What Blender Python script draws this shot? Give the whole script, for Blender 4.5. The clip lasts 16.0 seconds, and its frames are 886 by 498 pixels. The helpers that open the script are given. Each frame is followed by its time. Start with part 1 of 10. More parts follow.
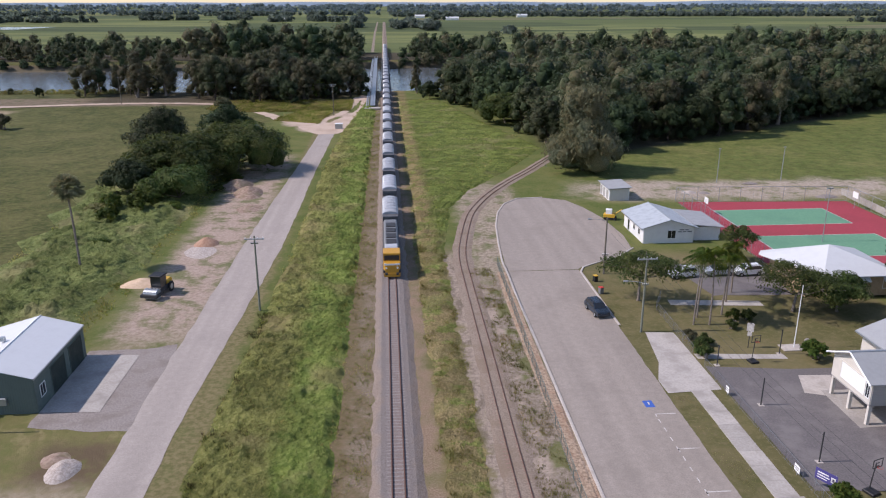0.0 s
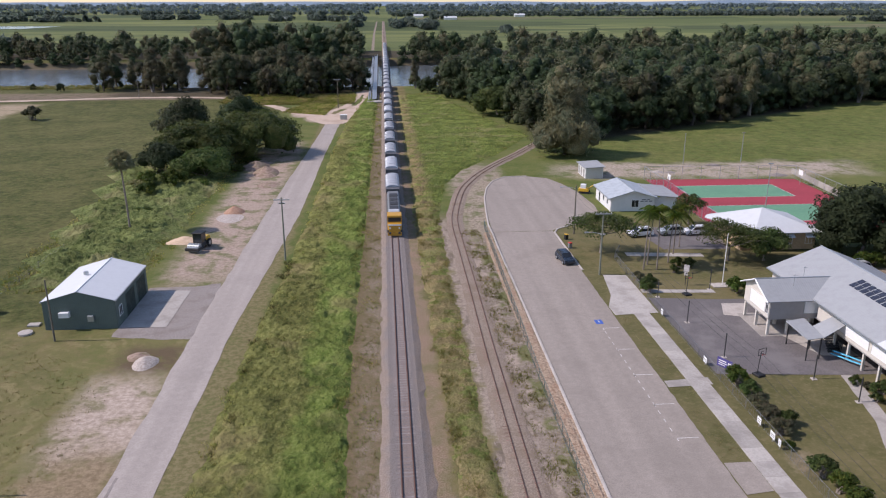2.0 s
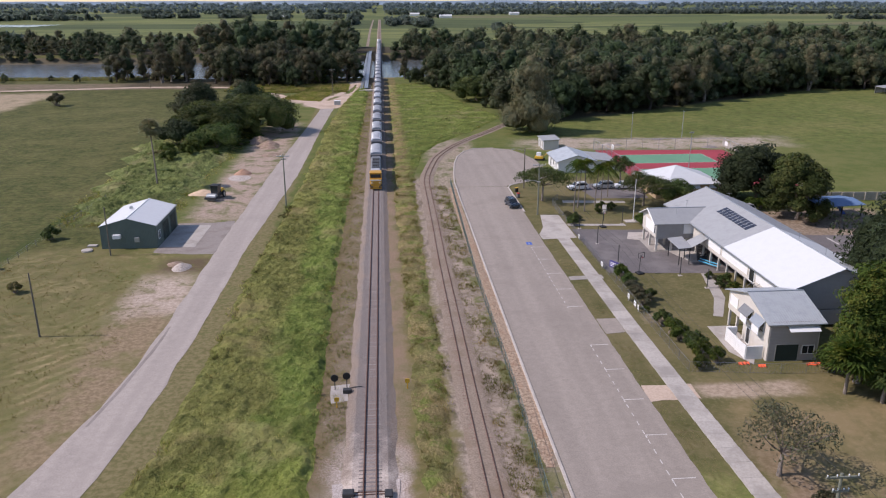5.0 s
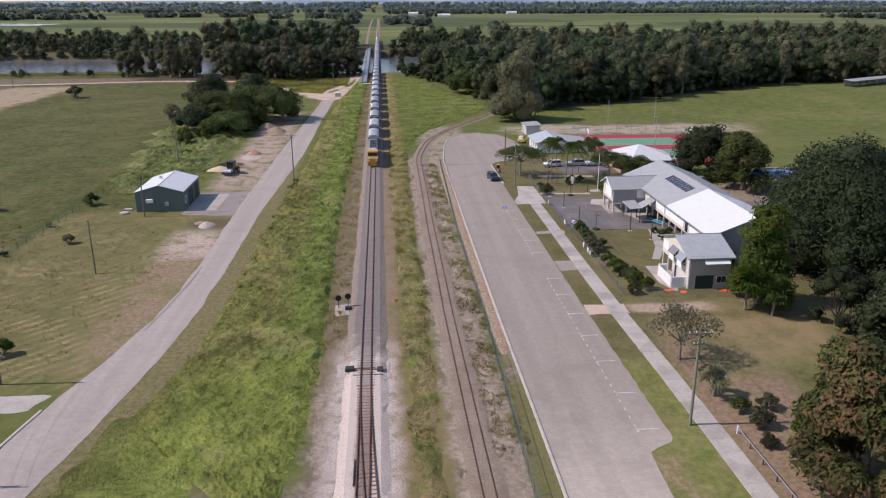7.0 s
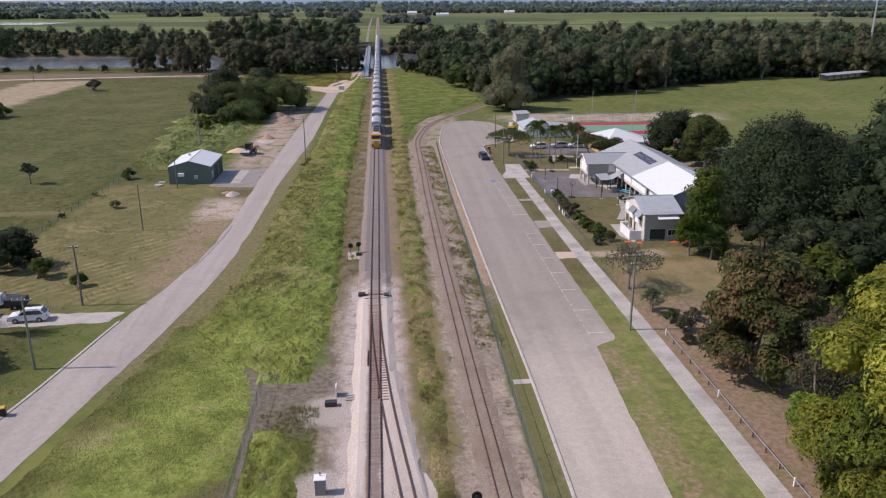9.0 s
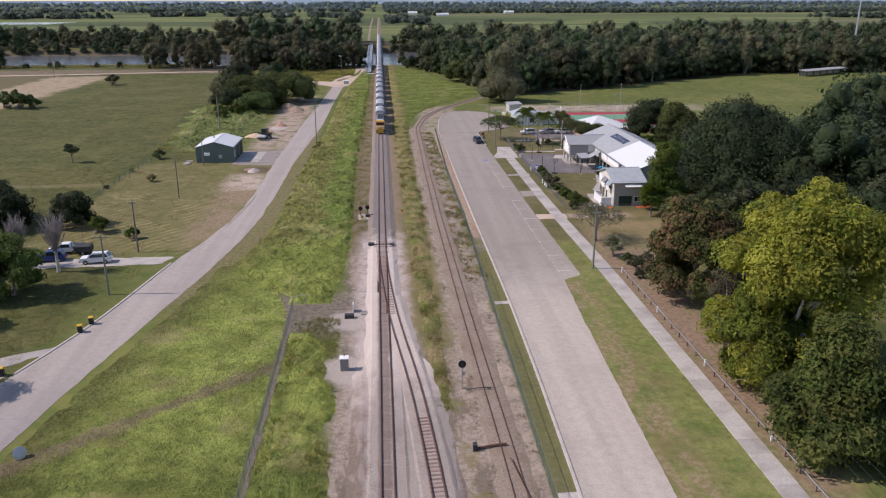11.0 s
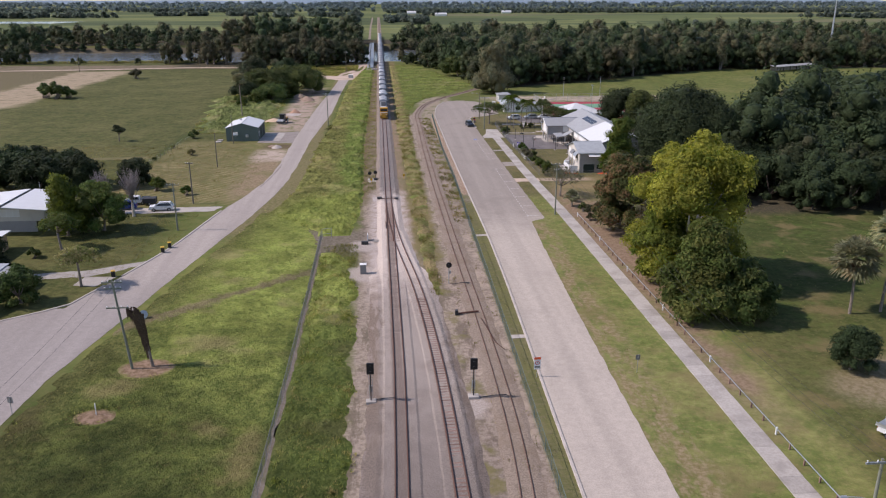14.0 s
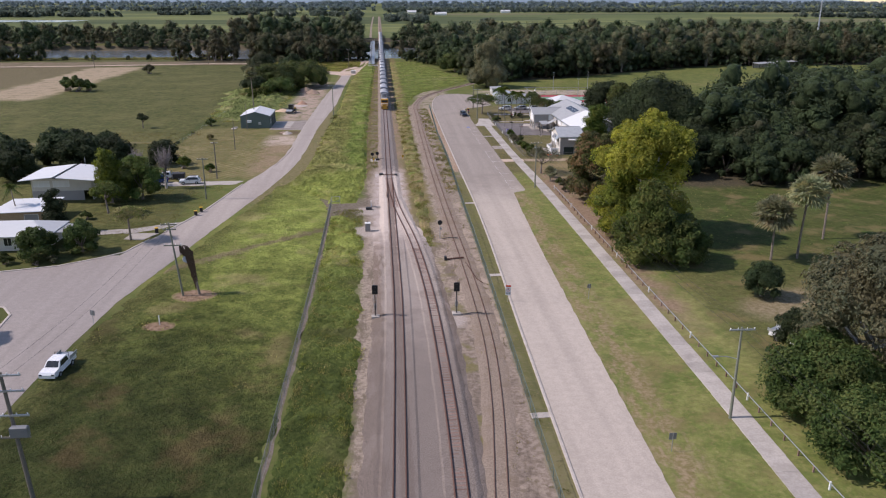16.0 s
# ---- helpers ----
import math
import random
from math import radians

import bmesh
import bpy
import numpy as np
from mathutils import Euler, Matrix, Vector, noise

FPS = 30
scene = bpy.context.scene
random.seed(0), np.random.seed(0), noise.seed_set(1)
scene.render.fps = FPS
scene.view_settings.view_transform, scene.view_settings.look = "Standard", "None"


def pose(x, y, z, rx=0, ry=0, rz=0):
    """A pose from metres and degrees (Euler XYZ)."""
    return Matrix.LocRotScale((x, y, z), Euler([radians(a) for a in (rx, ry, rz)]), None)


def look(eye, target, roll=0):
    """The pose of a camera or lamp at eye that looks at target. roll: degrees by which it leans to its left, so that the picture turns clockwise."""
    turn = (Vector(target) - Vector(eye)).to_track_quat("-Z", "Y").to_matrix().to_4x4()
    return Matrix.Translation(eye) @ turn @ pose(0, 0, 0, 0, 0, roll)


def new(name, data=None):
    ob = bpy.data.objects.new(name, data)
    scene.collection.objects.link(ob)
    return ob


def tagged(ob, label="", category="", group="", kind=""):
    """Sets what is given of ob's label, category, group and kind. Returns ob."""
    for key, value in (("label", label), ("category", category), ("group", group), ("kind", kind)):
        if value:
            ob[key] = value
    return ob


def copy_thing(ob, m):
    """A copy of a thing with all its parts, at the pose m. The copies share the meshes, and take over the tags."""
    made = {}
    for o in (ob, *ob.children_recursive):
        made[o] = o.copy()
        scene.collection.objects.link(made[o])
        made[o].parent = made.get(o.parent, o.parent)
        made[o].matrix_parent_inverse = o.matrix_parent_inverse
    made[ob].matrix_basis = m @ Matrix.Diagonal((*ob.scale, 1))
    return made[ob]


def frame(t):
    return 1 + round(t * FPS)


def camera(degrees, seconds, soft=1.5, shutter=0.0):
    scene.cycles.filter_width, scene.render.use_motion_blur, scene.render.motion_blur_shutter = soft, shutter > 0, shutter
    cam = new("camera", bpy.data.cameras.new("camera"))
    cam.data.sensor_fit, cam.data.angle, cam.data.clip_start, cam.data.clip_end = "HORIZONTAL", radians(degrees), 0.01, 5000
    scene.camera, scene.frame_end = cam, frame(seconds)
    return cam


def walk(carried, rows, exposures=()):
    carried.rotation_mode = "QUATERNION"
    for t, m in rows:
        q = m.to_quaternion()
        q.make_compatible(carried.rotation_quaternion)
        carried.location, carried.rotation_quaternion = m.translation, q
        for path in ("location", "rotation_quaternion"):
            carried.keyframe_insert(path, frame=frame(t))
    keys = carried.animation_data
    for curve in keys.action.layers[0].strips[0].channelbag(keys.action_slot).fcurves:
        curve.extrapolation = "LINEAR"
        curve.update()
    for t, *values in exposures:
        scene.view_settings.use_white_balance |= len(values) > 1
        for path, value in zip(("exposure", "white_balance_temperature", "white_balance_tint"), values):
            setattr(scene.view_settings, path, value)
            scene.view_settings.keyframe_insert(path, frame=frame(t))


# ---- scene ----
cam = camera(60.0, 16.0, 1.15)
# seconds, eye x, y, z, yaw, pitch, roll; the main line runs along y at x = 0
ROWS = [
    (0.0, -0.37, -3.24, 41.01, -4.225, -18.043, -0.017),
    (0.5, -0.59, -8.95, 41.23, -4.262, -18.054, -0.017),
    (1.0, -0.86, -14.73, 41.40, -4.294, -18.063, -0.018),
    (1.5, -1.11, -20.29, 41.48, -4.314, -18.070, -0.021),
    (2.0, -1.32, -25.96, 41.48, -4.319, -18.076, -0.026),
    (2.5, -1.25, -31.53, 41.47, -4.313, -18.081, -0.032),
    (3.0, -0.77, -36.94, 41.41, -4.311, -18.090, -0.040),
    (3.5, 0.07, -42.07, 41.26, -4.327, -18.099, -0.048),
    (4.0, 0.89, -47.36, 41.01, -4.364, -18.110, -0.057),
    (4.5, 1.52, -52.84, 40.88, -4.411, -18.128, -0.066),
    (7.0, 2.65, -80.97, 40.46, -4.468, -18.180, -0.100),
    (7.5, 2.52, -86.48, 40.39, -4.492, -18.195, -0.103),
    (8.0, 2.27, -91.91, 40.35, -4.517, -18.207, -0.104),
    (8.5, 1.97, -97.44, 40.29, -4.537, -18.216, -0.103),
    (9.0, 1.61, -103.18, 40.24, -4.552, -18.219, -0.100),
    (11.5, 0.24, -130.59, 39.79, -4.535, -18.172, -0.083),
    (12.0, -0.03, -135.95, 39.81, -4.553, -18.176, -0.077),
    (12.5, -0.30, -141.48, 39.94, -4.576, -18.181, -0.070),
    (13.0, -0.57, -147.05, 40.11, -4.599, -18.187, -0.059),
    (13.5, -0.88, -152.72, 40.26, -4.618, -18.192, -0.045),
    (14.0, -1.16, -158.32, 40.39, -4.630, -18.190, -0.027),
    (14.5, -1.38, -163.95, 40.45, -4.636, -18.186, -0.007),
    (15.0, -1.42, -169.60, 40.50, -4.637, -18.189, 0.015),
    (15.5, -1.51, -175.33, 40.54, -4.633, -18.203, 0.038),
    (16.0, -1.57, -180.82, 40.48, -4.629, -18.222, 0.062),
]
walk(cam, [(t, pose(x, y, z, 90 + pitch, 0, yaw) @ pose(0, 0, 0, 0, 0, roll)) for t, x, y, z, yaw, pitch, roll in ROWS],
     [(0.0, 0.40, 6560, 21), (6.0, 0.35, 6760, 22), (9.0, 0.36, 6800, 22), (16.0, 0.36, 6820, 22)])
# ---- light: clear morning-like sun from -x, hazy blue sky ----
SUN_EL, SUN_AZ = 45.0, 270.0
world = bpy.data.worlds.new("sky")
scene.world = world
world.use_nodes = True
wn, wl = world.node_tree.nodes, world.node_tree.links
sky = wn.new("ShaderNodeTexSky")
sky.sky_type, sky.sun_disc = "NISHITA", False
sky.sun_elevation, sky.sun_rotation = radians(SUN_EL), radians(SUN_AZ)
sky.air_density, sky.dust_density, sky.ozone_density = 1.0, 0.35, 1.6
wn["Background"].inputs["Strength"].default_value = 0.125
wl.new(sky.outputs[0], wn["Background"].inputs["Color"])
sun = new("sun", bpy.data.lights.new("sun", "SUN"))
sun.data.energy, sun.data.angle, sun.data.color = 3.15, radians(0.6), (1.0, 0.96, 0.91)
sun.matrix_world = look((-100, 2, 100 * math.tan(radians(SUN_EL))), (0, 0, 0))


# ---- materials ----
class Nodes:
    """Short hand for building a node material."""

    def __init__(self, name):
        self.m = bpy.data.materials.new(name)
        self.m.use_nodes = True
        self.t = self.m.node_tree
        self.bsdf = self.t.nodes["Principled BSDF"]

    def put(self, socket, v):
        if v is None:
            return
        if isinstance(v, bpy.types.NodeSocket):
            self.t.links.new(v, socket)
        elif isinstance(v, tuple) and len(v) == 3 and socket.type == "RGBA":
            socket.default_value = (*v, 1)
        else:
            socket.default_value = v

    def math(self, op, a, b=None, c=None):
        n = self.t.nodes.new("ShaderNodeMath")
        n.operation = op
        for s, v in zip(n.inputs, (a, b, c)):
            self.put(s, v)
        return n.outputs[0]

    def pos(self):
        return self.t.nodes.new("ShaderNodeNewGeometry").outputs["Position"]

    def local(self):
        return self.t.nodes.new("ShaderNodeTexCoord").outputs["Object"]

    def xyz(self, v):
        n = self.t.nodes.new("ShaderNodeSeparateXYZ")
        self.put(n.inputs[0], v)
        return n.outputs

    def stretch(self, v, s):
        n = self.t.nodes.new("ShaderNodeVectorMath")
        n.operation = "MULTIPLY"
        self.put(n.inputs[0], v)
        n.inputs[1].default_value = s
        return n.outputs[0]

    def noise(self, v, scale, detail=4.0, rough=0.6):
        n = self.t.nodes.new("ShaderNodeTexNoise")
        self.put(n.inputs["Vector"], v)
        n.inputs["Scale"].default_value, n.inputs["Detail"].default_value, n.inputs["Roughness"].default_value = scale, detail, rough
        return n.outputs[0]

    def step(self, v, a, b, lo=0.0, hi=1.0):
        n = self.t.nodes.new("ShaderNodeMapRange")
        n.interpolation_type = "SMOOTHSTEP"
        for s, q in zip(n.inputs[:5], (v, a, b, lo, hi)):
            self.put(s, q)
        return n.outputs[0]

    def band(self, v, a, b, soft):
        return self.math("MULTIPLY", self.step(v, a - soft, a + soft), self.step(v, b - soft, b + soft, 1.0, 0.0))

    def mix(self, f, a, b):
        n = self.t.nodes.new("ShaderNodeMix")
        n.data_type = "RGBA"
        self.put(n.inputs[0], f)
        self.put(n.inputs[6], a)
        self.put(n.inputs[7], b)
        return n.outputs[2]

    def hsv(self, c, h=None, s=None, v=None):
        n = self.t.nodes.new("ShaderNodeHueSaturation")
        self.put(n.inputs["Color"], c)
        for k, q in (("Hue", h), ("Saturation", s), ("Value", v)):
            self.put(n.inputs[k], q)
        return n.outputs[0]

    def island(self):
        return self.t.nodes.new("ShaderNodeNewGeometry").outputs["Random Per Island"]

    def obrand(self):
        return self.t.nodes.new("ShaderNodeObjectInfo").outputs["Random"]

    def bump(self, h, strength, dist):
        n = self.t.nodes.new("ShaderNodeBump")
        self.put(n.inputs["Height"], h)
        n.inputs["Strength"].default_value, n.inputs["Distance"].default_value = strength, dist
        self.put(self.bsdf.inputs["Normal"], n.outputs[0])

    def done(self, color, rough=0.8, metal=0.0, spec=0.3):
        self.put(self.bsdf.inputs["Base Color"], color)
        self.put(self.bsdf.inputs["Roughness"], rough)
        self.bsdf.inputs["Metallic"].default_value = metal
        self.bsdf.inputs["Specular IOR Level"].default_value = spec
        return self.m


def surface(name, c1, c2, fine=8.0, c3=None, coarse=0.3, amount=0.6, rough=0.85, metal=0.0, spec=0.3, bump=0.3, dist=0.02, local=False, vary=0.0, squash=None):
    """Two-scale mottled material: c1/c2 grain, c3 stains."""
    n = Nodes(name)
    v = n.local() if local else n.pos()
    if squash:
        v = n.stretch(v, squash)
    grain = n.noise(v, fine, 5, 0.65)
    col = n.mix(n.step(grain, 0.35, 0.65), c1, c2)
    if c3:
        col = n.mix(n.math("MULTIPLY", n.step(n.noise(v, coarse, 4, 0.6), 0.45, 0.68), amount), col, c3)
    if vary:
        col = n.hsv(col, v=n.step(n.obrand(), 0, 1, 1 - vary, 1 + vary))
    n.bump(grain, bump, dist)
    return n.done(col, rough, metal, spec)


def foliage(name, c1, c2, c3=None, part3=0.2, gloss=0.5, lucent=0.25):
    """Leaves: hue varies leaf by leaf and tree by tree, with a little light through them."""
    n = Nodes(name)
    clump = n.noise(n.local(), 0.9, 3, 0.6)
    leafy = n.noise(n.local(), 3.4, 4, 0.75)
    col = n.mix(n.math("ADD", n.math("MULTIPLY", n.island(), 0.45), n.step(clump, 0.35, 0.65, 0.0, 0.55)), c1, c2)
    if c3:
        patch = n.noise(n.local(), 0.3, 3, 0.6)
        col = n.mix(n.step(n.math("ADD", patch, n.math("MULTIPLY", n.island(), 0.2)), 0.72 - part3, 0.88 - part3), col, c3)
    col = n.hsv(col, h=n.step(n.obrand(), 0, 1, 0.485, 0.515), v=n.step(n.obrand(), 0, 1, 0.8, 1.2))
    col = n.hsv(col, v=n.step(leafy, 0.3, 0.7, 0.66, 1.34))
    col = n.hsv(col, v=n.step(n.noise(n.local(), 0.085, 3, 0.6), 0.36, 0.64, 0.78, 1.3))
    n.bump(leafy, 0.9, 0.5)
    n.done(col, gloss, 0.0, 0.12)
    tr = n.t.nodes.new("ShaderNodeBsdfTranslucent")
    n.put(tr.inputs["Color"], n.hsv(col, s=1.15, v=1.3))
    mx = n.t.nodes.new("ShaderNodeMixShader")
    mx.inputs[0].default_value = lucent
    n.t.links.new(n.bsdf.outputs[0], mx.inputs[1])
    n.t.links.new(tr.outputs[0], mx.inputs[2])
    n.t.links.new(mx.outputs[0], n.t.nodes["Material Output"].inputs["Surface"])
    return n.m


def plain(name, c, rough=0.5, metal=0.0, spec=0.4, dirt=0.25):
    """Painted or metal things: one colour with faint grime."""
    n = Nodes(name)
    g = n.noise(n.local(), 2.2, 5, 0.7)
    col = n.mix(n.math("MULTIPLY", n.step(g, 0.45, 0.75), dirt), c, tuple(0.55 * q + 0.03 for q in c))
    return n.done(col, n.step(g, 0.3, 0.7, rough, min(1, rough + 0.15)), metal, spec)


def corrugated(name, c, axis=0, pitch=0.2, rough=0.45, metal=0.0, dirt=0.25, depth=0.4, stain=None):
    """Ribbed roof or wall sheeting; ribs repeat along a local axis."""
    n = Nodes(name)
    v = n.local()
    u = n.xyz(v)[axis]
    rib = n.math("SINE", n.math("MULTIPLY", u, 2 * math.pi / pitch))
    g = n.noise(v, 0.9, 5, 0.7)
    col = n.mix(n.math("MULTIPLY", n.step(g, 0.42, 0.72), dirt), c, stain or tuple(0.6 * q + 0.02 for q in c))
    n.bump(rib, depth, 0.02)
    return n.done(col, n.step(g, 0.3, 0.7, rough, rough + 0.2), metal, 0.2)


def ground_material(zone):
    """Ground of one zone: W paddocks and verge, C railway and street, E school and park, F beyond the river bank."""
    n = Nodes("ground_" + zone)
    P = n.pos()
    X, Y, Z = n.xyz(P)
    big, mid, fine = n.noise(P, 0.03, 5), n.noise(P, 0.22, 5, 0.65), n.noise(P, 1.6, 5, 0.7)
    grit = n.noise(P, 6.0, 4, 0.75)
    wob = n.math("MULTIPLY", n.math("SUBTRACT", n.noise(P, 0.35, 4, 0.7), 0.5), 3.4)
    wx = n.math("ADD", X, wob)
    wide = n.math("MULTIPLY", n.math("SUBTRACT", n.noise(P, 0.08, 4, 0.6), 0.5), 16.0)
    wwx, wwy = n.math("ADD", X, wide), n.math("ADD", Y, wide)

    def on(zones, fac, c, gain=None):
        nonlocal col
        if zone not in zones:
            return
        if gain is not None:
            fac = n.math("MULTIPLY", fac, gain)
        col = n.mix(fac, col, c)

    def grass(a, b, d):
        g = n.mix(n.step(mid, 0.38, 0.62), a, b)
        g = n.mix(n.math("MULTIPLY", n.step(big, 0.48, 0.66), 0.6), g, tuple(0.5 * p + 0.5 * q * 1.15 for p, q in zip(b, d)))
        g = n.mix(n.math("MULTIPLY", n.step(big, 0.46, 0.34), 0.45), g, tuple(0.8 * p for p in a))
        return n.mix(n.math("MULTIPLY", n.step(fine, 0.45, 0.7), 0.6), g, d)

    def streaky(c):
        """Rough pasture: tussocks and windrows."""
        rough = n.noise(n.stretch(P, (0.8, 1.0, 1.0)), 0.8, 6, 0.75)
        c = n.hsv(c, v=n.step(rough, 0.3, 0.7, 0.64, 1.38))
        c = n.mix(n.step(n.noise(P, 0.07, 5, 0.7), 0.48, 0.66, 0.0, 0.5), c, (0.15, 0.135, 0.055))
        return n.mix(n.step(n.noise(P, 0.5, 5, 0.7), 0.56, 0.72, 0.0, 0.5), c, (0.06, 0.085, 0.022))

    def mottled(c):
        """Thin mown grass with dry and dark spots."""
        c = n.hsv(c, v=n.step(n.noise(P, 0.9, 6, 0.75), 0.3, 0.7, 0.74, 1.28))
        c = n.mix(n.step(n.noise(P, 0.16, 4, 0.6), 0.5, 0.66, 0.0, 0.6), c, (0.2, 0.15, 0.075))
        return n.mix(n.step(n.noise(P, 0.23, 4, 0.6), 0.52, 0.68, 0.0, 0.55), c, (0.085, 0.125, 0.03))

    col = grass((0.085, 0.115, 0.028), (0.13, 0.14, 0.045), (0.16, 0.15, 0.06))
    # rough paddock west of the road
    on("WF", n.step(wx, -44, -38, 1, 0), streaky(grass((0.06, 0.072, 0.022), (0.095, 0.098, 0.034), (0.138, 0.12, 0.052))))
    # mown dry ground round the shed and poles, straw in rows
    rx, ry = n.math("ADD", X, 46.0), n.math("MULTIPLY", n.math("ADD", Y, -47.0), 0.75)
    ring = n.math("SQRT", n.math("ADD", n.math("MULTIPLY", rx, rx), n.math("MULTIPLY", ry, ry)))
    rows = n.math("SINE", n.math("ADD", n.math("MULTIPLY", ring, 2.9), n.math("MULTIPLY", n.noise(P, 0.13, 4, 0.6), 34)))
    windrow = n.math("SINE", n.math("ADD", n.math("ADD", n.math("MULTIPLY", X, 2.58), n.math("MULTIPLY", Y, -2.36)), n.math("MULTIPLY", n.noise(P, 0.2, 5, 0.7), 11)))
    rows = n.mix(n.step(wwy, 34, 26), rows, windrow)
    straw = n.mix(n.math("MULTIPLY", n.step(rows, -0.4, 0.9), n.math("MULTIPLY", n.step(n.noise(P, 0.12, 5, 0.7), 0.42, 0.6, 0.1, 0.8), n.step(wwy, 42, 30, 0.5, 1.0))), (0.165, 0.15, 0.062), (0.35, 0.275, 0.15))
    straw = n.mix(n.step(n.noise(P, 0.4, 5, 0.7), 0.45, 0.62, 0.0, 0.55), straw, (0.21, 0.16, 0.085))
    straw = n.mix(n.step(fine, 0.45, 0.7, 0.0, 0.6), straw, (0.115, 0.11, 0.042))
    mown = n.math("MULTIPLY", n.band(n.math("ADD", X, n.math("MULTIPLY", wob, 0.4)), -60.5, -26, 0.9), n.band(wwy, -4, 70, 4))
    on("W", mown, straw, n.step(mid, 0.3, 0.6, 0.45, 0.95))
    on("W", n.math("MULTIPLY", n.band(n.math("ADD", X, n.math("MULTIPLY", wob, 0.6)), -61.6, -59.4, 0.7), n.band(Y, 22, 104, 5)), (0.055, 0.075, 0.022), n.step(mid, 0.4, 0.55, 0.15, 0.85))
    on("W", n.math("MULTIPLY", n.band(n.math("ADD", Y, n.math("MULTIPLY", wob, 0.5)), 46.6, 49.6, 0.6), n.band(X, -130, -61, 3)), (0.19, 0.165, 0.085), 0.7)
    on("W", n.math("MULTIPLY", n.band(wx, -34, -27, 1.2), n.band(n.math("ADD", Y, wob), 57, 64, 1.5)), (0.12, 0.085, 0.055), n.step(mid, 0.35, 0.5, 0.3, 0.9))
    # worked earth by the roller and heaps
    earth = n.mix(n.step(fine, 0.35, 0.65), (0.30, 0.225, 0.175), (0.42, 0.33, 0.27))
    on("W", n.math("MULTIPLY", n.band(wx, -36.5, -25, 2.5), n.band(wwy, 86, 205, 8)), earth, n.step(mid, 0.36, 0.55, 0.25, 1.0))
    on("W", n.math("MULTIPLY", n.band(wx, -35, -26.2, 2.2), n.band(wwy, 4, 46, 5)), n.mix(n.step(fine, 0.35, 0.65), (0.19, 0.14, 0.085), (0.31, 0.235, 0.15)), n.step(mid, 0.36, 0.56, 0.35, 1.0))
    on("W", n.math("MULTIPLY", n.band(wx, -35, -26.2, 2.2), n.band(wwy, 40, 55, 4)), n.mix(n.step(fine, 0.35, 0.65), (0.33, 0.26, 0.205), (0.5, 0.405, 0.33)), n.step(mid, 0.34, 0.52, 0.25, 1.0))
    # tan scraped strip and brown fallow of the far paddock
    on("W", n.math("MULTIPLY", n.band(wwx, -173, -143, 4), n.band(wwy, 150, 306, 6)), n.mix(n.step(fine, 0.4, 0.6), (0.3, 0.235, 0.155), (0.4, 0.315, 0.22)), n.step(mid, 0.3, 0.55, 0.5, 0.95))
    on("W", n.math("MULTIPLY", n.step(wwx, -171, -178), n.band(wwy, 195, 312, 6)), n.mix(n.step(fine, 0.4, 0.6), (0.12, 0.098, 0.055), (0.18, 0.145, 0.085)), 0.85)
    on("WF", n.math("MULTIPLY", n.band(n.math("ADD", Y, n.math("MULTIPLY", wob, 1.5)), 318, 346, 3), n.step(wwx, -62, -74)), n.mix(n.step(fine, 0.4, 0.6), (0.15, 0.112, 0.08), (0.24, 0.185, 0.135)), n.step(mid, 0.34, 0.56, 0.3, 0.9))
    # verges by the left road
    lane = n.math("ADD", wx, n.math("MULTIPLY", n.math("MAXIMUM", n.math("SUBTRACT", 12.0, Y), 0.0), 0.19))
    on("W", n.math("MULTIPLY", n.band(lane, -23.6, -18.6, 1.0), n.step(Y, -34, -20)), n.mix(n.step(fine, 0.38, 0.62), (0.14, 0.125, 0.055), (0.22, 0.182, 0.095)), n.step(mid, 0.3, 0.5, 0.6, 0.95))
    # dry brown shoulder and dirt beside the main line
    dry = n.mix(n.step(fine, 0.4, 0.6), (0.2, 0.138, 0.092), (0.14, 0.112, 0.058))
    stone = n.mix(n.step(grit, 0.4, 0.62), (0.22, 0.175, 0.148), (0.38, 0.31, 0.265))
    on("CF", n.math("MULTIPLY", n.band(wx, -7.2, -2.0, 0.8), n.step(wwy, -12, 2)), dry, 0.85)
    on("CF", n.math("MULTIPLY", n.band(wx, -4.6, -2.0, 0.7), n.step(grit, 0.35, 0.6)), stone, n.step(mid, 0.4, 0.62, 0.05, 0.6))
    on("CF", n.band(wx, 2.0, 4.8, 0.6), n.mix(n.step(grit, 0.4, 0.62), (0.2, 0.135, 0.09), (0.33, 0.24, 0.175)), n.step(mid, 0.35, 0.6, 0.5, 0.95))
    on("CF", n.math("MULTIPLY", n.band(wx, 4.0, 8.6, 0.7), n.step(wwy, -60, -45)), grass((0.12, 0.115, 0.04), (0.19, 0.155, 0.07), (0.22, 0.165, 0.085)))
    # gravel of the siding yard
    yard = n.mix(n.step(fine, 0.38, 0.62), (0.235, 0.18, 0.14), (0.37, 0.295, 0.237))
    yard = n.mix(n.step(grit, 0.5, 0.72), yard, (0.4, 0.34, 0.3))
    yard = n.mix(n.step(n.noise(n.stretch(P, (1.0, 0.3, 1.0)), 0.5, 5, 0.7), 0.48, 0.6, 0.0, 0.7), yard, (0.125, 0.096, 0.072))
    on("C", n.math("MULTIPLY", n.band(wx, 8.2, 13.4, 0.8), n.step(wwy, 128, 112)), yard, 0.95)
    on("C", n.math("MULTIPLY", n.band(wx, 2.0, 13.8, 0.8), n.step(wwy, -34, -50)), yard, 0.9)
    on("C", n.math("MULTIPLY", n.band(wx, -5.4, 2.0, 0.9), n.step(wwy, 2, -8)), yard, 0.9)
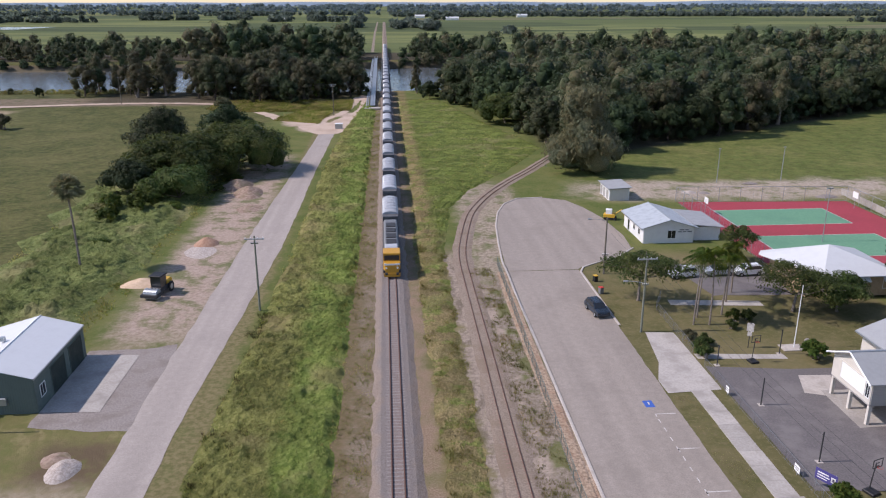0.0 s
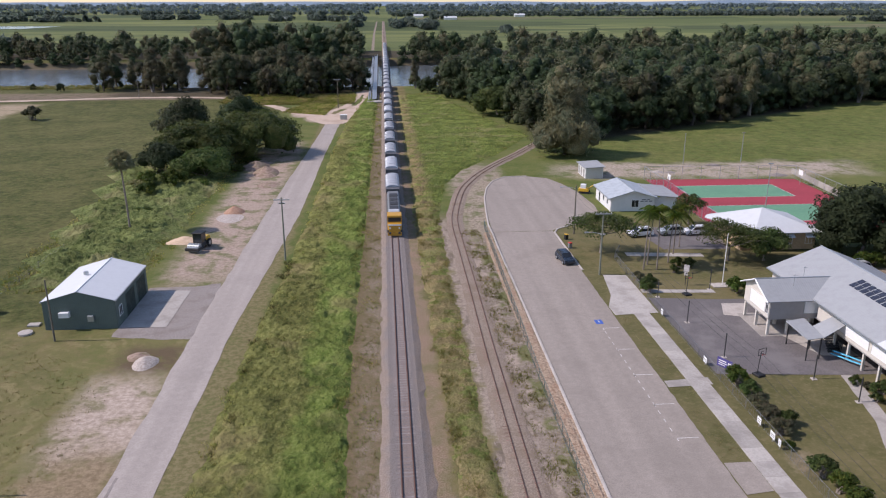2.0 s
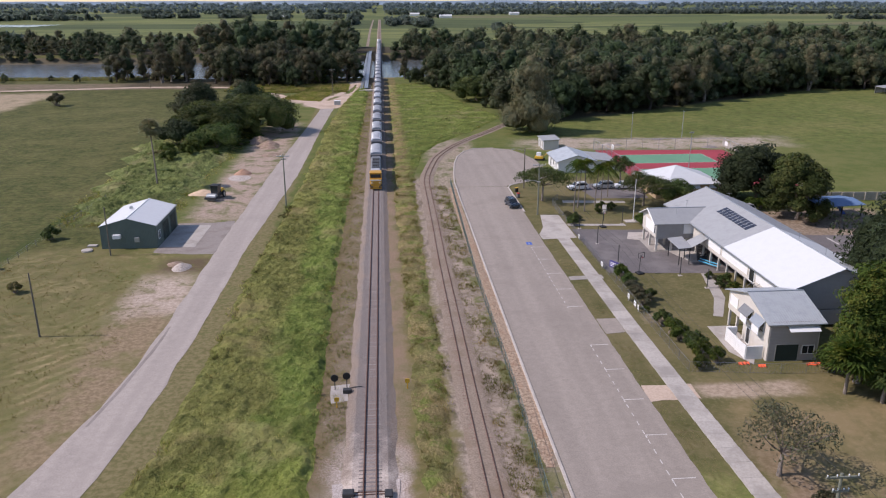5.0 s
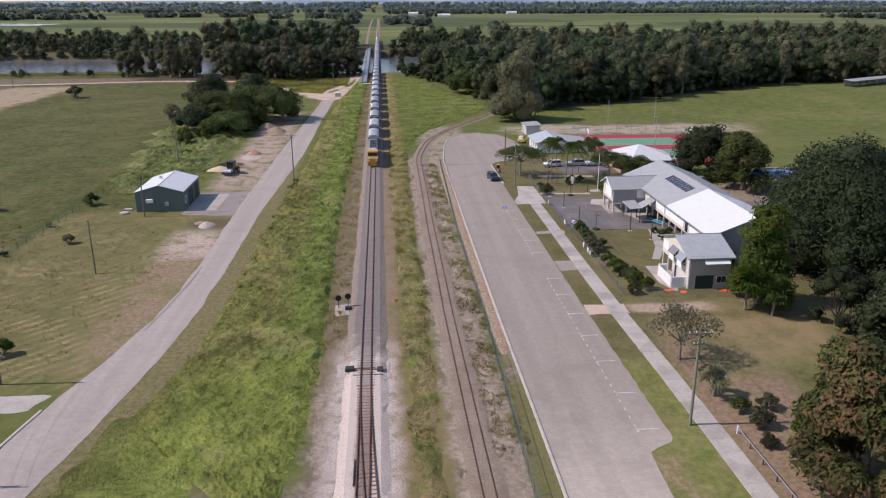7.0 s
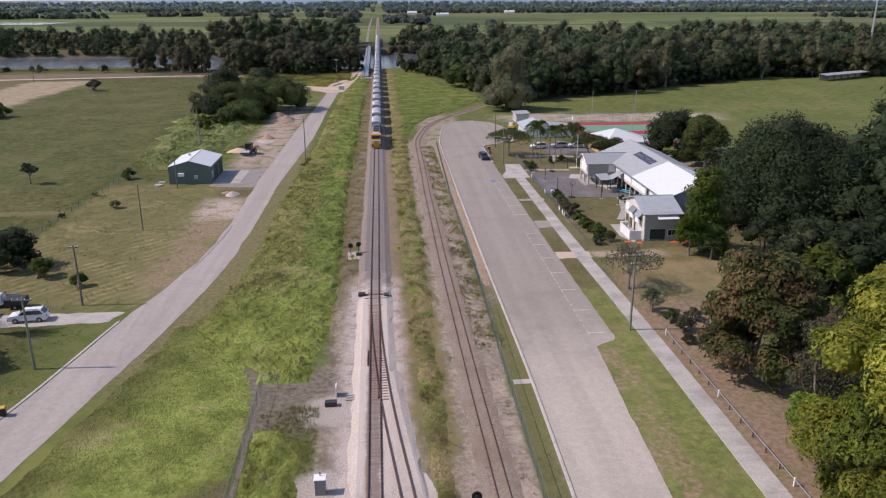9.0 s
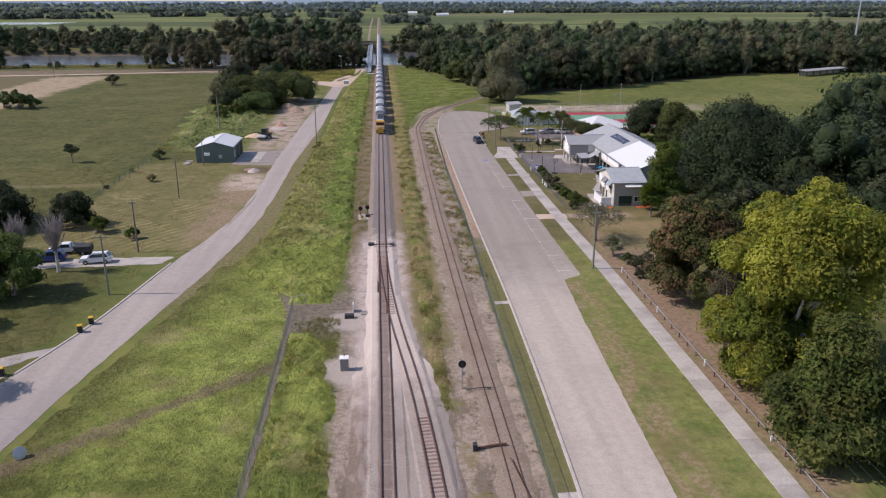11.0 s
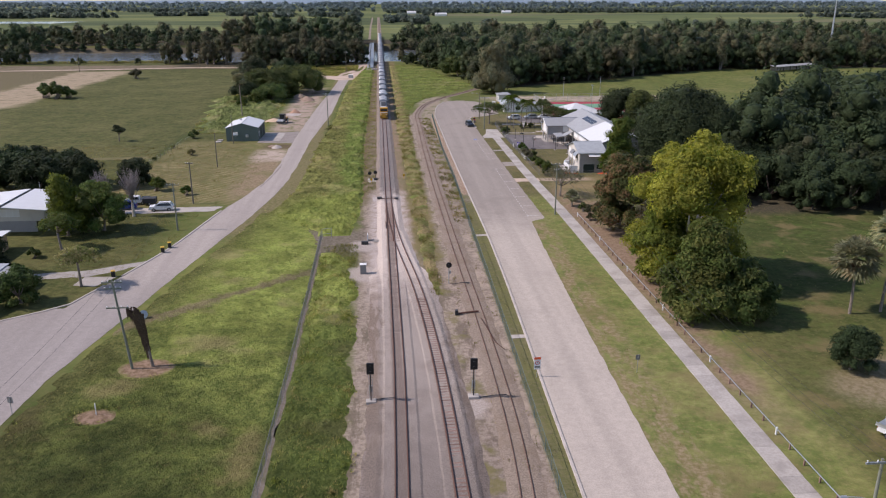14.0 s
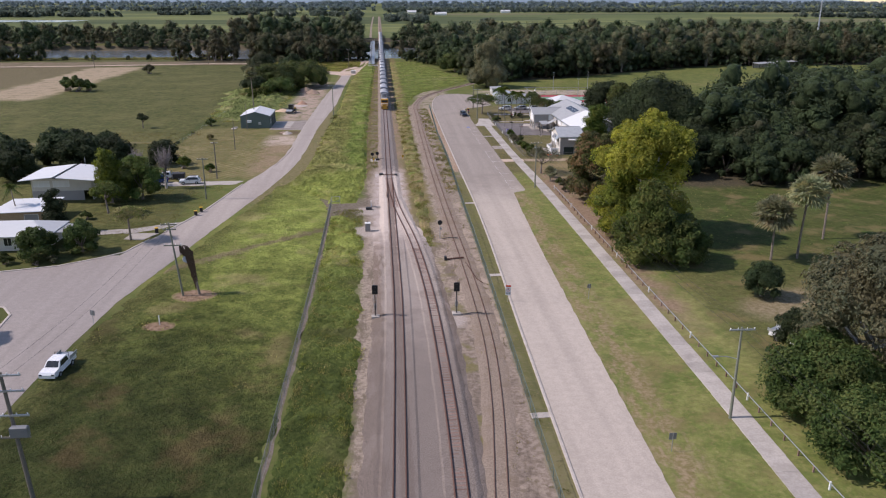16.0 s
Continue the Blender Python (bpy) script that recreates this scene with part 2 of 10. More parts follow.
    on("WC", n.math("MULTIPLY", n.band(wx, -15, -3, 2.0), n.band(n.math("ADD", Y, wob), -37, -23.5, 2.5)), n.mix(n.step(fine, 0.38, 0.62), (0.13, 0.105, 0.078), (0.22, 0.182, 0.145)), 0.92)
    spill = n.math("MULTIPLY", n.step(n.math("ABSOLUTE", n.math("ADD", X, n.math("MULTIPLY", wob, 0.7))), 4.6, 2.4), n.band(wwy, -58, 4, 6))
    on("C", spill, n.mix(n.step(grit, 0.4, 0.62), (0.36, 0.295, 0.262), (0.6, 0.515, 0.465)), n.step(n.noise(P, 0.5, 5, 0.75), 0.36, 0.54, 0.25, 0.95))
    on("C", n.math("MULTIPLY", n.band(wx, 9.6, 14.2, 1.0), n.step(wwy, -30, -46)), n.mix(n.step(fine, 0.4, 0.62), (0.36, 0.28, 0.2), (0.5, 0.405, 0.31)), n.step(n.noise(P, 0.3, 5, 0.7), 0.45, 0.56, 0.0, 0.85))
    on("C", n.math("MULTIPLY", n.band(wx, 1.0, 14.2, 1.0), n.step(wwy, -82, -108)), n.mix(n.step(fine, 0.38, 0.62), (0.13, 0.102, 0.08), (0.24, 0.192, 0.155)), n.step(mid, 0.35, 0.55, 0.45, 0.85))
    for cx, cy, rad in ((-4.4, -47.0, 2.6), (-4.6, -33.0, 2.4), (7.0, -88.0, 2.0)):
        dx, dy = n.math("ADD", X, -cx), n.math("MULTIPLY", n.math("ADD", Y, -cy), 0.8)
        away = n.math("ADD", n.math("SQRT", n.math("ADD", n.math("MULTIPLY", dx, dx), n.math("MULTIPLY", dy, dy))), n.math("MULTIPLY", wob, 0.8))
        on("C", n.step(away, rad - 0.6, rad + 0.8, 1, 0), n.mix(n.step(grit, 0.38, 0.62), (0.3, 0.25, 0.215), (0.52, 0.45, 0.4)), 0.85)
    on("C", n.math("MULTIPLY", n.band(n.math("ADD", X, n.math("MULTIPLY", wob, 0.4)), 12.4, 14.0, 0.5), n.band(wwy, -92, -44, 8)), n.mix(n.step(fine, 0.4, 0.62), (0.36, 0.28, 0.18), (0.5, 0.4, 0.28)), n.step(mid, 0.36, 0.54, 0.2, 0.9))
    # weeds in the yard
    weeds = n.math("MULTIPLY", n.band(wx, 4.5, 9.2, 0.8), n.step(mid, 0.5, 0.62))
    on("C", weeds, grass((0.1, 0.12, 0.035), (0.17, 0.15, 0.06), (0.2, 0.16, 0.08)), 0.8)
    # sand beside the siding and the kerb
    sand = n.mix(n.step(fine, 0.4, 0.65), (0.44, 0.355, 0.285), (0.29, 0.225, 0.175))
    on("C", n.math("MULTIPLY", n.band(n.math("ADD", X, n.math("MULTIPLY", wob, 0.45)), 12.9, 14.3, 0.4), n.step(wwy, 112, 98)), sand, n.step(mid, 0.44, 0.56))
    on("C", n.math("MULTIPLY", n.band(n.math("ADD", X, n.math("MULTIPLY", wob, 0.3)), 16.1, 17.6, 0.3), n.band(wwy, 3, 108, 5)), sand, n.step(mid, 0.36, 0.58, 0.2, 0.9))
    soil = n.mix(n.step(fine, 0.38, 0.62), (0.21, 0.165, 0.125), (0.32, 0.258, 0.21))
    on("C", n.math("MULTIPLY", n.band(n.math("ADD", X, n.math("MULTIPLY", wob, 0.5)), 11.8, 17.6, 0.6), n.step(wwy, 118, 106)), soil, n.step(mid, 0.47, 0.57, 0.92, 0.2))
    on("C", n.math("MULTIPLY", n.band(n.math("ADD", n.math("ADD", X, n.math("MULTIPLY", wob, 0.25)), n.math("MULTIPLY", Y, -0.022)), 15.5, 17.9, 0.35), n.step(wwy, 4, -8)), grass((0.115, 0.12, 0.042), (0.15, 0.145, 0.056), (0.2, 0.165, 0.09)), 0.9)
    # sunlit sports ground and its worn edge
    field = n.math("MULTIPLY", n.step(X, 52, 58), n.step(wwy, 150, 158))
    on("EF", field, n.hsv(grass((0.105, 0.138, 0.035), (0.15, 0.168, 0.048), (0.215, 0.188, 0.077)), v=n.step(n.noise(P, 0.35, 6, 0.75), 0.3, 0.7, 0.62, 1.06)))
    on("CE", n.math("MULTIPLY", n.band(wwy, 153, 170, 4), n.band(wwx, 44, 120, 8)), n.mix(n.step(fine, 0.38, 0.62), (0.3, 0.24, 0.185), (0.46, 0.385, 0.32)), n.step(mid, 0.34, 0.54, 0.2, 0.92))
    on("CE", n.math("MULTIPLY", n.band(wx, 13.5, 27, 2.0), n.band(wwy, 108, 170, 6)), n.mix(n.step(fine, 0.38, 0.62), (0.24, 0.19, 0.14), (0.4, 0.325, 0.26)), n.step(mid, 0.36, 0.55, 0.25, 0.9))
    # worn olive school grounds and street beds
    on("CE", n.math("MULTIPLY", n.band(X, 29.0, 70, 1.0), n.band(Y, -4, 118, 4)), grass((0.105, 0.1, 0.04), (0.15, 0.128, 0.06), (0.2, 0.16, 0.09)), 0.95)
    on("E", n.math("MULTIPLY", n.band(wx, 37, 58, 2), n.band(wwy, -14, 14, 4)), grass((0.15, 0.13, 0.055), (0.23, 0.175, 0.09), (0.28, 0.21, 0.12)), n.step(mid, 0.3, 0.6, 0.4, 0.95))
    # park lawn and verge along the footpath
    on("CE", n.math("MULTIPLY", n.step(wx, 20, 24), n.step(wwy, 2, -8)), mottled(grass((0.135, 0.165, 0.045), (0.195, 0.205, 0.067), (0.26, 0.22, 0.1))), 0.9)
    worn = n.mix(n.step(fine, 0.4, 0.62), (0.2, 0.16, 0.075), (0.31, 0.235, 0.15))
    on("CE", n.math("MULTIPLY", n.band(n.math("ADD", wx, n.math("MULTIPLY", Y, -0.025)), 25.4, 30.2, 1.5), n.step(wwy, -16, -24)), worn, n.step(n.noise(n.stretch(P, (1.0, 0.35, 1.0)), 0.55, 5, 0.7), 0.42, 0.57, 0.08, 0.9))
    # lawn further in, its colour lowered for the shadow lying on it
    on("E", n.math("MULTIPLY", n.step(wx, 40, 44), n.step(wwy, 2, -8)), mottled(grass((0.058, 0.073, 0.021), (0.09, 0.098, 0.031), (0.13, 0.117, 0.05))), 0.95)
    # darker again before the forest: tree shade painted into the grass
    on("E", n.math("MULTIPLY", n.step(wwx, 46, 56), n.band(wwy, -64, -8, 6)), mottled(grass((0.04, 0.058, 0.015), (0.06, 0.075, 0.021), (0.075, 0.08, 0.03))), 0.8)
    # trodden play yard behind the school
    on("E", n.math("MULTIPLY", n.band(wx, 70, 100, 2.0), n.band(n.math("ADD", Y, wob), 66, 86, 1.5)), n.mix(n.step(fine, 0.38, 0.62), (0.2, 0.15, 0.11), (0.31, 0.24, 0.185)), 0.95)
    leaf = n.mix(n.step(fine, 0.4, 0.6), (0.2, 0.135, 0.09), (0.28, 0.2, 0.14))
    on("E", n.math("MULTIPLY", n.band(n.math("ADD", X, n.math("MULTIPLY", wob, 0.6)), 35.2, 47.0, 2.2), n.band(wwy, -60, -4, 8)), leaf, n.step(mid, 0.32, 0.55, 0.35, 0.95))
    on("E", n.math("MULTIPLY", n.band(n.math("ADD", X, n.math("MULTIPLY", wob, 0.6)), 35.2, 39.5, 1.6), n.band(wwy, -92, 2, 8)), leaf, n.step(mid, 0.3, 0.55, 0.25, 0.9))
    on("W", n.math("MULTIPLY", n.step(wx, -16, -20), n.step(n.math("ADD", wwy, X), -112, -132)), grass((0.055, 0.075, 0.02), (0.08, 0.095, 0.03), (0.11, 0.09, 0.04)), 0.9)
    on("WC", n.math("MULTIPLY", n.band(wwx, -36, -14, 3), n.band(wwy, -92, -30, 8)), grass((0.12, 0.15, 0.038), (0.19, 0.2, 0.055), (0.2, 0.17, 0.07)), 0.8)
    for cx, cy, rad in ((37.6, 33.6, 1.8), (51.5, -88.0, 4.5), (56.5, -84.0, 3.5)):
        dx, dy = n.math("ADD", X, -cx), n.math("ADD", Y, -cy)
        bare = n.math("ADD", n.math("SQRT", n.math("ADD", n.math("MULTIPLY", dx, dx), n.math("MULTIPLY", dy, dy))), wob)
        on("E", n.step(bare, rad * 0.4, rad * 1.5, 0.75, 0), n.mix(n.step(fine, 0.38, 0.62), (0.2, 0.155, 0.09), (0.31, 0.245, 0.165)))
    # fallen leaves under the forests, their shade put into the dark colour
    shaded_litter = n.mix(n.step(fine, 0.4, 0.6), (0.05, 0.045, 0.03), (0.085, 0.07, 0.045))
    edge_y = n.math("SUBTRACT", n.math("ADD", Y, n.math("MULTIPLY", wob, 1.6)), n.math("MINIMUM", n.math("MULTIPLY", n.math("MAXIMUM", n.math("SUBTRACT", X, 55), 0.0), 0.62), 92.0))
    on("EF", n.math("MULTIPLY", n.step(edge_y, 196, 203), n.step(wx, 42, 50)), shaded_litter, 0.95)
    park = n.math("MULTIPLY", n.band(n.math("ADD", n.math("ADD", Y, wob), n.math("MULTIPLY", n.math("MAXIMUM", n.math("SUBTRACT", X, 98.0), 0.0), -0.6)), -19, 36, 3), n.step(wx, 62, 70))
    on("E", park, shaded_litter, 0.95)
    on("E", n.math("MULTIPLY", n.step(wx, 122, 130), n.step(Y, -20, -14, 1, 0)), shaded_litter, 0.9)
    on("WF", n.math("MULTIPLY", n.band(n.math("ADD", Y, wob), 328, 368, 4), n.band(wwx, -125, -12, 6)), shaded_litter, 0.85)
    # green fields beyond the river, in long plots
    plots = n.t.nodes.new("ShaderNodeTexVoronoi")
    plots.distance = "CHEBYCHEV"
    n.put(plots.inputs["Vector"], n.stretch(P, (0.35, 1.0, 0.0)))
    plots.inputs["Scale"].default_value = 0.0065
    split = n.t.nodes.new("ShaderNodeSeparateColor")
    n.put(split.inputs[0], plots.outputs["Color"])
    pick = split.outputs[0]
    far = n.mix(n.step(pick, 0.2, 0.8), (0.1, 0.125, 0.045), (0.175, 0.19, 0.07))
    far = n.mix(n.step(pick, 0.82, 0.9), far, (0.17, 0.15, 0.085))
    far = n.mix(n.step(pick, 0.24, 0.16), far, (0.06, 0.08, 0.036))
    on("F", n.step(Y, 555, 560), shaded_litter)
    on("F", n.step(n.math("ADD", Y, n.math("MULTIPLY", wide, 2.0)), 628, 640), n.mix(n.step(n.noise(n.stretch(P, (0.25, 1.0, 1.0)), 0.016, 5, 0.65), 0.4, 0.62, 0.0, 0.85), far, (0.085, 0.105, 0.044)))
    for cx, cy, rad in ((-24.5, 257, 5.5), (-31, 268, 5.0), (-15.5, 286, 3.5)):
        dx, dy = n.math("ADD", X, -cx), n.math("MULTIPLY", n.math("ADD", Y, -cy), 0.6)
        away = n.math("ADD", n.math("SQRT", n.math("ADD", n.math("MULTIPLY", dx, dx), n.math("MULTIPLY", dy, dy))), wob)
        on("W", n.step(away, rad - 1.5, rad + 1.5, 1, 0), n.mix(n.step(fine, 0.38, 0.62), (0.4, 0.305, 0.235), (0.5, 0.39, 0.31)), 0.92)
    # bare earth round the leaning trunk and the marker post
    for cx, cy, rad in ((-28.6, -76.6, 2.9), (-30.8, -87.2, 1.9)):
        dx, dy = n.math("ADD", X, -cx), n.math("MULTIPLY", n.math("ADD", Y, -cy), 1.3)
        away = n.math("ADD", n.math("SQRT", n.math("ADD", n.math("MULTIPLY", dx, dx), n.math("MULTIPLY", dy, dy))), n.math("MULTIPLY", wob, 0.7))
        on("W", n.step(away, rad - 0.5, rad + 0.6, 1, 0), n.mix(n.step(fine, 0.4, 0.6), (0.17, 0.105, 0.07), (0.3, 0.2, 0.145)), 0.9)
    on("E", n.math("MULTIPLY", n.band(n.math("ADD", Y, n.math("MULTIPLY", wob, 0.6)), 12.2, 15.2, 0.7), n.band(wx, 35.0, 47, 2.0)), n.mix(n.step(fine, 0.38, 0.62), (0.31, 0.235, 0.17), (0.44, 0.345, 0.26)), n.step(mid, 0.3, 0.5, 0.55, 0.95))
    # muddy banks
    on("F", n.step(Z, -0.6, -1.6), (0.12, 0.1, 0.065))
    n.bump(n.math("ADD", fine, grit), 0.5, 0.12)
    return n.done(col, 0.95, 0, 0.1)


def road_material(name, old, fresh, where, soft, tracks=(), run=0.07):
    """Seal of two ages that meet across the road, streaked along it, with wheel tracks and patches."""
    n = Nodes(name)
    P = n.pos()
    X, Y, Z = n.xyz(P)
    grain, long, spot = n.noise(P, 7.0, 5, 0.65), n.noise(n.stretch(P, (1.0, run, 1.0)), 0.55, 1.5, 0.5), n.noise(P, 0.13, 5, 0.62)
    edge = n.math("ADD", Y, n.math("MULTIPLY", n.math("SUBTRACT", spot, 0.5), 8.0))
    base = n.mix(n.step(edge, where - soft, where + soft), fresh, old)
    speck = n.noise(P, 1.3, 5, 0.7)
    col = n.hsv(base, v=n.step(grain, 0.35, 0.65, 0.9, 1.08))
    col = n.hsv(col, v=n.step(speck, 0.34, 0.66, 0.93, 1.05))
    col = n.hsv(col, v=n.step(long, 0.3, 0.7, 0.93, 1.06))
    col = n.mix(n.math("MULTIPLY", n.step(spot, 0.5, 0.68, 0.0, 0.5), n.step(edge, where - soft, where + soft, 0.3, 1.0)), col, tuple(0.78 * q for q in old))
    for x in tracks:
        col = n.mix(n.math("MULTIPLY", n.band(n.math("ADD", X, n.math("MULTIPLY", Y, -0.012)), x - 0.35, x + 0.35, 0.4), n.step(long, 0.35, 0.6, 0.1, 0.35)), col, tuple(0.8 * q for q in old))
    n.bump(grain, 0.15, 0.02)
    return n.done(col, 0.9, 0, 0.25)


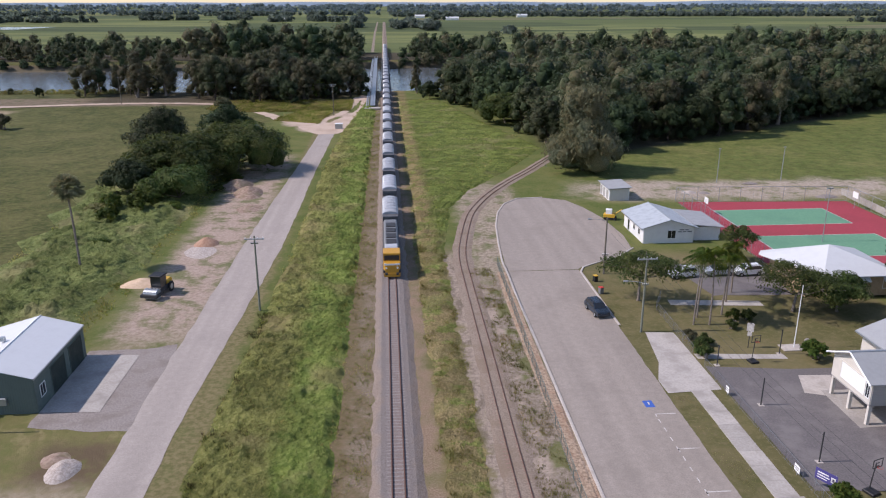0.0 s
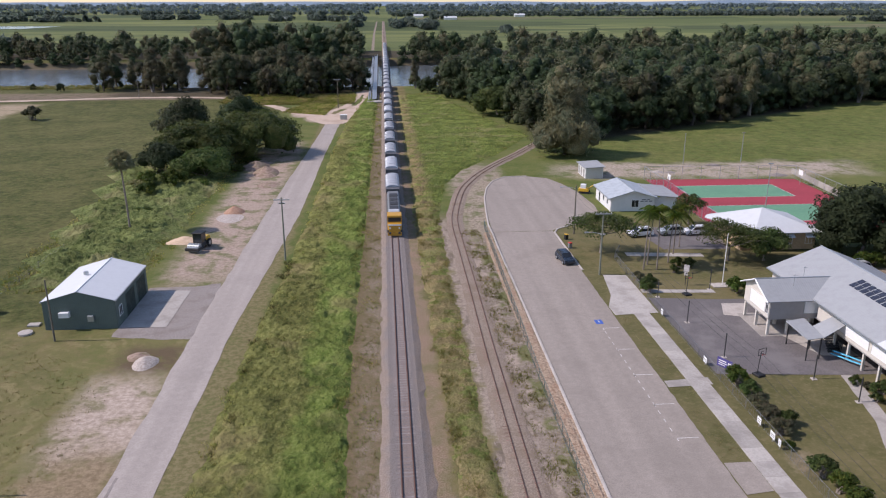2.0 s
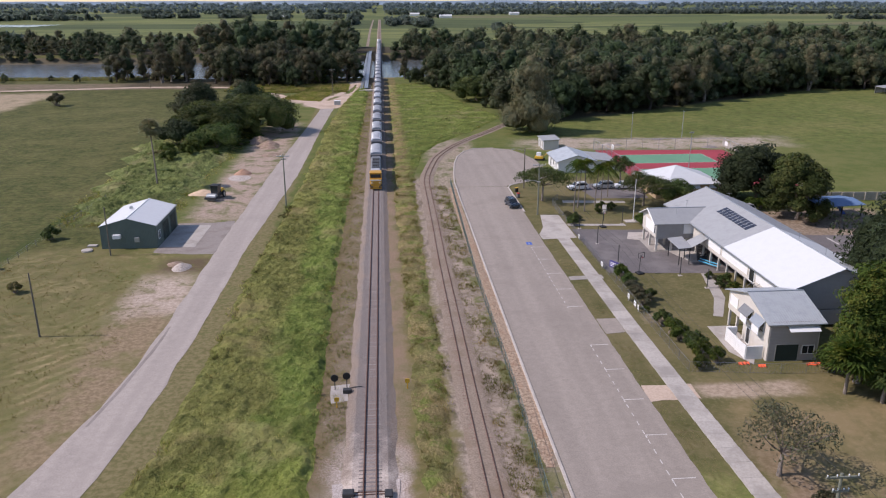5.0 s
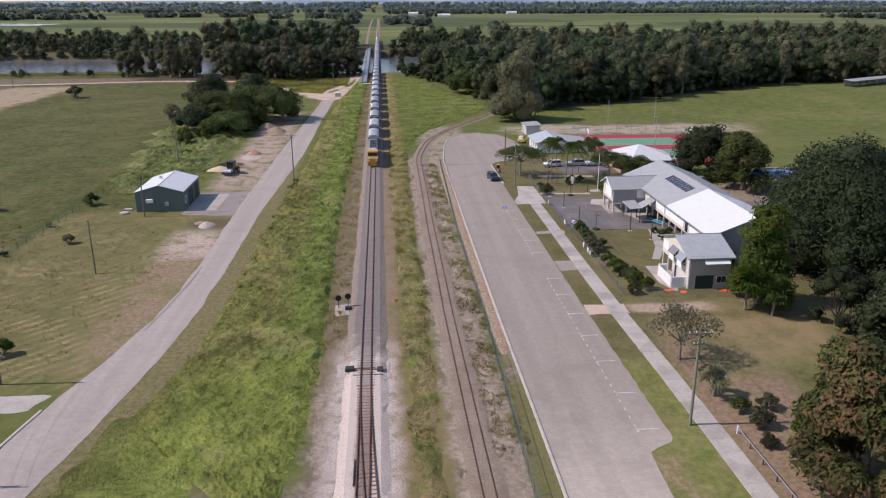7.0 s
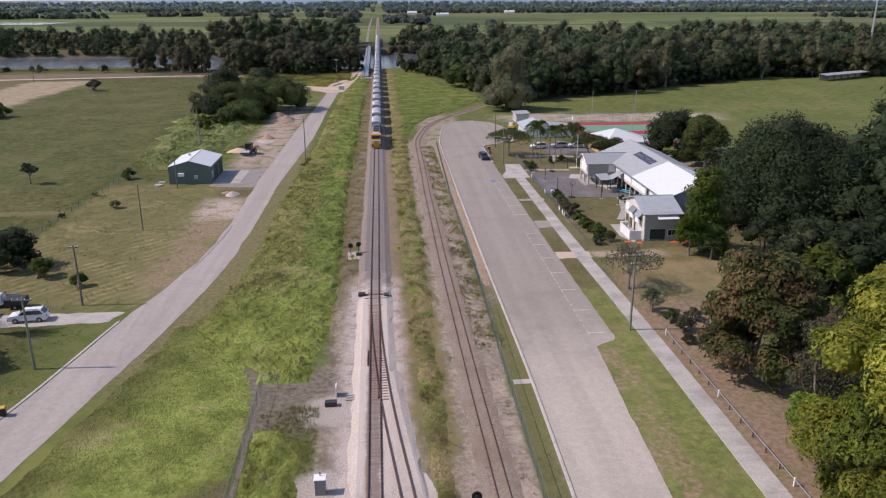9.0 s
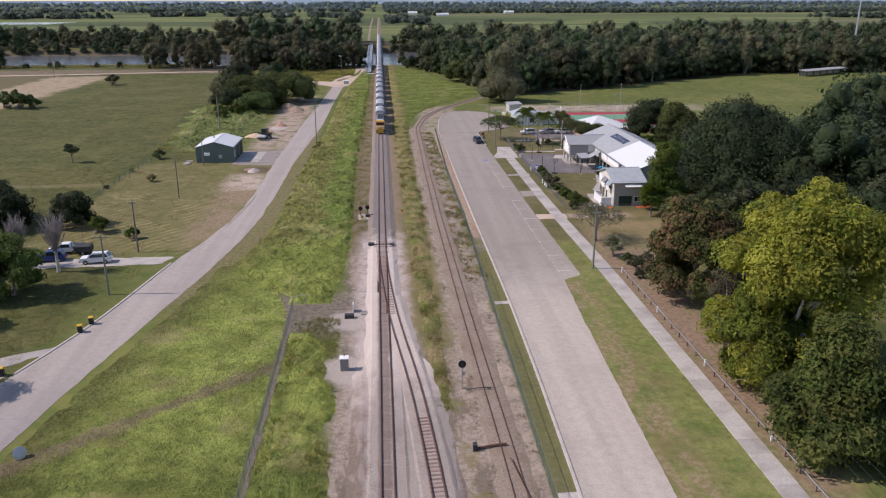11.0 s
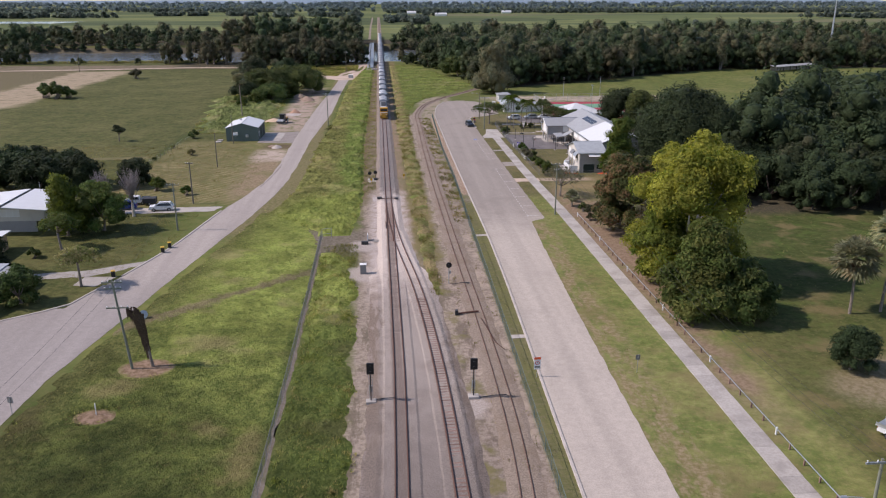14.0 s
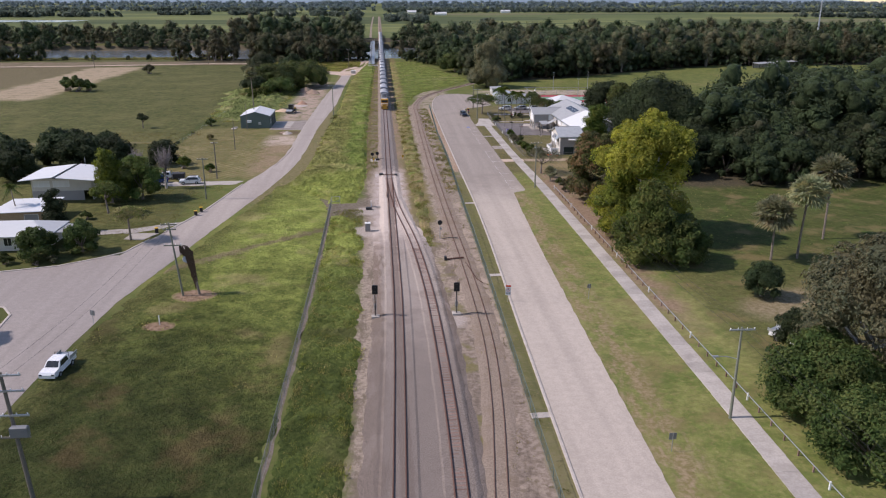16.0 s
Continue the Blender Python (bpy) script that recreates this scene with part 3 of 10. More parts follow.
MAT = {
    "ground": ground_material("W"),
    "ground_C": ground_material("C"),
    "ground_E": ground_material("E"),
    "ground_F": ground_material("F"),
    "seal": road_material("worn_seal", (0.365, 0.318, 0.282), (0.3, 0.265, 0.243), -50, 10, (-24.2, -25.8), 0.045),
    "asphalt": road_material("road_asphalt", (0.305, 0.262, 0.225), (0.44, 0.381, 0.325), -20, 14, (), 0.03),
    "dark_asphalt": surface("yard_asphalt", (0.12, 0.108, 0.106), (0.16, 0.143, 0.14), 5.0, (0.2, 0.182, 0.174), 0.25, 0.75, 0.9),
    "dirt": surface("pale_dirt", (0.46, 0.35, 0.27), (0.54, 0.42, 0.33), 3.0, (0.36, 0.27, 0.2), 0.15, 0.7, 0.95, bump=0.4, dist=0.06),
    "concrete": surface("concrete", (0.36, 0.328, 0.293), (0.43, 0.393, 0.355), 4.0, (0.28, 0.252, 0.224), 0.35, 0.75, 0.9, vary=0.1),
    "kerb": surface("kerb_concrete", (0.42, 0.37, 0.33), (0.5, 0.45, 0.4), 5.0, (0.33, 0.29, 0.25), 0.6, 0.6, 0.9),
    "ballast": surface("ballast", (0.17, 0.15, 0.145), (0.33, 0.29, 0.27), 9.0, (0.3, 0.245, 0.215), 0.2, 0.5, 0.95, bump=0.9, dist=0.06),
    "ballast_pale": surface("new_ballast", (0.31, 0.265, 0.24), (0.56, 0.49, 0.45), 9.0, (0.36, 0.3, 0.26), 0.25, 0.5, 0.95, bump=0.9, dist=0.06),
    "sleeper": surface("concrete_sleeper", (0.17, 0.15, 0.145), (0.27, 0.24, 0.228), 8.0, (0.16, 0.137, 0.125), 1.2, 0.6, rough=0.95, local=True, vary=0.2),
    "yard_sleeper": surface("stained_sleeper", (0.17, 0.13, 0.108), (0.29, 0.236, 0.202), 8.0, (0.15, 0.11, 0.09), 1.2, 0.6, rough=0.95, local=True, vary=0.2),
    "timber_sleeper": surface("timber_sleeper", (0.17, 0.1, 0.08), (0.27, 0.178, 0.146), 5.0, None, rough=0.9, local=True, vary=0.25, squash=(1, 6, 1)),
    "rail": surface("rusty_rail", (0.085, 0.045, 0.035), (0.14, 0.072, 0.055), 6.0, None, rough=0.85, metal=0.0, spec=0.15),
    "railtop": plain("worn_rail_head", (0.15, 0.085, 0.066), 0.8, 0.0, 0.15, dirt=0.5),
    "water": None,
    "galv": plain("galvanised_steel", (0.42, 0.44, 0.45), 0.4, 0.7),
    "dark_steel": plain("dark_steel", (0.05, 0.05, 0.052), 0.55, 0.3),
    "black": plain("black_paint", (0.015, 0.015, 0.016), 0.5),
    "white": plain("white_paint", (0.78, 0.78, 0.77), 0.5),
    "line": surface("road_paint", (0.5, 0.465, 0.43), (0.64, 0.605, 0.57), 9.0, (0.36, 0.325, 0.295), 1.2, 0.85, 0.8),
    "pole": surface("weathered_pole", (0.13, 0.115, 0.09), (0.19, 0.17, 0.14), 3.0, None, rough=0.9, squash=(6, 6, 0.6)),
    "pole_green": surface("treated_pole", (0.15, 0.165, 0.125), (0.22, 0.225, 0.18), 3.0, None, rough=0.9, squash=(6, 6, 0.6)),
    "green_wall": corrugated("green_sheeting", (0.115, 0.15, 0.135), 0, 0.25, 0.5),
    "green_door": corrugated("dark_roller_door", (0.03, 0.045, 0.04), 2, 0.12, 0.5),
    "white_roof": corrugated("white_roof_sheeting", (0.56, 0.575, 0.58), 0, 0.3, 0.5, dirt=0.14, depth=0.14),
    "grey_roof": corrugated("grey_roof_sheeting", (0.31, 0.318, 0.322), 0, 0.3, 0.55, dirt=0.25, depth=0.14),
    "bluegrey_roof": corrugated("pale_grey_roof_sheeting", (0.36, 0.385, 0.4), 0, 0.3, 0.5, dirt=0.35, depth=0.35, stain=(0.21, 0.225, 0.245)),
    "cream_wall": corrugated("cream_boards", (0.6, 0.56, 0.5), 2, 0.18, 0.6, dirt=0.2, depth=0.3),
    "grey_wall": corrugated("grey_boards", (0.36, 0.34, 0.32), 2, 0.18, 0.6, dirt=0.2, depth=0.3),
    "white_wall": corrugated("white_boards", (0.72, 0.71, 0.69), 2, 0.18, 0.6, dirt=0.2, depth=0.2),
    "tan_wall": surface("tan_render", (0.44, 0.31, 0.19), (0.5, 0.36, 0.23), 3.0, (0.36, 0.25, 0.16), 0.4, 0.5, 0.85),
    "glass_dark": plain("window_glass", (0.02, 0.024, 0.028), 0.08, 0.0, 0.6, dirt=0.1),
    "solar": plain("solar_cells", (0.03, 0.034, 0.05), 0.15, 0.0, 0.6, dirt=0.1),
    "court_red": surface("red_acrylic", (0.31, 0.045, 0.06), (0.36, 0.055, 0.07), 2.0, (0.27, 0.045, 0.055), 0.1, 0.6, 0.85),
    "court_green": surface("green_acrylic", (0.115, 0.26, 0.16), (0.14, 0.3, 0.185), 2.0, (0.1, 0.23, 0.15), 0.1, 0.6, 0.85),
    "yellow": plain("machine_yellow", (0.62, 0.36, 0.03), 0.4),
    "loco_yellow": plain("locomotive_yellow", (0.52, 0.27, 0.03), 0.4, dirt=0.4),
    "loco_grey": plain("locomotive_grey", (0.17, 0.175, 0.18), 0.5, dirt=0.5),
    "wagon_lid": surface("wagon_lid", (0.33, 0.345, 0.37), (0.4, 0.415, 0.44), 2.0, (0.25, 0.26, 0.28), 0.5, 0.5, 0.55, local=True, vary=0.15),
    "wagon_side": surface("wagon_side", (0.09, 0.09, 0.095), (0.13, 0.13, 0.135), 2.0, None, rough=0.6, local=True),
    "tyre": plain("rubber", (0.02, 0.02, 0.021), 0.8),
    "sand_heap": surface("sand_heap", (0.55, 0.4, 0.27), (0.64, 0.48, 0.34), 2.5, None, rough=0.95, bump=0.5, dist=0.1),
    "white_heap": surface("pale_gravel_heap", (0.32, 0.27, 0.235), (0.5, 0.435, 0.385), 4.0, None, rough=0.95, bump=0.6, dist=0.1),
    "red_heap": surface("red_soil_heap", (0.33, 0.19, 0.125), (0.42, 0.265, 0.185), 3.0, None, rough=0.95, bump=0.5, dist=0.1),
    "grey_heap": surface("crushed_rock_heap", (0.23, 0.2, 0.18), (0.31, 0.27, 0.245), 5.0, (0.19, 0.155, 0.13), 0.4, 0.6, rough=0.95, bump=0.6, dist=0.1),
    "earth_heap": surface("spoil_heap", (0.23, 0.155, 0.115), (0.35, 0.26, 0.205), 1.5, (0.16, 0.15, 0.07), 0.5, 0.6, 0.95, bump=0.7, dist=0.2),
    "bark": surface("grey_bark", (0.16, 0.13, 0.105), (0.27, 0.23, 0.195), 4.0, None, rough=0.95, squash=(4, 4, 0.8)),
    "pale_bark": surface("pale_gum_bark", (0.45, 0.41, 0.36), (0.58, 0.54, 0.49), 3.0, (0.3, 0.25, 0.2), 0.6, 0.6, 0.9, squash=(3, 3, 0.8)),
    "mesh_green": plain("green_fence_steel", (0.13, 0.185, 0.17), 0.5, 0.2),
    "mesh_grey": plain("grey_fence_steel", (0.22, 0.225, 0.23), 0.5, 0.4),
    "blue": plain("blue_paint", (0.05, 0.12, 0.42), 0.5),
    "purple": plain("navy_sign_paint", (0.07, 0.06, 0.22), 0.5),
    "cyan": plain("bright_blue_plastic", (0.1, 0.5, 0.72), 0.45),
    "red": plain("red_paint", (0.5, 0.04, 0.03), 0.5),
    "orange": plain("orange_barrier_mesh", (0.8, 0.13, 0.05), 0.7),
    "car_white": plain("white_car_paint", (0.74, 0.75, 0.76), 0.2, 0.0, 0.6, 0.1),
    "car_navy": plain("dark_blue_car_paint", (0.02, 0.032, 0.05), 0.2, 0.0, 0.6, 0.1),
    "car_blue": plain("blue_car_paint", (0.02, 0.05, 0.2), 0.2, 0.0, 0.6, 0.1),
    "car_silver": plain("silver_car_paint", (0.5, 0.52, 0.53), 0.25, 0.4, 0.6, 0.1),
    "leaf_dark": foliage("leaves_dark", (0.027, 0.043, 0.019), (0.059, 0.081, 0.034), (0.047, 0.066, 0.03), 0.2, 0.55, 0.16),
    "leaf_forest": foliage("leaves_forest", (0.033, 0.05, 0.023), (0.075, 0.098, 0.045), (0.105, 0.112, 0.062), 0.16, 0.55, 0.2),
    "leaf_olive": foliage("leaves_olive", (0.05, 0.063, 0.031), (0.105, 0.112, 0.057), (0.135, 0.122, 0.07), 0.2, 0.55, 0.22),
    "leaf_silver": foliage("leaves_grey_green", (0.09, 0.104, 0.06), (0.18, 0.184, 0.112), (0.155, 0.138, 0.078), 0.2, 0.55, 0.25),
    "leaf_yellow": foliage("leaves_yellow_green", (0.22, 0.245, 0.04), (0.5, 0.485, 0.095), (0.13, 0.18, 0.03), 0.14, 0.5, 0.4),
    "leaf_bright": foliage("leaves_bright", (0.045, 0.08, 0.016), (0.105, 0.145, 0.03), (0.14, 0.15, 0.03), 0.15, 0.5, 0.28),
    "leaf_brown": foliage("leaves_red_brown", (0.05, 0.066, 0.022), (0.11, 0.115, 0.036), (0.17, 0.1, 0.055), 0.14, 0.5, 0.2),
    "leaf_palm": foliage("palm_fronds", (0.19, 0.215, 0.115), (0.4, 0.41, 0.25), (0.42, 0.36, 0.2), 0.12, 0.35, 0.35),
    "grass_lush": foliage("tall_grass_lush", (0.085, 0.115, 0.024), (0.29, 0.3, 0.085), (0.34, 0.285, 0.125), 0.18, 0.8, 0.45),
    "grass_dry": foliage("tall_grass_dry", (0.22, 0.18, 0.075), (0.34, 0.26, 0.12), (0.18, 0.185, 0.06), 0.25, 0.8, 0.45),
    "grass_field": foliage("paddock_grass", (0.1, 0.115, 0.034), (0.17, 0.165, 0.06), (0.21, 0.17, 0.08), 0.22, 0.8, 0.4),
    "dead_frond": surface("dead_brown_vine", (0.07, 0.045, 0.03), (0.13, 0.085, 0.055), 6.0, None, rough=0.95, local=True),
    # far foliage: air haze is mixed into these pale bluish leaf colours
    "far_wood": foliage("haze_tinted_woods", (0.07, 0.095, 0.075), (0.11, 0.135, 0.105), (0.13, 0.152, 0.125), 0.2, 0.9, 0.55),
    "far_haze": foliage("haze_blue_woods", (0.12, 0.155, 0.16), (0.16, 0.195, 0.195), None, 0.2, 0.9, 0.5),
    "grass_dark": foliage("rank_dark_grass", (0.042, 0.06, 0.017), (0.08, 0.092, 0.03), (0.11, 0.085, 0.042), 0.18, 0.8, 0.35),
    "leaf_mid": foliage("leaves_mid_green", (0.042, 0.07, 0.021), (0.095, 0.135, 0.038), (0.12, 0.14, 0.045), 0.16, 0.5, 0.24),
    "twig_grey": surface("bare_grey_twigs", (0.19, 0.165, 0.16), (0.3, 0.265, 0.255), 3.0, None, rough=0.95),
    "leaf_lime": foliage("leaves_lime_green", (0.11, 0.165, 0.03), (0.27, 0.325, 0.06), (0.1, 0.15, 0.03), 0.14, 0.5, 0.34),
    "leaf_fresh": foliage("leaves_fresh_green", (0.06, 0.105, 0.028), (0.145, 0.2, 0.052), (0.17, 0.19, 0.055), 0.16, 0.5, 0.28),
    # grey bark darkened in colour so that forest trunks look shaded
    "dark_bark": surface("shaded_dark_bark", (0.045, 0.037, 0.03), (0.085, 0.07, 0.057), 4.0, None, rough=0.95, squash=(4, 4, 0.8)),
    "leaf_clump": foliage("rank_clump", (0.15, 0.195, 0.06), (0.28, 0.32, 0.115), (0.31, 0.29, 0.14), 0.25, 0.7, 0.45),
    "leaf_canopy": foliage("forest_canopy", (0.033, 0.05, 0.023), (0.075, 0.098, 0.045), (0.11, 0.115, 0.064), 0.18, 0.55, 0.2),
    "rubble": surface("tan_rubble", (0.26, 0.185, 0.125), (0.5, 0.375, 0.27), 3.2, (0.33, 0.2, 0.13), 0.5, 0.6, 0.95, bump=0.9, dist=0.08),
    "siding_gravel": surface("siding_gravel", (0.19, 0.147, 0.113), (0.31, 0.245, 0.19), 7.0, (0.2, 0.145, 0.1), 0.25, 0.7, 0.95, bump=0.7, dist=0.06),
    "fence_soil": surface("fence_soil", (0.15, 0.12, 0.095), (0.23, 0.19, 0.155), 3.0, (0.1, 0.11, 0.04), 0.5, 0.6, rough=0.95),
    # hills with the blue of distance put into their colour
    "ridge": surface("haze_blue_ridge", (0.21, 0.275, 0.34), (0.25, 0.315, 0.385), 0.002, None, rough=1.0, bump=0.0, spec=0.0),
}


def ballast_material():
    n = Nodes("main_ballast")
    P = n.pos()
    X, Y, Z = n.xyz(P)
    grit, mid = n.noise(P, 9.0, 5, 0.7), n.noise(P, 0.3, 4, 0.65)
    grey = n.mix(n.step(grit, 0.35, 0.65), (0.12, 0.104, 0.095), (0.28, 0.243, 0.222))
    pale = n.mix(n.step(grit, 0.35, 0.65), (0.38, 0.315, 0.272), (0.68, 0.585, 0.51))
    brown = n.mix(n.step(grit, 0.35, 0.65), (0.2, 0.155, 0.135), (0.37, 0.3, 0.27))
    warm = n.math("ADD", Y, n.math("MULTIPLY", n.math("SUBTRACT", mid, 0.5), 24))
    col = n.mix(n.step(warm, 8, -4), grey, pale)
    col = n.mix(n.step(warm, -44, -66), col, brown)
    col = n.mix(n.math("MULTIPLY", n.band(n.math("ABSOLUTE", n.math("ADD", X, n.math("MULTIPLY", n.math("SUBTRACT", mid, 0.5), 1.6))), 0.0, 0.75, 0.2), 0.55), col, brown)
    side = n.math("ADD", n.math("ABSOLUTE", X), n.math("MULTIPLY", n.math("SUBTRACT", mid, 0.5), 2.2))
    soil = n.mix(n.step(grit, 0.4, 0.62), (0.2, 0.15, 0.11), (0.33, 0.265, 0.22))
    col = n.mix(n.math("MULTIPLY", n.band(side, 1.75, 3.4, 0.45), n.step(warm, -6, 8, 0.15, 0.75)), col, soil)
    # coarse gravel between the yard lines, brown soil on both sides, oily middle of the main line
    spots, blotch = n.noise(P, 0.22, 5, 0.7), n.noise(n.stretch(P, (1.0, 0.25, 1.0)), 0.7, 4, 0.65)
    yard = n.step(warm, -46, -64)
    gravel = n.mix(n.step(grit, 0.36, 0.64), (0.21, 0.173, 0.148), (0.46, 0.393, 0.342))
    gravel = n.mix(n.step(spots, 0.5, 0.66, 0.0, 0.45), gravel, (0.2, 0.16, 0.14))
    dirt = n.mix(n.step(grit, 0.35, 0.65), (0.125, 0.094, 0.074), (0.25, 0.195, 0.155))
    dirt = n.mix(n.step(blotch, 0.5, 0.64, 0.0, 0.7), dirt, (0.33, 0.27, 0.235))
    jag = n.math("ADD", X, n.math("MULTIPLY", n.math("SUBTRACT", spots, 0.5), 3.0))
    col = n.mix(yard, col, n.mix(n.band(jag, -1.9, 6.4, 0.5), dirt, gravel))
    middle = n.band(n.math("ADD", X, n.math("MULTIPLY", n.math("SUBTRACT", mid, 0.5), 0.5)), -0.62, 0.62, 0.12)
    col = n.mix(n.math("MULTIPLY", middle, n.step(warm, 0, -20, 0.25, 0.62)), col, n.mix(n.step(grit, 0.35, 0.65), (0.1, 0.07, 0.056), (0.2, 0.145, 0.12)))
    col = n.mix(n.step(warm, -74, -108, 0.0, 0.72), col, n.mix(n.step(grit, 0.36, 0.64), (0.1, 0.082, 0.071), (0.23, 0.19, 0.165)))
    n.bump(grit, 0.9, 0.06)
    return n.done(col, 0.95, 0, 0.15)


def sward_material():
    """Deep grass seen from above: lumps of green, olive and straw."""
    n = Nodes("grass_sward")
    P = n.pos()
    X, Y, Z = n.xyz(P)
    big, mid, fine = n.noise(P, 0.09, 4), n.noise(P, 0.5, 5, 0.65), n.noise(n.stretch(P, (1.0, 0.6, 1.0)), 4.5, 5, 0.75)
    tuft = n.noise(n.stretch(P, (1.0, 0.75, 1.0)), 2.4, 5, 0.75)

    def blend(dark, mean, light, straw):
        c = n.mix(n.step(mid, 0.36, 0.64), dark, mean)
        c = n.mix(n.math("MULTIPLY", n.step(tuft, 0.5, 0.68), 0.75), c, light)
        c = n.mix(n.math("MULTIPLY", n.step(tuft, 0.46, 0.34), 0.75), c, tuple(0.5 * q for q in dark))
        c = n.mix(n.step(big, 0.52, 0.66, 0.0, 0.75), c, straw)
        return n.mix(n.math("MULTIPLY", n.step(fine, 0.52, 0.72), 0.6), c, tuple(0.5 * (p + q) for p, q in zip(light, straw)))

    col = blend((0.105, 0.124, 0.031), (0.19, 0.205, 0.054), (0.29, 0.28, 0.086), (0.27, 0.225, 0.1))
    col = n.mix(n.math("MULTIPLY", n.step(fine, 0.42, 0.28), 0.6), col, (0.05, 0.062, 0.018))
    olive = blend((0.14, 0.155, 0.045), (0.25, 0.255, 0.078), (0.37, 0.35, 0.13), (0.32, 0.265, 0.12))
    green = blend((0.13, 0.185, 0.04), (0.205, 0.255, 0.064), (0.3, 0.34, 0.1), (0.31, 0.285, 0.115))
    col = n.mix(n.step(n.math("ADD", X, n.math("MULTIPLY", n.math("SUBTRACT", big, 0.5), 14.0)), -12.6, -10.6), olive, green)
    near = n.math("ADD", n.math("ABSOLUTE", n.math("ADD", X, -6.3)), n.math("MULTIPLY", mid, -2.0))
    col = n.mix(n.math("MULTIPLY", n.step(near, 3.4, 1.6), n.step(big, 0.36, 0.56, 0.45, 0.95)), col, n.mix(n.step(n.noise(P, 0.3, 5, 0.7), 0.5, 0.6), n.mix(n.step(fine, 0.4, 0.65), (0.24, 0.185, 0.085), (0.4, 0.305, 0.16)), n.mix(n.step(fine, 0.4, 0.65), (0.16, 0.19, 0.05), (0.3, 0.31, 0.095))))
    meadow = blend((0.115, 0.155, 0.034), (0.18, 0.218, 0.052), (0.25, 0.27, 0.08), (0.23, 0.21, 0.09))
    col = n.mix(n.math("MULTIPLY", n.step(Y, 116, 124), n.step(n.math("ADD", X, n.math("MULTIPLY", mid, 3.0)), 8.5, 11.0)), col, meadow)
    rank_w = n.math("MULTIPLY", n.step(X, -36, -38), n.step(Y, 82, 86))
    col = n.mix(rank_w, col, blend((0.115, 0.15, 0.048), (0.2, 0.235, 0.078), (0.31, 0.33, 0.13), (0.29, 0.27, 0.125)))
    # sloping verge: bright green, darker and browner towards the corner
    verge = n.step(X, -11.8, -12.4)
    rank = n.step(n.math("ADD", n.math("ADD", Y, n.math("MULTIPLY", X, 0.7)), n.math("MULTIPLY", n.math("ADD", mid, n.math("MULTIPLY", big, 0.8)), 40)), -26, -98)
    bright_sward = blend((0.2, 0.25, 0.056), (0.3, 0.345, 0.082), (0.4, 0.42, 0.12), (0.37, 0.32, 0.14))
    dark_sward = blend((0.042, 0.058, 0.016), (0.066, 0.08, 0.024), (0.1, 0.11, 0.034), (0.125, 0.09, 0.042))
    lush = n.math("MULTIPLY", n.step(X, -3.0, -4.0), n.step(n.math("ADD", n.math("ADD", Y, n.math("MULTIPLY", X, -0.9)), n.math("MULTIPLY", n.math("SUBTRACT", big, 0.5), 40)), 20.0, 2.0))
    col = n.mix(lush, col, n.mix(n.math("MULTIPLY", rank, n.step(X, -5, -16, 0.88, 1.0)), bright_sward, dark_sward))
    # duller grass beside the kerb of the road
    kerbside = n.math("ADD", n.math("ADD", X, n.math("MULTIPLY", Y, -0.175)), n.math("ADD", 24.7, n.math("MULTIPLY", n.math("SUBTRACT", big, 0.5), 12.0)))
    col = n.mix(n.math("MULTIPLY", n.math("MULTIPLY", n.step(kerbside, 8.5, 1.5), n.step(Y, 6, -6)), n.step(mid, 0.3, 0.6, 0.45, 0.85)), col, n.mix(n.step(tuft, 0.36, 0.64), (0.075, 0.085, 0.026), (0.185, 0.175, 0.062)))
    # a worn foot track across the verge
    way = n.math("ADD", n.math("ADD", n.math("MULTIPLY", X, 0.655), n.math("MULTIPLY", Y, -0.755)), n.math("ADD", -26.3, n.math("MULTIPLY", n.math("SUBTRACT", mid, 0.5), 5.0)))
    col = n.mix(n.math("MULTIPLY", n.math("MULTIPLY", verge, n.step(Y, -22, -28)), n.math("MULTIPLY", n.band(way, -1.1, 0.9, 0.7), 0.8)), col, n.mix(n.step(fine, 0.4, 0.6), (0.2, 0.15, 0.085), (0.3, 0.235, 0.15)))
    strip_green = n.math("MULTIPLY", n.band(X, -13.4, -2.0, 0.4), n.step(n.math("ADD", Y, n.math("MULTIPLY", mid, 12.0)), -54, -66))
    col = n.mix(n.math("MULTIPLY", strip_green, 0.6), col, n.mix(n.step(tuft, 0.38, 0.62), (0.045, 0.075, 0.018), (0.12, 0.16, 0.042)))
    patchy = n.noise(P, 0.17, 4, 0.6)
    col = n.hsv(col, v=n.step(patchy, 0.36, 0.64, 0.78, 1.22))
    n.bump(n.math("ADD", fine, n.math("MULTIPLY", tuft, 2.0)), 1.0, 0.32)
    return n.done(col, 0.95, 0, 0.1)


MAT["sward"] = sward_material()
MAT["main_ballast"] = ballast_material()
_w = Nodes("river_water")
_w.bump(_w.noise(_w.stretch(_w.pos(), (0.6, 1.0, 1.0)), 0.7, 5, 0.65), 0.6, 0.3)
MAT["water"] = _w.done((0.115, 0.13, 0.135), 0.14, 0.0, 0.5)


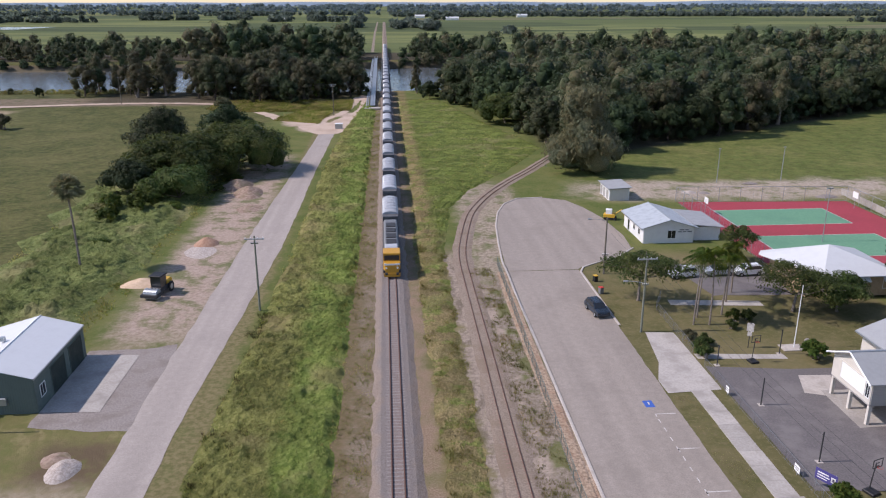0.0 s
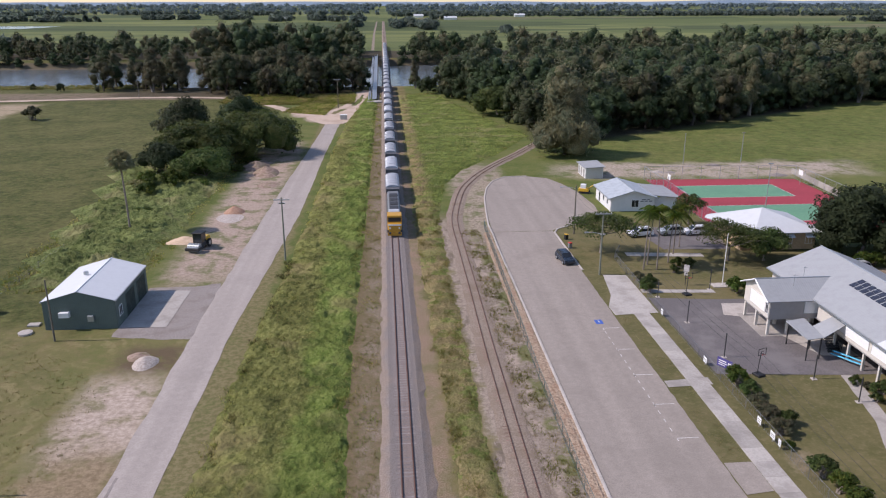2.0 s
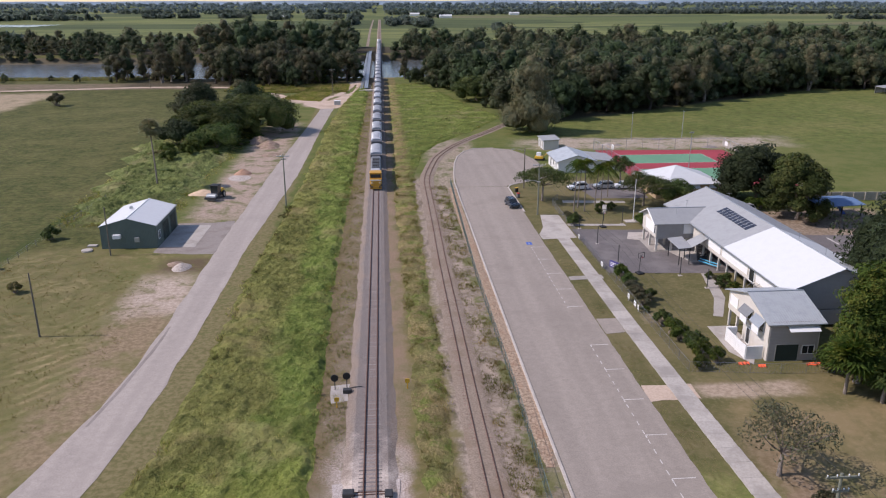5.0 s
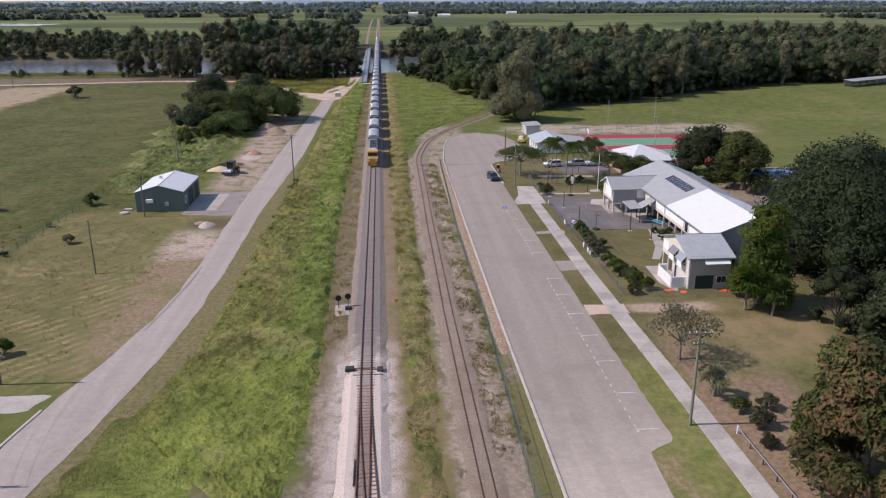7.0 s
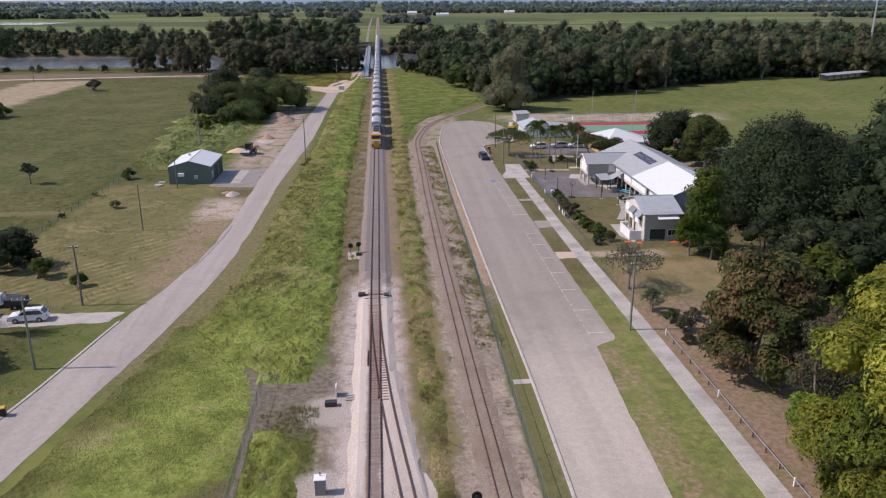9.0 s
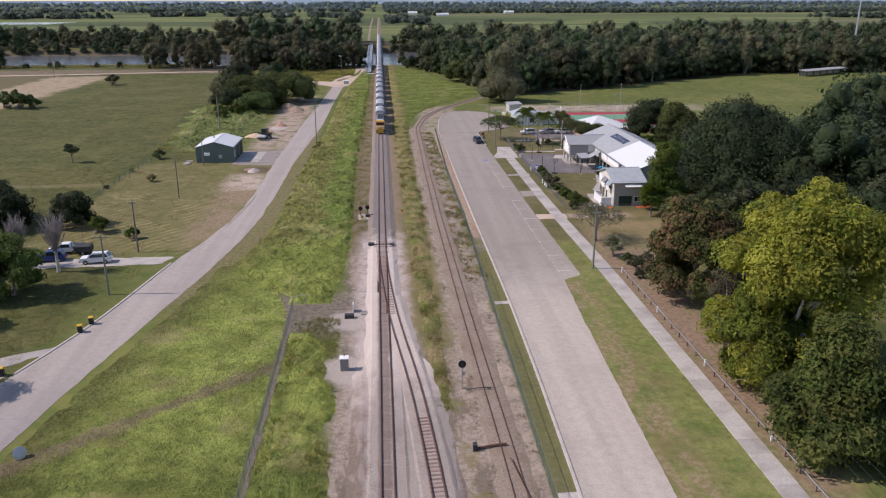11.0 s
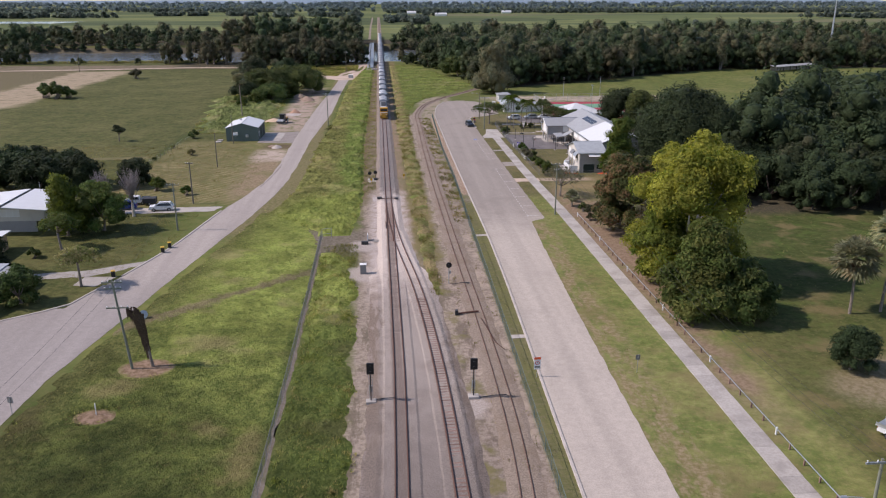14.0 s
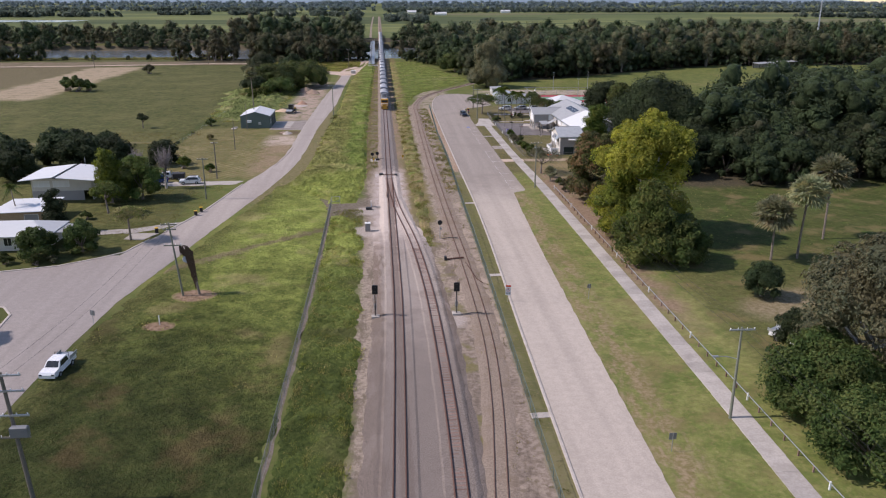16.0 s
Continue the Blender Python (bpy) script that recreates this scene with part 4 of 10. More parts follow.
# ---- mesh building ----
class Shape:
    """Collects vertices and faces of one mesh."""

    def __init__(self):
        self.v, self.f = [], []

    def quad(self, *p):
        k = len(self.v)
        self.v += [tuple(q) for q in p]
        self.f.append(tuple(range(k, k + len(p))))
        return self

    def box(self, x0, y0, z0, x1, y1, z1, b=0.0):
        """A box, its top edges bevelled by b."""
        k = len(self.v)
        if b <= 0:
            self.v += [(x, y, z) for z in (z0, z1) for x, y in ((x0, y0), (x1, y0), (x1, y1), (x0, y1))]
            rings = 2
        else:
            self.v += [(x, y, z) for z, i in ((z0, 0), (z1 - b, 0), (z1, b)) for x, y in ((x0 + i, y0 + i), (x1 - i, y0 + i), (x1 - i, y1 - i), (x0 + i, y1 - i))]
            rings = 3
        self.f.append((k + 3, k + 2, k + 1, k))
        for r in range(rings - 1):
            a = k + 4 * r
            self.f += [(a + i, a + (i + 1) % 4, a + 4 + (i + 1) % 4, a + 4 + i) for i in range(4)]
        a = k + 4 * (rings - 1)
        self.f.append((a, a + 1, a + 2, a + 3))
        return self

    def tube(self, pts, radii, sides=7, caps=True):
        """A round limb through pts; radii one for each point."""
        pts = [Vector(p) for p in pts]
        if not hasattr(radii, "__len__"):
            radii = [radii] * len(pts)
        k = len(self.v)
        for i, p in enumerate(pts):
            way = (pts[min(i + 1, len(pts) - 1)] - pts[max(i - 1, 0)]).normalized()
            side = way.cross(Vector((0, 0, 1)) if abs(way.z) < 0.9 else Vector((0, 1, 0))).normalized()
            up = side.cross(way)
            for s in range(sides):
                a = 2 * math.pi * s / sides
                self.v.append(tuple(p + radii[i] * (math.cos(a) * side + math.sin(a) * up)))
        for i in range(len(pts) - 1):
            for s in range(sides):
                a, b = k + i * sides + s, k + i * sides + (s + 1) % sides
                self.f.append((a, b, b + sides, a + sides))
        if caps:
            self.f.append(tuple(k + s for s in range(sides))[::-1])
            self.f.append(tuple(k + (len(pts) - 1) * sides + s for s in range(sides)))
        return self

    def prism(self, outline, z0, z1):
        """An upright prism over a plan outline (anticlockwise)."""
        k, n = len(self.v), len(outline)
        self.v += [(x, y, z0) for x, y in outline] + [(x, y, z1) for x, y in outline]
        self.f += [tuple(range(k + n, k + 2 * n)), tuple(range(k, k + n))[::-1]]
        self.f += [(k + i, k + (i + 1) % n, k + n + (i + 1) % n, k + n + i) for i in range(n)]
        return self

    def slab(self, a, b, c, d, t):
        """A flat sheet of thickness t below the four corners."""
        self.quad(a, b, c, d)
        lo = [(p[0], p[1], p[2] - t) for p in (a, b, c, d)]
        self.quad(*lo[::-1])
        top = (a, b, c, d)
        for i in range(4):
            j = (i + 1) % 4
            self.quad(top[i], lo[i], lo[j], top[j])
        return self

    def wheel(self, x, y, z, r, w, sides=14):
        return self.tube([(x - w / 2, y, z), (x - w / 2 + 0.03, y, z), (x + w / 2 - 0.03, y, z), (x + w / 2, y, z)], [r * 0.92, r, r, r * 0.92], sides)

    def heap(self, x, y, rx, ry, h, seed, ring=5, sides=18):
        """A lumpy mound."""
        rng = random.Random(seed)
        k = len(self.v)
        wob = [rng.uniform(0.8, 1.2) for _ in range(sides)]
        wob = [(wob[i - 1] + wob[i] + wob[(i + 1) % sides]) / 3 for i in range(sides)]
        for r in range(ring):
            q = 1 - r / ring
            for s in range(sides):
                a = 2 * math.pi * s / sides
                self.v.append((x + rx * q * wob[s] * math.cos(a), y + ry * q * wob[s] * math.sin(a), -0.05 + (h * (1 - q) ** 0.8 * rng.uniform(0.85, 1.1) if r else 0)))
        self.v.append((x, y, h * 0.97))
        for r in range(ring - 1):
            for s in range(sides):
                a, b = k + r * sides + s, k + r * sides + (s + 1) % sides
                self.f.append((a, b, b + sides, a + sides))
        top = len(self.v) - 1
        self.f += [(k + (ring - 1) * sides + s, k + (ring - 1) * sides + (s + 1) % sides, top) for s in range(sides)]
        return self

    def ob(self, name, mat, parent=None, label="", smooth=False):
        me = bpy.data.meshes.new(name)
        me.from_pydata(self.v, [], self.f)
        me.materials.append(MAT[mat])
        if smooth:
            me.polygons.foreach_set("use_smooth", [True] * len(me.polygons))
        o = new(name, me)
        if parent:
            o.parent = parent
        return tagged(o, label)


def share(name, mesh, parent, loc=(0, 0, 0), rz=0.0, label=""):
    """Another object on a mesh that exists already."""
    o = new(name, mesh)
    o.parent, o.location, o.rotation_euler = parent, loc, (0, 0, rz)
    return tagged(o, label)


def thing(name, x, y, z=0.0, rz=0.0, label="", category="", group="", kind=""):
    e = new(name)
    e.empty_display_size = 0.5
    e.location, e.rotation_euler = (x, y, z), (0, 0, radians(rz))
    return tagged(e, label, category, group, kind)


def grid_sheet(rows):
    """Faces between rows of points of equal length."""
    s, n = Shape(), len(rows[0])
    for r in rows:
        s.v += r
    s.f = [(i * n + j, i * n + j + 1, (i + 1) * n + j + 1, (i + 1) * n + j) for i in range(len(rows) - 1) for j in range(n - 1)]
    return s


def along(table, y):
    """Piecewise smooth x at y from rows of (y, x), y falling."""
    ys, xs = [p[0] for p in table][::-1], [p[1] for p in table][::-1]
    return float(np.interp(y, ys, xs))


def smooth_along(table, y, w=9.0):
    return sum(along(table, y + d * w / 3) * k for d, k in zip((-3, -2, -1, 0, 1, 2, 3), (1, 3, 6, 7, 6, 3, 1))) / 27


def wobble(x, y, s=1.0):
    return noise.noise(Vector((x * s, y * s, 3.7)))
# ---- land ----
def bank(x):
    return 7 * math.sin(x / 85.0) + (0.06 * (x + 60) if x < -60 else 0)


def ground_z(x, y):
    """Flat plain with the river cut across it."""
    v = y - bank(x)
    n0 = 366 + 18 * min(1.0, max(0.0, (-x - 70) / 50))
    if n0 < v < n0 + 24:
        return -6.2 * (v - n0) / 24
    if n0 + 24 <= v < 544:
        return -6.2
    if 544 <= v < 556:
        return -6.2 * (556 - v) / 12
    return 0.0


def steps(*runs):
    out = []
    for a, b, d in runs:
        k = max(1, round((b - a) / d))
        out += [a + (b - a) * i / k for i in range(k)]
    return out + [runs[-1][1]]


GX = steps((-5200, -1000, 600), (-1000, -300, 70), (-300, 300, 10), (300, 1000, 70), (1000, 5200, 600))
GY = steps((-900, -260, 80), (-260, 350, 10), (350, 580, 4), (580, 1500, 60), (1500, 5000, 350))


def plain_z(x, y):
    z = ground_z(x, y)
    rough = 0.0 if (-64 < x < 62 and y < 330) or y < 20 else 0.25 * wobble(x, y, 0.05) - 0.15
    return z + (rough if z == 0 and abs(x) < 320 and y < 600 else 0)


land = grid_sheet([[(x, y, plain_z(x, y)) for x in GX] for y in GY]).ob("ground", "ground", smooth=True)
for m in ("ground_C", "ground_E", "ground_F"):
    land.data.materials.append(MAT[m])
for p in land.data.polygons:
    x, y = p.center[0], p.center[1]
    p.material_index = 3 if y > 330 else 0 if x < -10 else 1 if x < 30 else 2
tagged(land,
       "flat tropical plain of green and dry grass with dirt patches", "ground", kind="structure")
tagged(Shape().quad((-1500, 330, -4.9), (1500, 330, -4.9), (1500, 620, -4.9), (-1500, 620, -4.9)).ob("water", "water"),
       "calm grey-blue river under the railway bridge", "river", kind="structure")
tagged(Shape().quad((-800, 1180, 0.05), (-520, 1170, 0.05), (-505, 1270, 0.05), (-800, 1300, 0.05)).ob("water", "water"),
       "pale lagoon lying in the far fields", "lagoon", kind="structure")


def sheet_road(name, left, right, mat, label, y0, y1, d=2.5, z=0.03, rag=0.25, category="road", cross=4, w=9.0):
    """A road between two edges given as (y, x) tables, ragged at its sides."""
    rows = []
    y = y0
    while y >= y1 - 1e-6:
        a, b = smooth_along(left, y, w), smooth_along(right, y, w)
        a += rag * wobble(a, y, 0.6) + 0.4 * rag * wobble(a, y, 2.3)
        b += rag * wobble(b, y, 0.6) + 0.4 * rag * wobble(b, y, 2.1)
        rows.append([(a + (b - a) * i / cross, y, z) for i in range(cross + 1)])
        y -= d
    return tagged(grid_sheet(rows).ob(name, mat), label, category, kind="structure")


def strip(name, pts, width, mat, label, z=0.025, rag=0.4, category="track", d=2.0):
    """A ragged strip along a path of (x, y[, width])."""
    pts = [Vector((p[0], p[1], p[2] if len(p) > 2 else width)) for p in pts]
    dense = []
    for i in range(len(pts) - 1):
        p0, p1, p2, p3 = pts[max(i - 1, 0)], pts[i], pts[i + 1], pts[min(i + 2, len(pts) - 1)]
        k = max(2, int((p2 - p1).length / d))
        for j in range(k):
            t = j / k
            dense.append(0.5 * (2 * p1 + (p2 - p0) * t + (2 * p0 - 5 * p1 + 4 * p2 - p3) * t * t + (3 * p1 - p0 - 3 * p2 + p3) * t ** 3))
    dense.append(pts[-1])
    rows = []
    for i, p in enumerate(dense):
        way = dense[min(i + 1, len(dense) - 1)] - dense[max(i - 1, 0)]
        nrm = Vector((way.y, -way.x)).normalized()
        row = []
        for s in (-1, -0.5, 0, 0.5, 1):
            w = p.z / 2 * s + (rag * wobble(p.x + 40 * s, p.y, 0.5) + 0.5 * rag * wobble(p.x, p.y + 9 * s, 1.7) if abs(s) == 1 else 0)
            row.append((p.x + nrm.x * w, p.y + nrm.y * w, z))
        rows.append(row[::-1])
    return tagged(grid_sheet(rows).ob(name, mat), label, category, kind="structure")


def patch(name, outline, mat, label, z=0.03, rag=0.0, category="pavement", thick=0.0):
    """A flat patch; its outline is cut finer and made ragged."""
    out = []
    for i, p in enumerate(outline):
        q = outline[(i + 1) % len(outline)]
        k = max(1, int(math.dist(p, q) / 1.2)) if rag else 1
        out += [(p[0] + (q[0] - p[0]) * j / k, p[1] + (q[1] - p[1]) * j / k) for j in range(k)]
    if rag:
        out = [(x + rag * wobble(x, y, 0.7), y + rag * wobble(x + 50, y, 0.7)) for x, y in out]
    bm = bmesh.new()
    bm.faces.new([bm.verts.new((x, y, z)) for x, y in out])
    if thick:
        bmesh.ops.solidify(bm, geom=bm.faces[:], thickness=thick)
    bmesh.ops.triangulate(bm, faces=bm.faces[:])
    bmesh.ops.recalc_face_normals(bm, faces=bm.faces[:])
    me = bpy.data.meshes.new(name)
    bm.to_mesh(me)
    bm.free()
    me.materials.append(MAT[mat])
    if not thick and me.polygons[0].normal.z < 0:
        me.flip_normals()
    return tagged(new(name, me), label, category, kind="structure")


# left road: from the river junction south, bending west past the houses
LR_L = [(250, -22.0), (236, -22.1), (197, -23.3), (132, -25.7), (95, -26.5), (71, -26.9), (34, -27.0), (17, -28.0), (5, -29.9), (-5, -32.6), (-31, -36.8), (-46, -41.0), (-58, -45.6)]
LR_R = [(250, -16.4), (241, -17.1), (190, -18.2), (125, -18.9), (88, -20.9), (70, -21.9), (34, -22.3), (17, -22.9), (4, -24.1), (-15, -27.0), (-40, -31.9), (-60, -35.2), (-79, -38.8), (-100, -40.4), (-130, -41.0), (-420, -41.0)]
sheet_road("road", LR_L, LR_R, "seal", "narrow worn pale road with ragged dirt edges", 250, -62)
patch("road", [(-46.4, -57.5), (-52.9, -62.4), (-60.6, -64.6), (-90, -67), (-180, -69), (-180, -83), (-90, -80), (-57, -78), (-53.5, -79), (-51.4, -81.8), (-50.8, -87), (-50.6, -110), (-50.6, -420), (-41.0, -420), (-41.0, -130), (-40.4, -100), (-38.8, -79), (-35.0, -58.6)],
      "seal", "pale sealed side street meeting the road", 0.034, 0.12, "road")
strip("road_patch", [(-26.4, 36, 0.25), (-26.6, 30, 0.4), (-27.4, 20, 0.4), (-28.4, 11.5, 0.3)], 0.4, "grey_heap", "dark asphalt patch along the worn road edge", 0.037, 0.08, "road patch", 1.0)
# sandy junction and tracks by the river
strip("dirt_track", [(-19.3, 243, 6.5), (-20.5, 252, 13), (-23, 260, 15), (-29, 267, 9), (-37, 276, 6), (-47, 293, 4), (-60, 310, 4), (-75, 322, 4), (-110, 325, 4.5), (-150, 318, 5), (-220, 310, 5), (-420, 300, 5)], 5, "dirt", "pale sandy track following the river bank", 0.045, 0.8)
strip("dirt_track", [(-19.5, 244, 5.5), (-17, 258, 10), (-15, 272, 7.5), (-11, 285, 7), (-8, 300, 7), (-7, 320, 7.5), (-9, 345, 6)], 5, "dirt", "pale dirt track leading to the bridge head", 0.04, 0.8)
strip("dirt_track", [(-24, 262, 4), (-22, 275, 3), (-17, 290, 3), (-14, 315, 3.5), (-12, 340, 4)], 3, "dirt", "sandy loop track beside the bridge approach", 0.05, 0.5)

# right road with its turning head
RR_L = [(128, 19.4), (108, 18.1), (77, 17.9), (52, 17.7), (13, 17.5), (-27, 17.5), (-50, 17.1), (-72, 16.4), (-88, 15.8), (-127, 14.7), (-420, 13.5)]
RR_R = [(128, 29.6), (108, 29.6), (77, 29.5), (16, 29.5), (-18.4, 29.8), (-19.4, 29.2), (-19.9, 26.9), (-30, 26.25), (-60, 24.8), (-88, 23.8), (-127, 22.65), (-420, 21.5)]
sheet_road("road", RR_L, RR_R, "asphalt", "broad sun-bleached asphalt street", 110, -420, 0.75, 0.03, 0.13, w=0.8)
patch("road", [(18.2, 110.2), (29.6, 110.2), (30.6, 111.5), (33.5, 113.5), (38, 116.5), (41.5, 120.5), (42.3, 128), (41.6, 140), (39.8, 148), (37.5, 154), (33, 156.5), (27.5, 156), (24.2, 152), (21.8, 145), (20.2, 136), (19.2, 126)],
      "asphalt", "wide asphalt turning head closing the street", 0.031, 0.0, "road")



def kerb(pts, label, w=0.32, h=0.13, z=0.0):
    """A raised kerb along a path, as a real step."""
    rows = []
    for i, p in enumerate(pts):
        a, b = Vector(pts[max(i - 1, 0)]), Vector(pts[min(i + 1, len(pts) - 1)])
        nrm = Vector(((b - a).y, -(b - a).x)).normalized()
        prof = [(-w / 2, 0.0), (-w / 2, h * 0.8), (-w / 2 + 0.05, h), (w / 2 - 0.05, h), (w / 2, h * 0.8), (w / 2, 0.0)]
        rows.append([(p[0] + nrm.x * u, p[1] + nrm.y * u, z + v) for u, v in prof])
    return tagged(grid_sheet(rows).ob("kerb", "kerb"), label, "kerb", kind="structure")


def edge(table, y0, y1, off, d=3.0):
    k = max(1, int(abs(y0 - y1) / d))
    return [(smooth_along(table, y0 + (y1 - y0) * i / k) + off, y0 + (y1 - y0) * i / k) for i in range(k + 1)]


kerb([(33, 156.7), (27.4, 156.2), (24.0, 152.1), (21.6, 145), (20.0, 136), (19.0, 126), (18.1, 115)] + edge(RR_L, 108, -150, -0.1), "pale concrete kerb along the street")
kerb([(41.7, 120.3), (38.1, 116.3), (33.6, 113.3), (30.7, 111.2), (29.75, 109)] + [(29.75, y) for y in range(106, 87, -3)], "pale concrete kerb round the turning head")

kerb(edge(LR_L, -8, -36, -0.15) + edge(LR_L, -39.5, -45, -0.15), "low concrete kerb before the house lawns")
kerb(edge(LR_L, -49, -56, -0.1) + [(-47.5, -58.6), (-52.9, -62.2), (-60.6, -64.3), (-90, -66.7), (-180, -68.7)], "curved concrete kerb at the street corner")
kerb([(-180, -83.2), (-90, -80.2), (-57, -78.2), (-53.5, -79.2), (-51.5, -82), (-51.0, -87), (-50.8, -110), (-50.8, -300)], "concrete kerb of the traffic corner")

strip("gravel_strip", [(17.2, 110, 1.4), (16.85, 95, 1.5), (16.7, 77, 1.6), (16.6, 52, 1.6), (16.5, 25, 1.6), (16.5, 10, 1.5), (16.45, 1, 0.8)], 1.5, "rubble", "orange-tan pebbly strip along the kerb", 0.024, 0.12, "gravel", 1.0)
stone_rng = random.Random(17)
pebbles = Shape()
for i in range(2600):
    y = stone_rng.uniform(2, 109)
    x = 16.6 + 0.006 * max(0, y - 50) + stone_rng.uniform(-0.72, 0.72)
    r, h = stone_rng.uniform(0.05, 0.13), stone_rng.uniform(0.04, 0.1)
    a = stone_rng.uniform(0, 6.28)
    k = len(pebbles.v)
    pebbles.v += [(x + r * math.cos(a + q), y + r * math.sin(a + q) * 1.3, 0.02) for q in (0, 1.7, 3.1, 4.6)] + [(x, y, 0.02 + h)]
    pebbles.f += [(k + j, k + (j + 1) % 4, k + 4) for j in range(4)]
tagged(pebbles.ob("pebbles", "rubble"), "loose orange-tan stones scattered along the kerb", "stones", kind="stuff")

# parking bays, dashes and the blue patch
def paint(x0, y0, x1, y1):
    return Shape().box(x0, y0, 0.03, x1, y1, 0.037)


marks = thing("parking_marks", 27, 40, 0, 0, "faded white parking bay lines painted on asphalt", "road marking", kind="structure")
for y in (65.4, 58.9, 52.1, 45.3, 38.6, 26.2, 19.6, 12.6, 5.6, -1.6, -9.2, -16.5):
    paint(-0.2, y - 40.06, 2.0, y - 39.94).ob("bay_line", "line", marks)
    paint(-0.26, y - 40.5, -0.14, y - 40.06).ob("bay_tick", "line", marks)
for y0, y1 in ((65.4, 38.6), (26.2, -16.5)):
    y = y0 - 1.7
    while y > y1:
        paint(-0.25, y - 40, -0.15, y - 39.3).ob("bay_dash", "line", marks)
        y -= 1.7
Shape().box(-0.7, 26.8, 0.03, 0.3, 28.2, 0.038).ob("access_patch", "blue", marks, "faded blue painted access symbol patch")
Shape().box(-0.25, 27.3, 0.03, -0.1, 27.9, 0.043).ob("access_bar", "line", marks)

# driveways and paved yards
for x, y in ((16.4, -28.6), (15.5, -71.6), (14.0, -113.0)):
    patch("crossover", [(x - 1.1, y - 0.6), (x + 1.15, y - 0.45), (x + 1.15, y + 0.55), (x - 1.1, y + 0.5)], "kerb", "pale concrete slab across the mown drain", 0.05, 0.06, "slab")
patch("driveway", [(32.4, 85.6), (36, 85.2), (35.9, 70), (29.7, 69.6), (29.6, 72.5), (31.2, 77)], "concrete", "pale concrete school driveway", 0.05, 0.0, "driveway", 0.0)
patch("crossover", [(29.7, 50.4), (35.0, 50.9), (35.0, 49.2), (29.7, 48.9)], "concrete", "concrete crossover between grass beds", 0.04, 0.0, "driveway")
patch("crossover", [(29.6, 34.1), (32.3, 34.1), (32.3, 29.6), (29.6, 29.2)], "asphalt", "worn grey crossover between grass beds", 0.042, 0.05, "driveway")
patch("crossover", [(29.6, 15.5), (35.2, 15.5), (35.2, 12.3), (29.6, 12.0)], "dirt", "bare sandy driveway into the yard", 0.028, 0.25, "driveway")
patch("schoolyard", [(36.3, 75.6), (36.4, 51.6), (50.8, 50.3), (60, 50), (60, 74), (46, 74.2)], "dark_asphalt", "dark asphalt school yard with worn grey patches", 0.03, 0.0, "yard")
patch("driveway", [(-37.3, 85.2), (-30.6, 85.4), (-26.8, 86.5), (-26.4, 66.0), (-33, 66.6), (-37.2, 67.4)], "grey_heap", "dusty grey gravel forecourt beside the shed", 0.016, 0.4, "driveway")
patch("apron", [(-37.1, 84.1), (-30.8, 83.6), (-30.9, 70.1), (-37.1, 70.4)], "concrete", "pale concrete apron before the shed doors", 0.05, 0.0, "slab")
patch("driveway", [(-33.4, -4.6), (-34.5, -8.2), (-42, -8.6), (-58, -8.9), (-60, -4.2), (-42, -4.6)], "concrete", "pale gravel driveway beside the parked cars", 0.022, 0.5, "driveway")
patch("driveway", [(-38.6, -37.6), (-39.6, -40.4), (-46, -44.8), (-56, -45.8), (-57, -43.6), (-47, -42)], "concrete", "pale dirt driveway to the houses", 0.022, 0.6, "driveway")
patch("driveway", [(-41.6, -45.2), (-43.6, -49.4), (-47, -48.6), (-46.5, -45)], "concrete", "concrete crossover at the kerb", 0.04, 0.05, "driveway")
patch("forecourt", [(46.4, 97.6), (58, 97), (60, 110), (44.8, 111.5)], "dark_asphalt", "shaded asphalt car park behind the palms", 0.03, 0.3, "car park")
patch("footpath", [(39.2, 96.4), (52, 95.0), (52, 93.2), (39, 94.4)], "concrete", "pale concrete path across the school lawn", 0.04, 0.0, "footpath")
patch("footpath", [(36.2, 79.0), (47, 78.0), (47, 76.8), (36.2, 77.6)], "concrete", "concrete path in front of the flagpole lawn", 0.04, 0.0, "footpath")
patch("slab", [(46.0, 72.6), (49.8, 72.4), (47.4, 67.5), (44.6, 68.6)], "kerb", "white painted concrete pad beside the stairs", 0.05, 0.0, "slab")
patch("slab", [(46.4, 61.2), (55.4, 61.4), (55.4, 68.8), (46.6, 69)], "concrete", "concrete floor under the raised classroom", 0.06, 0.0, "slab")
patch("slab", [(49.2, 61.3), (55.6, 61.3), (55.6, 54.8), (51.2, 55.3)], "concrete", "concrete slab beneath the covered stair", 0.065, 0.0, "slab")
patch("footpath", [(50.6, 50.2), (52.2, 50.2), (50.0, 40), (46.8, 33.4), (45.6, 33.8), (48.4, 40)], "concrete", "narrow concrete path edging the school lawn", 0.04, 0.1, "footpath")
patch("slab", [(43.4, 30.5), (46.6, 30.5), (46.6, 23.5), (44.4, 19.4), (43.0, 23)], "concrete", "concrete patio before the side building", 0.04, 0.0, "slab")
# tennis courts
patch("tennis_court", [(60.9, 150.6), (96.9, 148.6), (96.2, 105.5), (61.0, 107.5)], "court_red", "red acrylic surround of the school courts", 0.03, 0.0, "court")
